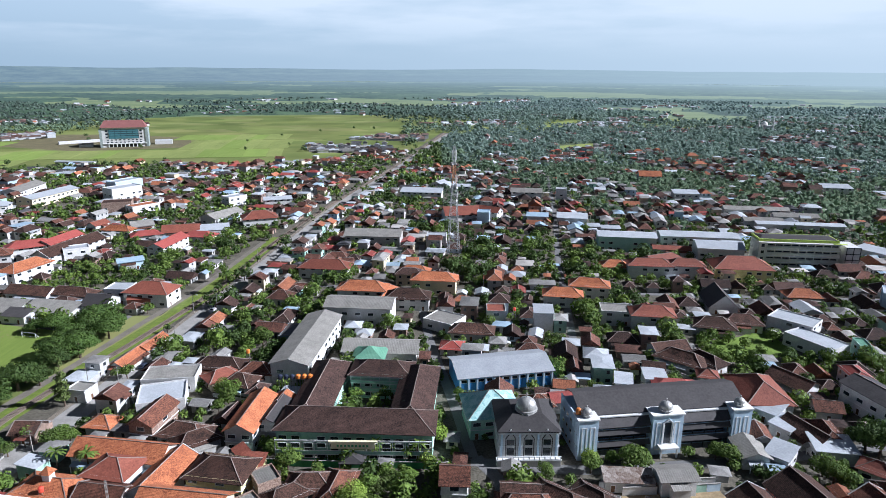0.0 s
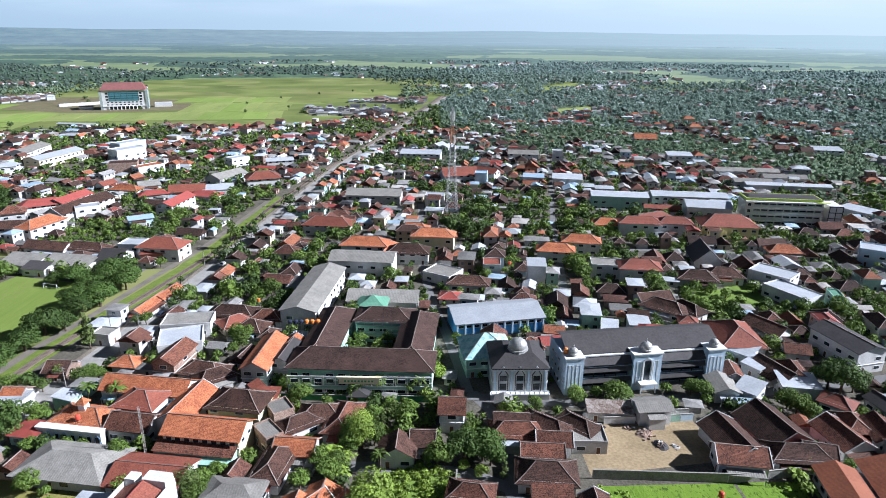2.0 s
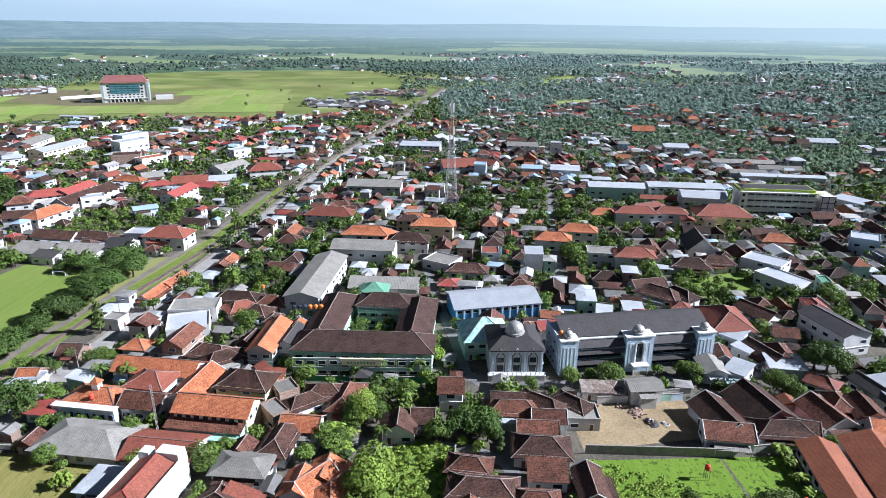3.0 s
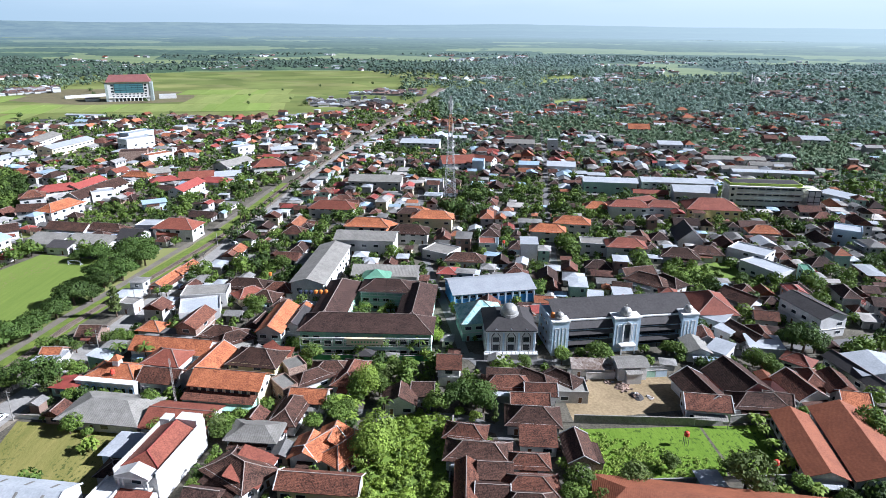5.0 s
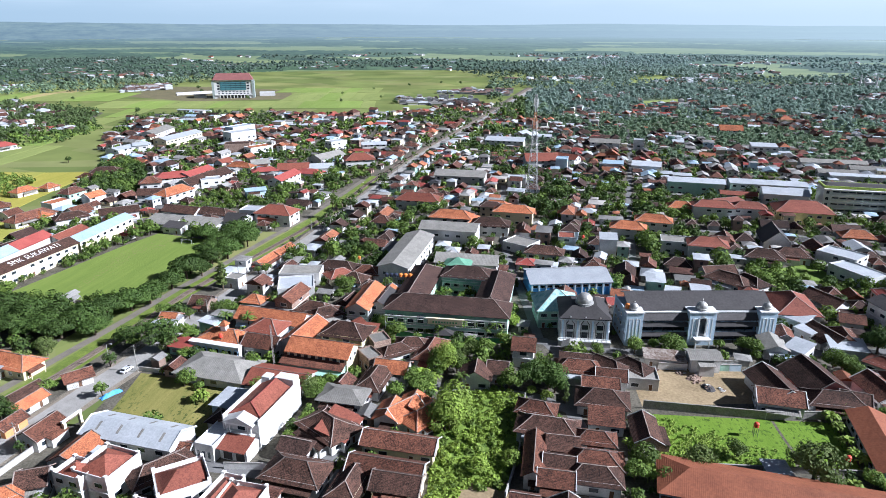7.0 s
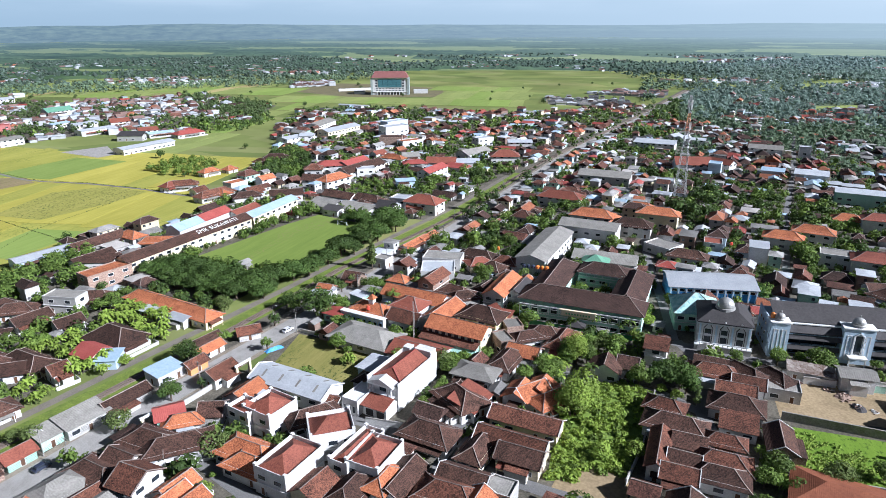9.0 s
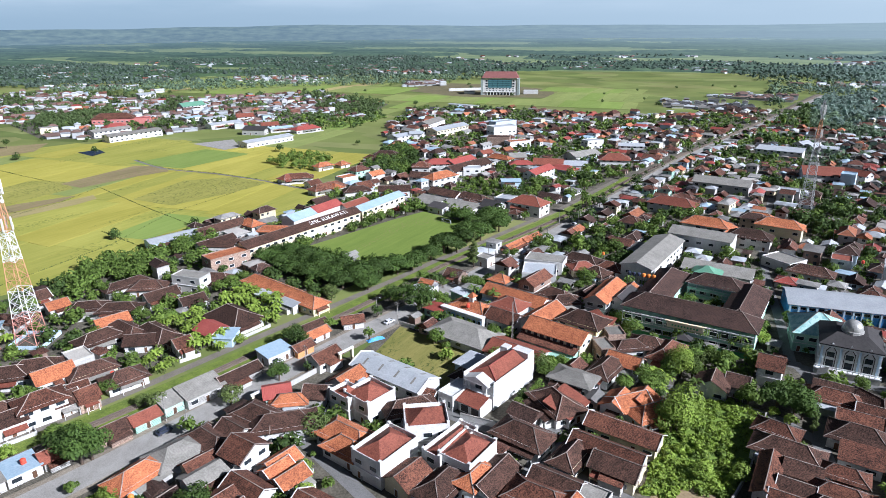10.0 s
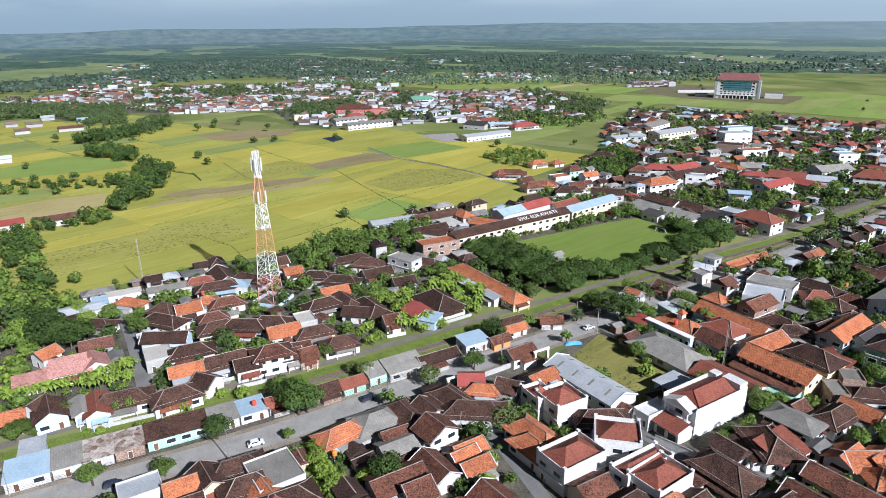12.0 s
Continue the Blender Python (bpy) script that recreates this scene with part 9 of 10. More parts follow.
    def yard_walls(self):
        for x, y, turn, half, length, roll in YARDS:
            if roll > 0.7:
                continue
            s = self.solid("yard", "p" if roll < 0.2 else "w")
            m = pose(x, y, 0, 0, 0, turn)
            p = [m @ Vector((-length / 2 - 1, -half, 0.6)), m @ Vector((length / 2 + 1, -half, 0.6)), m @ Vector((length / 2 + 1, half * 0.3, 0.6))]
            if blocked(p[0].x, p[0].y, -0.6) or blocked(p[1].x, p[1].y, -0.6):
                continue
            s.beam(p[0], p[1], 0.16, 1.25)
            s.beam(p[1], p[2], 0.16, 1.25)

    def finish(self):
        for (group, key), s in self.made.items():
            mat, name, words = {"wall": (JOINED_WALL.get(key), "house_walls", "walls of the closely packed town houses"),
                                "roof": (JOINED_ROOF.get(key), "house_roofs", "roofs of the closely packed town houses"),
                                "yard": (JOINED_WALL.get(key), "yard_walls", "low plastered walls round the house yards"),
                                "crown": (JOINED_LEAF.get(key), "tree_crowns", "leafy crowns of trees among the houses"),
                                "ridge": (CAP, "roof_ridges", "pale mortar ridges of the town roofs"),
                                "opening": (GLASS, "house_openings", "dark windows and doors of the town houses"),
                                "trunk": (BARK, "tree_trunks", "brown trunks of trees among the houses")}[group]
            s.s = []
            me = s.mesh(name, mat)
            if key == "pale_green":
                me.polygons.foreach_set("use_smooth", [True] * len(me.polygons))
            tagged(new(name, me), words, name.split("_")[-1], "", "stuff")


CROWD = Crowd()
JOINED_ROOF = {
    "d": surface("old_tile_roofs", (0.010, 0.006, 0.005), (0.084, 0.046, 0.035), 1.6, 0.10, 0.9, vary=0.45, speck=4.0, island=True),
    "b": surface("brown_tile_roofs", (0.024, 0.011, 0.008), (0.175, 0.076, 0.052), 1.6, 0.10, 0.9, vary=0.35, speck=4.0, island=True),
    "o": surface("orange_tile_roofs", (0.14, 0.050, 0.027), (0.37, 0.140, 0.070), 1.6, 0.12, 0.88, vary=0.3, speck=4.0, island=True),
    "m": surface("maroon_tile_roofs", (0.14, 0.028, 0.022), (0.30, 0.066, 0.050), 1.4, 0.1, 0.75, vary=0.25, island=True),
    "r": surface("red_sheet_roofs", (0.21, 0.045, 0.038), (0.36, 0.095, 0.078), 0.7, 0.1, 0.55, vary=0.2, island=True),
    "g": surface("grey_sheet_roofs", (0.11, 0.105, 0.10), (0.30, 0.29, 0.27), 0.8, 0.14, 0.85, vary=0.35, island=True),
    "w": surface("pale_sheet_roofs", (0.28, 0.30, 0.32), (0.52, 0.54, 0.56), 0.6, 0.1, 0.5, vary=0.2, island=True),
    "l": surface("blue_sheet_roofs", (0.24, 0.33, 0.41), (0.38, 0.48, 0.56), 0.6, 0.1, 0.5, vary=0.2, island=True),
    "k": surface("charcoal_roofs", (0.03, 0.03, 0.033), (0.085, 0.083, 0.085), 1.2, 0.1, 0.7, vary=0.3, island=True),
    "p": surface("pale_deck_roofs", (0.28, 0.26, 0.24), (0.48, 0.45, 0.41), 0.8, 0.14, 0.9, vary=0.2, island=True),
}
# Roof colours for far houses, washed out by painted-in air haze.
JOINED_ROOF["x"] = surface("hazed_tile_roofs", (0.075, 0.050, 0.044), (0.22, 0.140, 0.115), 0.5, 0.05, 0.9, vary=0.35, island=True)
JOINED_ROOF["z"] = surface("hazed_sheet_roofs", (0.26, 0.28, 0.30), (0.46, 0.48, 0.50), 0.5, 0.05, 0.8, vary=0.3, island=True)
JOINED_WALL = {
    # Far wall colour, greyed to carry the haze.
    "z": surface("hazed_house_walls", (0.34, 0.35, 0.35), (0.55, 0.56, 0.56), 0.5, 0.1, 0.9, vary=0.3, bump=0, island=True),
    "w": surface("white_house_walls", (0.33, 0.32, 0.305), (0.60, 0.59, 0.57), 0.8, 0.2, 0.85, vary=0.2, bump=0.1, island=True),
    "c": surface("cream_house_walls", (0.46, 0.39, 0.26), (0.70, 0.62, 0.44), 0.8, 0.2, 0.85, vary=0.2, bump=0.1, island=True),
    "p": surface("grey_house_walls", (0.26, 0.25, 0.24), (0.46, 0.45, 0.43), 0.8, 0.2, 0.9, vary=0.25, bump=0.1, island=True),
    "n": surface("brick_house_walls", (0.16, 0.10, 0.075), (0.34, 0.25, 0.20), 1.5, 0.25, 0.92, vary=0.25, bump=0.1, island=True),
    "u": surface("blue_house_walls", (0.32, 0.42, 0.50), (0.50, 0.60, 0.68), 0.8, 0.2, 0.85, vary=0.2, bump=0.1, island=True),
    "t": surface("green_house_walls", (0.22, 0.40, 0.32), (0.44, 0.60, 0.50), 0.8, 0.2, 0.85, vary=0.2, bump=0.1, island=True),
}
JOINED_LEAF = {
    "green": surface("garden_leaves", (0.028, 0.060, 0.010), (0.180, 0.258, 0.046), 0.25, 0.05, 0.75, vary=0.35, bump=0, island=True),
    "dark": surface("shade_leaves", (0.024, 0.048, 0.012), (0.090, 0.142, 0.029), 0.25, 0.05, 0.75, vary=0.3, bump=0, island=True),
    # These three greens are lifted and greyed: distance haze in the base colour.
    "sage": surface("hazed_sage_leaves", (0.090, 0.142, 0.090), (0.220, 0.290, 0.175), 0.2, 0.03, 0.85, vary=0.35, bump=0, island=True),
    "grey_green": surface("hazed_grey_leaves", (0.135, 0.195, 0.170), (0.260, 0.335, 0.275), 0.2, 0.03, 0.9, vary=0.3, bump=0, island=True),
    "olive": surface("hazed_olive_leaves", (0.052, 0.090, 0.034), (0.180, 0.240, 0.085), 0.2, 0.03, 0.85, vary=0.35, bump=0, island=True),
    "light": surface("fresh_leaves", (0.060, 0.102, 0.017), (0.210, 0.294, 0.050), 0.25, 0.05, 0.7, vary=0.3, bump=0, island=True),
    # Leaves of the outer plain, haze put into both colours.
    "blue_green": surface("hazed_blue_leaves", (0.062, 0.098, 0.080), (0.165, 0.215, 0.162), 0.1, 0.02, 0.9, vary=0.3, bump=0, island=True),
    "pale_green": surface("hazed_pale_leaves", (0.150, 0.210, 0.200), (0.250, 0.325, 0.290), 0.1, 0.02, 0.9, vary=0.25, bump=0, island=True),
    "lush": surface("lush_weed_leaves", (0.105, 0.170, 0.020), (0.340, 0.445, 0.068), 0.25, 0.05, 0.7, vary=0.3, bump=0, island=True),
}


def lets_light_through(m, share):
    """Leaves pass some of the sun to their shaded side."""
    n, l = m.node_tree.nodes, m.node_tree.links
    b, out = n["Principled BSDF"], n["Material Output"]
    thin = n.new("ShaderNodeBsdfTranslucent")
    l.new(b.inputs["Base Color"].links[0].from_socket, thin.inputs["Color"])
    both = n.new("ShaderNodeMixShader")
    both.inputs[0].default_value = share
    l.new(b.outputs[0], both.inputs[1])
    l.new(thin.outputs[0], both.inputs[2])
    l.new(both.outputs[0], out.inputs["Surface"])


for m in LEAF.values():
    lets_light_through(m, 0.22)
for name, m in JOINED_LEAF.items():
    lets_light_through(m, 0.25 if name in ("green", "dark", "light", "lush") else 0.5)


def index_taken():
    SPOTS.clear()
    for t in TAKEN:
        r = math.hypot(t[2], t[3])
        for i in range(int((t[0] - r) // 20), int((t[0] + r) // 20) + 1):
            for j in range(int((t[1] - r) // 20), int((t[1] + r) // 20) + 1):
                SPOTS.setdefault((i, j), []).append(t)


def mark(t):
    TAKEN.append(t)
    r = math.hypot(t[2], t[3])
    for i in range(int((t[0] - r) // 20), int((t[0] + r) // 20) + 1):
        for j in range(int((t[1] - r) // 20), int((t[1] + r) // 20) + 1):
            SPOTS.setdefault((i, j), []).append(t)


def free(x, y, L, w, a, slack=0.3):
    """Whether a turned rectangle is clear of all that stands."""
    ca, sa = math.cos(radians(a)), math.sin(radians(a))
    r = math.hypot(L, w) / 2
    seen = set()
    for i in range(int((x - r) // 20), int((x + r) // 20) + 1):
        for j in range(int((y - r) // 20), int((y + r) // 20) + 1):
            for t in SPOTS.get((i, j), ()):
                if id(t) in seen:
                    continue
                seen.add(id(t))
                tx, ty, h1, h2, c, s = t
                dx, dy = x - tx, y - ty
                if abs(dx) > r + h1 + h2 or abs(dy) > r + h1 + h2:
                    continue
                apart = False
                for ax, ay in ((c, s), (-s, c), (ca, sa), (-sa, ca)):
                    ra = abs(ax * c + ay * s) * h1 + abs(-ax * s + ay * c) * h2
                    rb = abs(ax * ca + ay * sa) * L / 2 + abs(-ax * sa + ay * ca) * w / 2
                    if abs(dx * ax + dy * ay) > ra + rb + slack:
                        apart = True
                        break
                if not apart:
                    return False
    return True


def blocked(x, y, reach):
    if near_line(x, y, ROAD, 6.0 + reach) or near_line(x, y, RAIL, 4.5 + reach) or near_line(x, y, WEST, 3.2 + reach):
        return True
    return any(near_line(x, y, line, wide / 2 + 0.4 + reach) for line, wide in LANES) or any(inside(x, y, z) for z in KEEP_CLEAR)


ROOFS = {"old": "dddddddbbbbogwgm", "mixed": "dddddbbbbboomrgggwwkl", "leafy": "ddddbbbooggkwwm", "far": "ddbbbboommogwwl", "estate": "kkkggdw"}


def clutter(zone, cell, share, rnd, test):
    """Small sheds, water-stained slabs and bushes in the gaps between the houses."""
    xs, ys = [p[0] for p in zone], [p[1] for p in zone]
    x = min(xs)
    while x < max(xs):
        y = min(ys)
        while y < max(ys):
            px, py = x + rnd.uniform(0, cell), y + rnd.uniform(0, cell)
            y += cell
            if not inside(px, py, zone) or not test(px, py) or blocked(px, py, 0.8):
                continue
            if rnd.random() < share:
                L, W = rnd.uniform(3, 6), rnd.uniform(2.4, 4)
                a = 83 + rnd.choice((0, 90)) + rnd.uniform(-4, 4)
                if free(px, py, L, W, a, 0.05):
                    CROWD.house(px, py, a, rnd.choice("gs"), L, W, rnd.uniform(2.4, 3.4), W * 0.22, rnd.choice("ddbbgggwlop"), rnd.choice("wcppnn"))
                    mark((px, py, L / 2, W / 2, math.cos(radians(a)), math.sin(radians(a))))
                    continue
            r = rnd.uniform(0.9, 2.2)
            if free(px, py, r, r, 0, 0.05):
                CROWD.tree(rnd, px, py, r, r * 1.7 + 0.6, rnd.choice(("green", "green", "dark", "light")))
                mark((px, py, r * 0.5, r * 0.5, 1, 0))
        x += cell


def any_house(x, y, a, style, rnd, small):
    """Tries to set one house; returns whether it found room."""
    L, W = (rnd.uniform(5, 7.5), rnd.uniform(4.5, 6)) if small else (rnd.uniform(8, 13.5), rnd.uniform(6, 8.8))
    if blocked(x, y, W * 0.5) or not free(x, y, L, W, a, 0.1):
        return False
    e = rnd.uniform(2.6, 3.3) if rnd.random() < 0.89 else rnd.uniform(5.9, 6.8)
    kind = rnd.choices("ghsf", (46, 40, 8, 6))[0]
    roof, wall = rnd.choice(ROOFS[style]), rnd.choice("wwwwccpppnnut")
    if kind == "s":
        roof = rnd.choice("ggwwlb")
    if kind == "f":
        roof = rnd.choice("pwg")
    d = math.hypot(x, y)
    if CROWD.count["house"] < 60 and d < 300 and not small:
        CROWD.count["house"] += 1
        house(round(x, 1), round(y, 1), L, W, a, max(e, 3.0), kind, roof, wall, 0.6 if roof in "dbo" else 0.35)
        mark(TAKEN.pop())
        return True
    CROWD.house(x, y, a, kind, L, W, e, W / 2 * (0.66 if roof in "dbo" else 0.4), roof, wall)
    mark((x, y, L / 2 + 0.25, W / 2 + 0.25, math.cos(radians(a)), math.sin(radians(a))))
    return True


def fill(zone, heading, cell, leafy, style, rnd, test=None, big=4.6):
    """Packs houses on a loose grid over a zone, with groves where the ground is leafy (0 to 1)."""
    xs, ys = [p[0] for p in zone], [p[1] for p in zone]
    cx, cy, reach = (min(xs) + max(xs)) / 2, (min(ys) + max(ys)) / 2, max(max(xs) - min(xs), max(ys) - min(ys)) * 0.75
    ca, sa = math.cos(radians(heading)), math.sin(radians(heading))
    spots = []
    n = int(reach / cell)
    for i in range(-n, n + 1):
        for j in range(-n, n + 1):
            u, v = i * cell + rnd.uniform(-0.4, 0.4) * cell, j * cell + rnd.uniform(-0.4, 0.4) * cell
            x, y = cx + u * ca - v * sa, cy + u * sa + v * ca
            if inside(x, y, zone) and (test is None or test(x, y)):
                spots.append((math.hypot(x, y), x, y))
    for _, x, y in sorted(spots):
        grove = noise.fractal((x * 0.021 + 7.7, y * 0.021 - 3.3, 0.5), 1.0, 2.0, 2) * 0.9 + 0.5
        bend = heading + 10 * noise.noise((x * 0.008, y * 0.008, 4.0))
        if grove > leafy:
            a = bend + rnd.choice((0, 0, 90)) + rnd.uniform(-3, 3)
            if any_house(x, y, a, style, rnd, False) or any_house(x, y, a, style, rnd, True):
                continue
        if rnd.random() < 0.25 + leafy:
            r = rnd.uniform(2.0, big) if grove <= leafy else rnd.uniform(1.5, 3.6)
            if not blocked(x, y, 0.5) and free(x, y, r * 0.8, r * 0.8, 0, 0.05):
                CROWD.tree(rnd, x, y, r, r * rnd.uniform(1.35, 1.8) + 0.6, rnd.choice(("green", "green", "dark", "dark", "light")))
                mark((x, y, r * 0.55, r * 0.55, 1, 0))


def shop_row(y0, y1, side, gap, rnd):
    """Small shops shoulder to shoulder along the main road."""
    for p, q in zip(ROAD, ROAD[1:]):
        if not y0 < p.y < y1:
            continue
        d = (q - p).normalized()
        out = Vector((d.y, -d.x)) * side
        u = 0.0
        while u < (q - p).length:
            L, W = rnd.uniform(4.5, 8), rnd.uniform(5, 8)
            c = p + d * (u + L / 2) + out * (gap + W / 2)
            a = math.degrees(math.atan2(d.y, d.x))
            u += L + 0.3
            if rnd.random() < 0.86 and free(c.x, c.y, L, W, a, 0.0) and not near_line(c.x, c.y, RAIL, 3.0 + W / 2):
                roof = rnd.choice("ddbboogwwgm")
                CROWD.house(c.x, c.y, a, "g" if roof in "dbo" else "s", L, W, rnd.choice((3.2, 3.4, 3.6, 6.2)), W * 0.25, roof, rnd.choice("wwwcput"))
                mark((c.x, c.y, L / 2, W / 2, math.cos(radians(a)), math.sin(radians(a))))
rnd = random.Random(12)


def planted(key, outline, gap, low, high):
    """Trees of one kind set loosely over a patch of ground, clear of roads and other crowns."""
    xs, ys = [p[0] for p in outline], [p[1] for p in outline]
    done = [(t[0], t[1]) for t in TAKEN if t[4] == 1 and t[5] == 0]
    for _ in range(900):
        x, y = rnd.uniform(min(xs), max(xs)), rnd.uniform(min(ys), max(ys))
        if inside(x, y, outline) and not near_line(x, y, RAIL, 3.5) and not near_line(x, y, WEST, 2.0) and all(math.hypot(x - p[0], y - p[1]) > gap for p in done):
            tree(key, round(x, 1), round(y, 1), rnd.uniform(low, high))
            done.append((x, y))


planted("u", [(-211, 146), (-213, 160), (-180, 157), (-163, 154), (-148, 174), (-144, 205), (-141, 205), (-141, 180), (-145, 158), (-152, 140), (-167, 138), (-194, 141)], 5.5, 0.6, 0.85)
planted("u", [(-141, 214), (-148, 237), (-146, 262), (-137, 262), (-131, 241), (-136, 217)], 7.5, 0.75, 1.0)
planted("a", [(-262, 84), (-275, 101), (-271, 118), (-259, 131), (-243, 122), (-240, 103)], 5.5, 0.8, 1.15)
planted("b", [(-266, 144), (-257, 160), (-247, 150), (-250, 132)], 5, 0.9, 1.1)
planted("y", [(-323, -29), (-338, -14), (-308, -13), (-282, -20), (-258, -8), (-235, -10), (-233, -26), (-245, -40)], 8.0, 0.7, 1.0)
planted("e", [(-368, 316), (-374, 350), (-352, 358), (-328, 341), (-322, 312), (-343, 303)], 6.5, 0.9, 1.3)
planted("n", [(-217, -44), (-231, -42), (-218, -41), (-210, -37), (-211, -29), (-206, -15), (-202, -10), (-192, -13), (-197, -21), (-204, -32), (-205, -40), (-209, -46)], 3.6, 0.9, 1.3)
planted("m", [(-195, 105), (-193, 116), (-174, 118), (-160, 106), (-163, 95), (-178, 106), (-186, 101)], 4.0, 0.9, 1.3)
planted("n", [(-192, 82), (-190, 92), (-171, 82), (-164, 82), (-162, 75), (-166, 70), (-176, 76)], 4.0, 0.9, 1.3)
for key, x, y, r in FAR_TREES:
    CROWD.tree(random.Random(round(x * 5 + y * 3)), x, y, r, r * (4.2 if key == "t" else 1.3 if key in "unm" else 1.9), {"e": "light", "y": "light", "n": "light", "m": "light", "c": "dark", "u": "dark"}.get(key, "green"), True)
index_taken()
rnd = random.Random(5)
shop_row(128, 640, 1, 7.2, rnd)
shop_row(150, 640, -1, 6.6, rnd)
for i, p in enumerate(ROAD[8:70]):
    d = (ROAD[9 + i] - p).normalized()
    for side in (-1, 1):
        c = p + Vector((d.y, -d.x)) * side * rnd.uniform(5.2, 6.4)
        if rnd.random() < 0.42 and free(c.x, c.y, 1.5, 1.5, 0):
            r = rnd.uniform(1.3, 3.0)
            CROWD.tree(rnd, c.x, c.y, r, r * 1.9 + 1.2, rnd.choice(("green", "dark")))
fill(TOWN, 84, 7.2, 0.34, "old", rnd, lambda x, y: y < 330 and x < 260)
fill(TOWN, 82, 7.6, 0.40, "mixed", rnd, lambda x, y: 330 <= y < 540 and x < 260)
fill(TOWN, 82, 8.0, 0.60, "leafy", rnd, lambda x, y: (y >= 540 or x >= 260) and y < 760, 6.0)
fill(TOWN, 82, 9.0, 0.70, "leafy", rnd, lambda x, y: y >= 760, 7.5)
GROVES = [[(-709, 86), (-681, 110), (-669, 135), (-754, 198), (-815, 216), (-820, 198), (-785, 167), (-748, 106)],
          [(-626, 77), (-554, 97), (-607, 114), (-647, 106), (-653, 88)],
          [(-534, 93), (-518, 115), (-486, 103), (-447, 74), (-406, 41), (-417, 41), (-461, 62), (-500, 80)],
          [(-398, 22), (-393, 25), (-397, 37), (-418, 26)],
          [(-394, -4), (-391, 18), (-404, 21), (-418, 6)],
          [(-327, -10), (-335, -22), (-389, -20), (-402, -5), (-370, -6)],
          [(-1162, 63), (-1096, 122), (-993, 216), (-804, 164), (-811, 127), (-926, 117), (-949, 60), (-970, 40)],
          [(-287, 332), (-315, 384), (-311, 423), (-276, 389), (-243, 331), (-255, 316)],
          [(-758, 346), (-834, 405), (-810, 476), (-712, 428), (-685, 376), (-693, 334)]]
for x, y, L, roof, wall in ((-878, 61, 12, "o", "w"), (-858, 80, 16, "b", "w"), (-808, 60, 14, "o", "w"), (-792, 103, 24, "b", "w"), (-405, 10, 22, "b", "w"), (-413, -11, 12, "m", "w"),
                            (-420, -22, 10, "b", "w"), (-639, 18, 12, "w", "w"), (-855, 132, 16, "l", "u"), (-912, 104, 14, "l", "w")):
    CROWD.house(x, y, 85, "g", L, 8, 3.8, 2.2, roof, wall)
    mark((x, y, L / 2, 4, 1, 0))
for outline in GROVES:
    xs, ys = [p[0] for p in outline], [p[1] for p in outline]
    for _ in range(int((max(xs) - min(xs)) * (max(ys) - min(ys)) / 14)):
        x, y = rnd.uniform(min(xs), max(xs)), rnd.uniform(min(ys), max(ys))
        r = rnd.uniform(2.2, 4.4)
        if inside(x, y, outline) and noise.noise((x * 0.03, y * 0.03, 2.0)) > -0.25 and free(x, y, r * 0.7, r * 0.7, 0, 0.0):
            CROWD.tree(rnd, x, y, r, r + rnd.uniform(2.5, 5.5), rnd.choice(("green", "dark")), math.hypot(x, y) < 640)
            mark((x, y, r * 0.5, r * 0.5, 1, 0))
for x, y in ((-685, 200), (-704, 227), (-700, 254), (-567, 228), (-630, 253), (-716, 73), (-500, 70), (-486, 62), (-516, 44), (-522, 20)):
    CROWD.tree(rnd, x, y, rnd.uniform(3, 4.6), rnd.uniform(6, 10), "dark", True)
for _ in range(150):
    x, y = rnd.uniform(-201, -140), rnd.uniform(288, 336)
    if inside(x, y, [(-201, 299), (-201, 330), (-175, 333), (-146, 337), (-140, 312), (-173, 286)]) and free(x, y, 1.5, 1.5, 0, 0.0):
        r = rnd.uniform(1.0, 2.4)
        CROWD.tree(rnd, x, y, r, r * 1.5, rnd.choice(("green", "light", "dark")))
        mark((x, y, r * 0.8, r * 0.8, 1, 0))
for _ in range(70):
    u = rnd.random()
    x, y = -535 + 62 * u + rnd.uniform(-16, 10), -4 + 80 * u + rnd.uniform(-4, 4)
    r = rnd.uniform(1.0, 2.4)
    CROWD.tree(rnd, x, y, r, r * 1.8, "dark", True)
fill([(-575, 604), (-608, 689), (-607, 743), (-533, 699), (-430, 567), (-420, 492), (-448, 488), (-444, 450)], 60, 8.0, 0.66, "leafy", rnd, None, 5.2)
fill(NORTHWEST, 80, 7.8, 0.44, "mixed", rnd)
fill(WEST_STRIP, 78, 7.4, 0.48, "old", rnd)
fill(FAR_WEST, 60, 9.6, 0.45, "far", rnd, None, 6.0)
for zone, turn in zip(ESTATES, (17, 8, 40, 8)):
    fill(zone, turn, 9.0, -1.0, "estate", rnd)
clutter(TOWN, 4.7, 0.5, rnd, lambda x, y: y < 300 and -130 < x < 210)
clutter(TOWN, 6.0, 0.5, rnd, lambda x, y: 300 <= y < 520 and x < 300)
clutter(TOWN, 8.5, 0.6, rnd, lambda x, y: 520 <= y < 760 and x < 420)
clutter(WEST_STRIP, 5.0, 0.3, rnd, lambda x, y: True)
clutter(NORTHWEST, 6.0, 0.3, rnd, lambda x, y: y < 480)
for _ in range(520):
    px, py = rnd.uniform(-24, 4), rnd.uniform(74, 128)
    if inside(px, py, BUSH):
        r = rnd.uniform(0.7, 1.7)
        CROWD.tree(rnd, px, py, r, r * 1.15, rnd.choice(("lush", "lush", "lush", "lush", "light")))
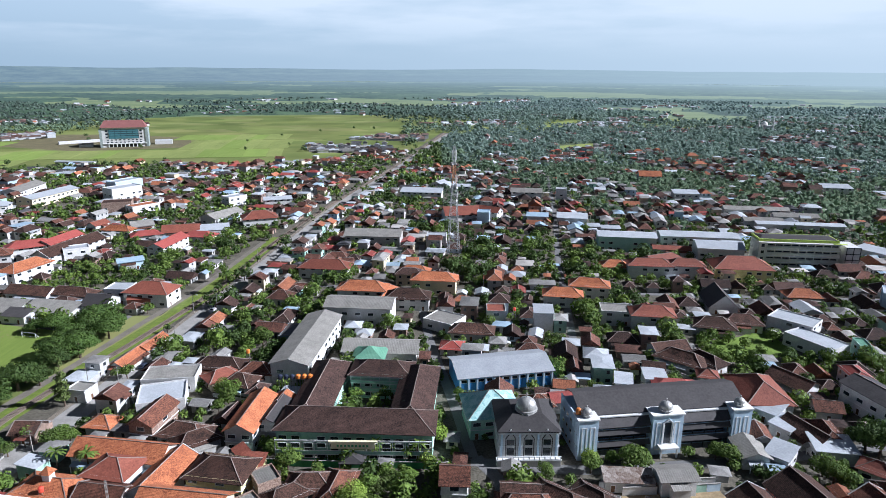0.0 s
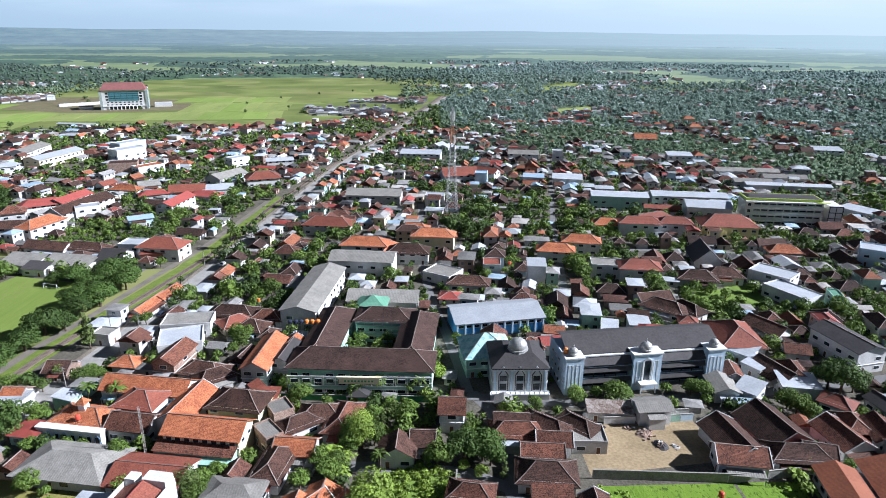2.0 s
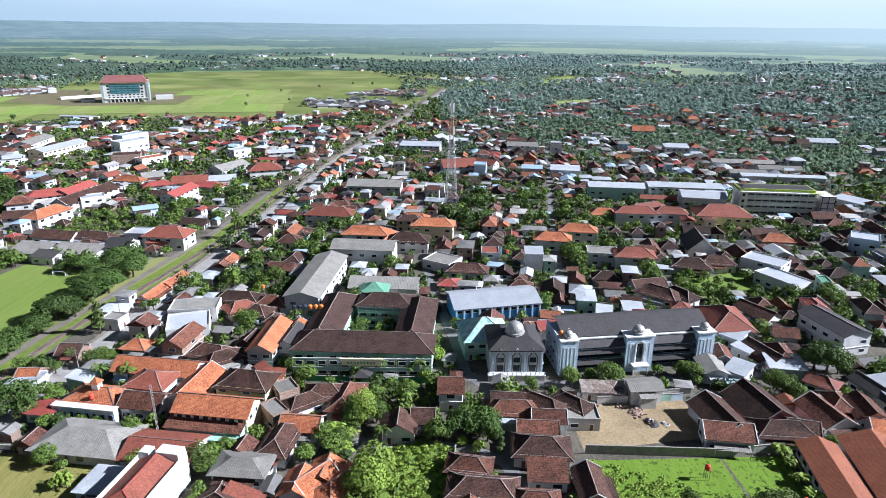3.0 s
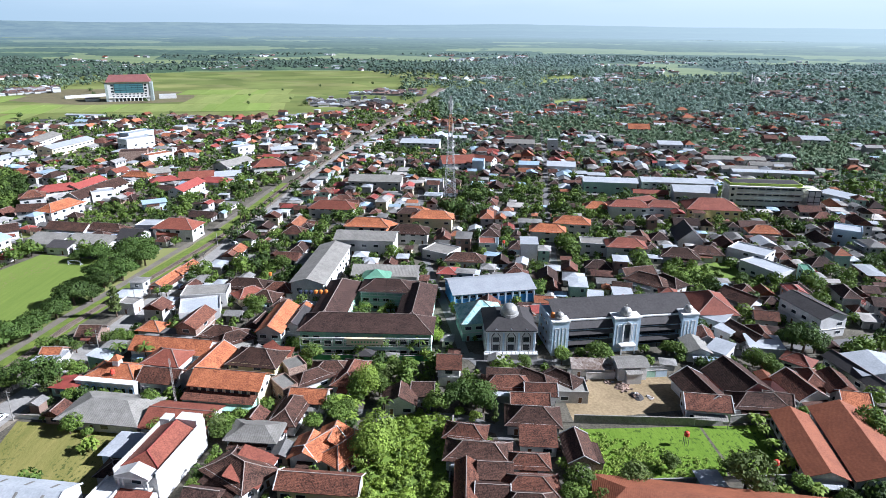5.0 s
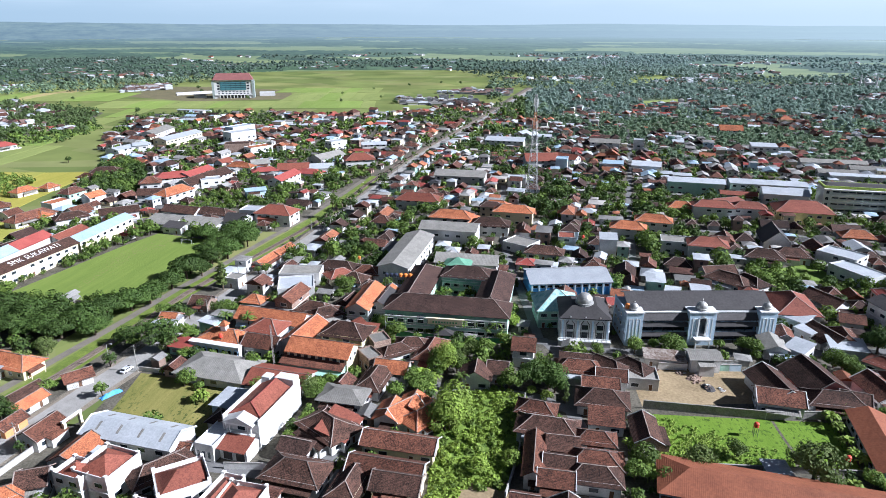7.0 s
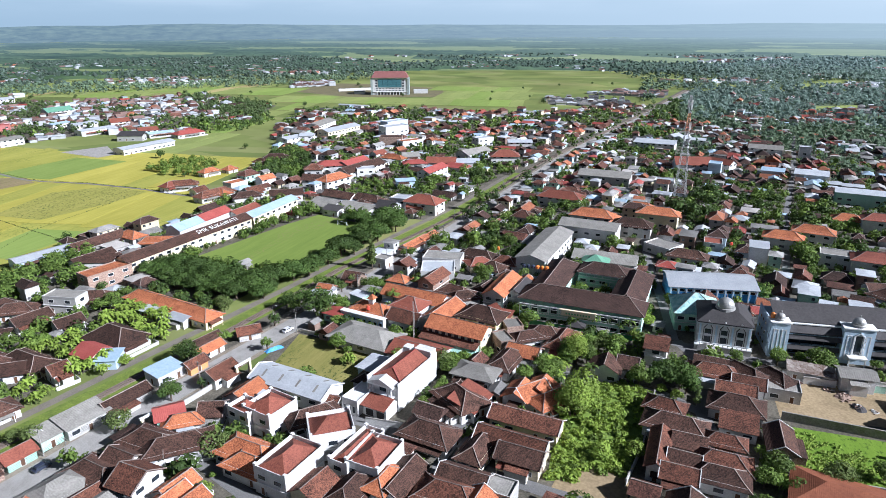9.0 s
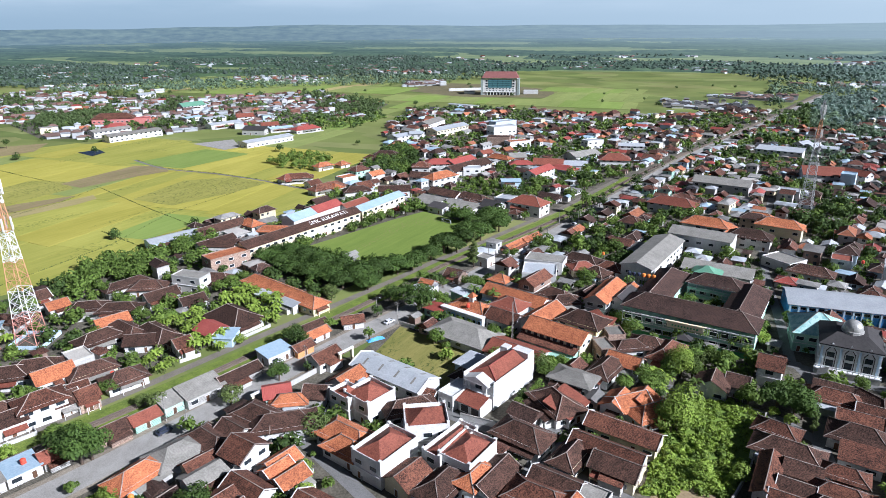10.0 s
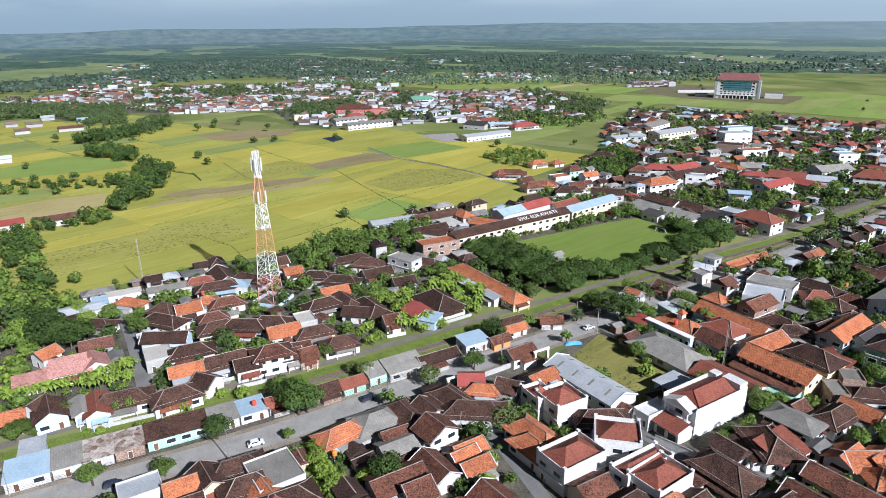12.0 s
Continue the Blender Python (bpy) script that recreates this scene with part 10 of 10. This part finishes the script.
for _ in range(160):
    px, py = rnd.uniform(-135, -103), rnd.uniform(-2, 18)
    if inside(px, py, WEED_LOT):
        r = rnd.uniform(0.6, 1.6)
        CROWD.tree(rnd, px, py, r, r * 1.3, rnd.choice(("lush", "lush", "green")))
for _ in range(1500):
    px, py = rnd.uniform(36, 89), rnd.uniform(95, 120)
    if inside(px, py, CROP) and py < 116.5 - (px - 38) * 0.42 + rnd.gauss(0, 1.5) and not near_line(px, py, [(71.6, 118.8), (71.9, 110.9), (72.3, 103.9), (70.8, 98.2)], 0.7):
        low_leaves(CROWD.solid("crown", "lush"), rnd, px, py, rnd.uniform(0.3, 0.75) if px < 60 else rnd.uniform(0.25, 0.5))


# ---- rice plots ----
BUILDING_PLOT = [(-615, 867), (-460, 814), (-333, 861), (-375, 974), (-499, 1018), (-587, 1011)]


def rice_fields():
    top = tagged(new("paddy_field"), "patchwork of yellow-green rice plots beside the town", "field", "", "structure")
    top.empty_display_size = 0.5
    rnd = random.Random(8)
    turn = radians(8)
    count = 0
    rest = Solid()
    v = -160.0
    while v < 1000:
        h = rnd.uniform(60, 120)
        u = -1000.0
        while u < -100:
            w = rnd.uniform(14, 42)
            skew = rnd.uniform(-6, 6)
            c = [(u + 0.25, v + 0.3), (u + w - 0.25, v + 0.3 + skew), (u + w - 0.25, v + h - 0.3), (u + 0.25, v + h - 0.3 - skew)]
            c = [(x + 5 * math.sin(y * 0.012), y) for x, y in c]
            c = [(x * math.cos(turn) - y * math.sin(turn), x * math.sin(turn) + y * math.cos(turn)) for x, y in c]
            mx, my = sum(p[0] for p in c) / 4, sum(p[1] for p in c) / 4
            u += w
            tests = c + [(mx, my)]
            if any(inside(*p, z) for p in tests for z in (TOWN, NORTHWEST, WEST_STRIP, FAR_WEST, *ESTATES)) or near_line(mx, my, RAIL, 60) or mx > -150:
                continue
            if inside(mx, my, BUILDING_PLOT):
                continue
            s = rest if count >= 300 else Solid()
            level = rnd.uniform(0.14, 0.26)
            s.slab([(x, y, level) for x, y in c], level - 0.02)
            if s is not rest:
                roll = rnd.random()
                if my > 330:
                    mat = PADDY_FRESH if roll < 0.3 else STUBBLE if roll > 0.94 else PADDY_GREEN
                elif mx < -560:
                    mat = PADDY_GREEN if roll < 0.35 else PADDY_MID if roll < 0.8 else PADDY
                else:
                    mat = PADDY if roll < 0.62 else PADDY_MID if roll < 0.92 else PADDY_GREEN if roll < 0.96 else ROUGH_RICE
                part("rice_plot", s.mesh("rice_plot", mat), top)
            count += 1
        v += h
    if rest.f:
        part("far_plots", rest.mesh("far_plots", PADDY_GREEN), top)["kind"] = "stuff"


rice_fields()
patch("field_edge", [(-283, -18), (-285, 40), (-272, 80), (-269, 113), (-262, 137), (-290, 168), (-278, 199), (-258, 207), (-263, 263), (-300, 274), (-330, 300), (-470, 330), (-600, 300), (-640, 150), (-440, 60), (-350, -22)],
      0.10, PADDY_MID, "ripening rice along the village edge")
patch("field_stubble", [(-389, 32), (-404, 53), (-404, 72), (-399, 95), (-395, 112), (-389, 133), (-386, 166), (-388, 181), (-399, 186), (-400, 166), (-401, 136), (-408, 112), (-413, 92), (-414, 74), (-409, 62), (-400, 46)],
      0.30, STUBBLE, "pale strip of straw stubble between rice plots")
patch("field_ploughed", [(-424, 72), (-433, 82), (-433, 97), (-421, 124), (-420, 150), (-408, 180), (-402, 166), (-403, 138), (-409, 112), (-415, 92)], 0.31, PLOUGHED, "brown harvested strip among rice plots")
patch("field_ploughed", [(-449, 194), (-451, 207), (-457, 259), (-435, 267), (-416, 258), (-423, 229), (-425, 194)], 0.32, PLOUGHED, "ploughed brown plot among rice fields")
patch("field_ploughed", [(-664, 186), (-654, 236), (-624, 287), (-592, 256), (-598, 204), (-617, 190)], 0.30, PLOUGHED, "brown fallow field beyond the rice")
patch("field_fresh", [(-310, 136), (-319, 180), (-287, 186), (-287, 142)], 0.30, PADDY_FRESH, "fresh green rice plot")
patch("field_fresh", [(-469, 262), (-464, 335), (-412, 337), (-415, 269)], 0.30, PADDY_FRESH, "bright green rice plot by a path")
patch("field_fresh", [(-609, 11), (-632, 60), (-583, 92), (-548, 90), (-545, 60), (-566, 5)], 0.30, PADDY_FRESH, "bright green plot beyond the tree line")
patch("field_stubble", [(-468, -9), (-472, 23), (-462, 52), (-430, 40), (-422, 1), (-428, -14)], 0.30, STUBBLE, "tan stubble field by the tree line")
patch("field_rough", [(-366, 191), (-380, 242), (-358, 266), (-322, 264), (-322, 236), (-331, 193)], 0.31, ROUGH_RICE, "rough rice plot speckled with weeds")
patch("field_rough", [(-362, 51), (-349, 84), (-320, 88), (-308, 79), (-328, 42)], 0.31, ROUGH_RICE, "weedy speckled rice plot")
patch("field_rough", [(-470, 150), (-478, 190), (-452, 200), (-428, 190), (-424, 140), (-445, 120)], 0.31, ROUGH_RICE, "weedy olive plot among rice fields")
patch("gravel_yard", [(-497, 348), (-481, 383), (-443, 356), (-446, 340)], 0.33, CONCRETE, "grey gravel yard beside the field shed")
patch("pond_water", [(-552, 271), (-549, 289), (-531, 283), (-525, 267)], 0.33, GLASS, "small still pond among the fields")
strip("field_path", smooth([(-477, 273), (-429, 262), (-396, 265.5), (-378, 268), (-327, 268), (-295, 264), (-246, 269.5), (-228, 274)]), 0.0, 2.2, 0.36, LANE, "narrow grey path across the rice fields")
BUND = surface("weedy_field_bank", (0.030, 0.048, 0.012), (0.090, 0.110, 0.028), 0.8, 0.2, 0.95, vary=0.1)


def bank(line, wide, high):
    """A low weedy bank between plots, with tufts along it."""
    s = Solid()
    rnd = random.Random(round(line[0][0]))
    for p, q in zip(line, line[1:]):
        n = max(1, int(math.hypot(q[0] - p[0], q[1] - p[1]) / 1.1))
        for i in range(n):
            x, y = (p[k] + (q[k] - p[k]) * (i + rnd.uniform(0.2, 0.8)) / n for k in (0, 1))
            w = wide * rnd.uniform(0.45, 1.2)
            a = math.atan2(q[1] - p[1], q[0] - p[0]) + rnd.uniform(-0.4, 0.4)
            u, v = Vector((math.cos(a) * w, math.sin(a) * w, 0)), Vector((-math.sin(a) * w * 0.35, math.cos(a) * w * 0.35, 0))
            c, t = Vector((x, y, 0.1)), Vector((x, y, 0.3 + high * rnd.uniform(0.4, 1.3)))
            ring = [c + u, c + v, c - u, c - v]
            for k in range(4):
                s.face((ring[k], ring[(k + 1) % 4], t))
    return tagged(new("field_bank", s.mesh("field_bank", BUND)), "low weedy earth bank between rice plots", "bank", "", "stuff")


bank([(-420, 202), (-341, 182.5), (-291, 171.5), (-270, 184)], 0.9, 0.5)
bank([(-322, 140), (-283, 134), (-258, 134)], 0.9, 0.5)
bank([(-477, 274.5), (-429, 264), (-378, 270), (-327, 270), (-295, 266), (-246, 271)], 0.8, 0.5)
bank([(-364, 49), (-380, 92), (-396, 137), (-402, 170), (-416, 200)], 0.7, 0.4)
bank([(-287, 63), (-296, 128), (-318, 181), (-322, 236)], 0.7, 0.4)
bank([(-500, 108), (-478, 116), (-455, 112)], 2.0, 1.2)
bank([(-505, 150), (-440, 140), (-400, 138)], 0.8, 0.5)
bank([(-560, 200), (-500, 196), (-450, 194)], 0.8, 0.5)
bank([(-330, 60), (-300, 66), (-270, 62)], 0.7, 0.4)


# ---- undergrowth, distant woods and skyline ----
def woodland(x, y):
    """How wooded the plain is at a spot far out, 0 to 1."""
    d = math.hypot(x, y)
    wave = noise.fractal((x * 0.0016 + 3.1, y * 0.0032 - 1.7, 0.3), 1.0, 2.0, 4)
    side = x + 0.06 * y
    if side > 0:
        return 0.95 if d < 1150 else 0.74 + wave * 1.3
    ang = math.degrees(math.atan2(-x, y))
    edge = 1250 + 250 * math.sin(ang * 0.11) + 180 * wave
    if d < edge:
        return -0.2 + wave * 0.5
    return 0.85 if d < edge + 350 else 0.66 + wave * 1.5


def far_woods():
    rnd = random.Random(21)
    near = Solid()
    for i in range(-179, 180):
        for j in range(-10, 180):
            x, y = i * 12 + rnd.uniform(-6, 6), j * 12 + rnd.uniform(-6, 6)
            d = math.hypot(x, y)
            if d > 1300 and (i + j) % 2 and x < 0:
                continue
            if d > 2150 or (y < 0 and x > -400) or math.degrees(math.atan2(x, y + 60)) > 42:
                continue
            zone = inside(x, y, TOWN) or inside(x, y, NORTHWEST) or inside(x, y, WEST_STRIP) or inside(x, y, FAR_WEST)
            if d < 300 or near_line(x, y, RAIL[::4], 20) or any(inside(x, y, z) for z in CLEARINGS):
                continue
            if inside(x, y, TOWN) and (y > 540 or x > 300):
                if free(x, y, 2.4, 2.4, 0) and not blocked(x, y, 1.0):
                    # Paler leaves farther out, the haze being part of their colour.
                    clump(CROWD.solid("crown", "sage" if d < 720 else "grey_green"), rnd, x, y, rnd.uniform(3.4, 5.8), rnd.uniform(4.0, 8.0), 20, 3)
                continue
            w = 0.0 if zone else woodland(x, y)
            if not zone and x + 0.06 * y < 0 and d < 1150:
                w = 0.011
            if rnd.random() < w and (not zone or free(x, y, 4, 4, 0)) and not any(inside(x, y, e) for e in ESTATES):
                if w < 0.02:
                    r = rnd.uniform(1.8, 3.8)
                    CROWD.tree(rnd, x, y, r, r * 1.7 + 1, "dark", True)
                    continue
                hamlet = noise.noise((x * 0.007, y * 0.007, 9.0))
                if hamlet > 0.2 and rnd.random() < 0.6 and d > 1000:
                    CROWD.house(x, y, 60 + rnd.choice((0, 90)), "g", rnd.uniform(9, 16), 8, 3.6, 2.4, rnd.choice("bbodwwg"), "w")
                elif d > 1300:
                    # Leaf by distance: outer crowns carry more haze in their base colour.
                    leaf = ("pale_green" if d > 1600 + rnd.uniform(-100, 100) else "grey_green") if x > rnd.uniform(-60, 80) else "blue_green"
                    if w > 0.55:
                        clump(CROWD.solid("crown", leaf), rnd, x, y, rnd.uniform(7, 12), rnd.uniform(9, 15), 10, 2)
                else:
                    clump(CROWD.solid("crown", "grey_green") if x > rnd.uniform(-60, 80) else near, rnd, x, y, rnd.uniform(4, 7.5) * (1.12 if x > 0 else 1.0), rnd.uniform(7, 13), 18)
    # Wood greens lightened, so the haze over them sits in the colour.
    tagged(new("woods", near.mesh("woods", surface("hazed_wood_leaves", (0.048, 0.082, 0.050), (0.150, 0.205, 0.120), 0.12, 0.02, 0.85, vary=0.4, bump=0, island=True))),
           "dense green trees at the edge of town", "woods", "", "stuff")


def hazed(name, low, high, near=1470.0, far=4700.0, least=0.03, most=0.66):
    """Matter of the plain backdrop miles out: its own mottled colour giving way to the glow of the air in front of it."""
    m = bpy.data.materials.new(name)
    m.use_nodes = True
    n, l = m.node_tree.nodes, m.node_tree.links
    b = n["Principled BSDF"]
    b.inputs["Roughness"].default_value, b.inputs["Specular IOR Level"].default_value = 1.0, 0.0
    co = n.new("ShaderNodeTexCoord").outputs["Object"]
    flat = n.new("ShaderNodeVectorMath")
    flat.operation, flat.inputs[1].default_value = "MULTIPLY", (1, 1, 0)
    l.new(co, flat.inputs[0])
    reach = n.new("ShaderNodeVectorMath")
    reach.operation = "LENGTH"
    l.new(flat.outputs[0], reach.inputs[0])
    # Haze painted in: emission rises and base colour fades with distance and sunward.
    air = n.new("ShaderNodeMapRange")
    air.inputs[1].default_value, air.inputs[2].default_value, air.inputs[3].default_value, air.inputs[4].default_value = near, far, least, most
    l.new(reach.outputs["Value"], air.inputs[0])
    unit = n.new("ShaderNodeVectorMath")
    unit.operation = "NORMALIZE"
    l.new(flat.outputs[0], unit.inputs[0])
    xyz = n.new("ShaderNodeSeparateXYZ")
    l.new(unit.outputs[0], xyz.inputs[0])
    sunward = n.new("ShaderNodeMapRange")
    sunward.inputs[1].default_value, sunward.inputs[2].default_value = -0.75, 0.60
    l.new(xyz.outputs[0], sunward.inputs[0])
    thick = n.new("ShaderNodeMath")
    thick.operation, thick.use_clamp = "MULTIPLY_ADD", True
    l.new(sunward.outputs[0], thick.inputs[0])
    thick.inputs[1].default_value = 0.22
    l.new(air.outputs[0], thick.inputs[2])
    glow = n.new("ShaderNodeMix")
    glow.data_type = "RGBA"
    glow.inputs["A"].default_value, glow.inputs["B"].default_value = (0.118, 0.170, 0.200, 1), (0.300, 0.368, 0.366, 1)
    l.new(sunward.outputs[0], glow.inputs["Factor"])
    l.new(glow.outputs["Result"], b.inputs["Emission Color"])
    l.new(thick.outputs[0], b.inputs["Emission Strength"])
    place = n.new("ShaderNodeMapping")
    place.inputs["Scale"].default_value = (1.0, 2.2, 12.0)
    l.new(co, place.inputs["Vector"])
    cloud = n.new("ShaderNodeTexNoise")
    cloud.inputs["Scale"].default_value, cloud.inputs["Detail"].default_value, cloud.inputs["Roughness"].default_value = 0.006, 9.0, 0.7
    l.new(place.outputs["Vector"], cloud.inputs["Vector"])
    span = n.new("ShaderNodeMapRange")
    span.inputs[1].default_value, span.inputs[2].default_value = 0.35, 0.65
    l.new(cloud.outputs["Fac"], span.inputs[0])
    mix = n.new("ShaderNodeMix")
    mix.data_type = "RGBA"
    mix.inputs["A"].default_value, mix.inputs["B"].default_value = rgb(low), rgb(high)
    l.new(span.outputs[0], mix.inputs["Factor"])
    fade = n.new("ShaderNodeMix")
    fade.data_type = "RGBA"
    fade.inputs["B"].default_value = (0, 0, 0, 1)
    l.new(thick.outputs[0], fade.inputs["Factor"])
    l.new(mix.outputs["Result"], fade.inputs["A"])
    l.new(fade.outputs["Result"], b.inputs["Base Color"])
    return m


def distance():
    """Woods and fields of the plain far out, as one low relief that runs to the hills."""
    s = Solid()
    rnd = random.Random(33)
    rows = [1470.0]
    while rows[-1] < 4630:
        rows.append(rows[-1] + 10 + (rows[-1] - 1470) * 0.014)
    cols = [-64 + 0.36 * i for i in range(492)]
    wood = []
    for r in rows:
        line = []
        for a in cols:
            x, y = -r * math.sin(radians(a)), r * math.cos(radians(a))
            w = woodland(x, y) > 0.55
            line.append(w)
            s.v.append((x + rnd.uniform(-3, 3), y + rnd.uniform(-3, 3), 0.05 if r == rows[0] else rnd.uniform(3.0, 7.0) if w else 0.4))
        wood.append(line)
    n = len(cols)
    for j in range(len(rows) - 1):
        for i in range(n - 1):
            s.f.append((j * n + i, j * n + i + 1, (j + 1) * n + i + 1, (j + 1) * n + i)[::-1])
            s.s.append(0 if wood[j][i] or wood[j + 1][i] or wood[j][i + 1] or wood[j + 1][i + 1] else 1)
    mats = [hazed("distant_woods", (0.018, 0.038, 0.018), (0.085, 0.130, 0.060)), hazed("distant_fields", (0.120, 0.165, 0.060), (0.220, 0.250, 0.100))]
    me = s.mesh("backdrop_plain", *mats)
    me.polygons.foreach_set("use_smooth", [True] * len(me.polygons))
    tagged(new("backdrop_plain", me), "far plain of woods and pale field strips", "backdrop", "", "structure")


distance()
far_woods()
CROWD.yard_walls()
CROWD.finish()


def skyline():
    """Low blue hills and the plain beyond the ground's edge as one distant backdrop, its height fitted to the camera's
    horizon.
    """
    s = Solid()
    n, r = 240, 4700.0
    for i in range(n):
        a = 2 * math.pi * i / n
        h = 84 + 13 * noise.fractal((math.cos(a) * 5, math.sin(a) * 5, 0.0), 1.0, 2.0, 5)
        ang = (math.degrees(a) + 360) % 360
        h += 14 * math.exp(-((ang - 128) / 9) ** 2) + 8 * math.exp(-((ang - 150) / 14) ** 2)
        s.v += [(r * math.cos(a), r * math.sin(a), -2), (r * math.cos(a), r * math.sin(a), h * 0.5), (r * math.cos(a) * 1.01, r * math.sin(a) * 1.01, h)]
    for i in range(n):
        j = (i + 1) % n
        s.f += [(3 * j, 3 * i, 3 * i + 1, 3 * j + 1), (3 * j + 1, 3 * i + 1, 3 * i + 2, 3 * j + 2)]
        s.s += [0, 0]
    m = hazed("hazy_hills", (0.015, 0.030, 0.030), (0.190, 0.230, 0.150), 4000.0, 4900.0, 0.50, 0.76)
    tagged(new("backdrop", s.mesh("backdrop", m)), "hazy strip of far plain and low hills along the horizon", "backdrop", "", "structure")


skyline()
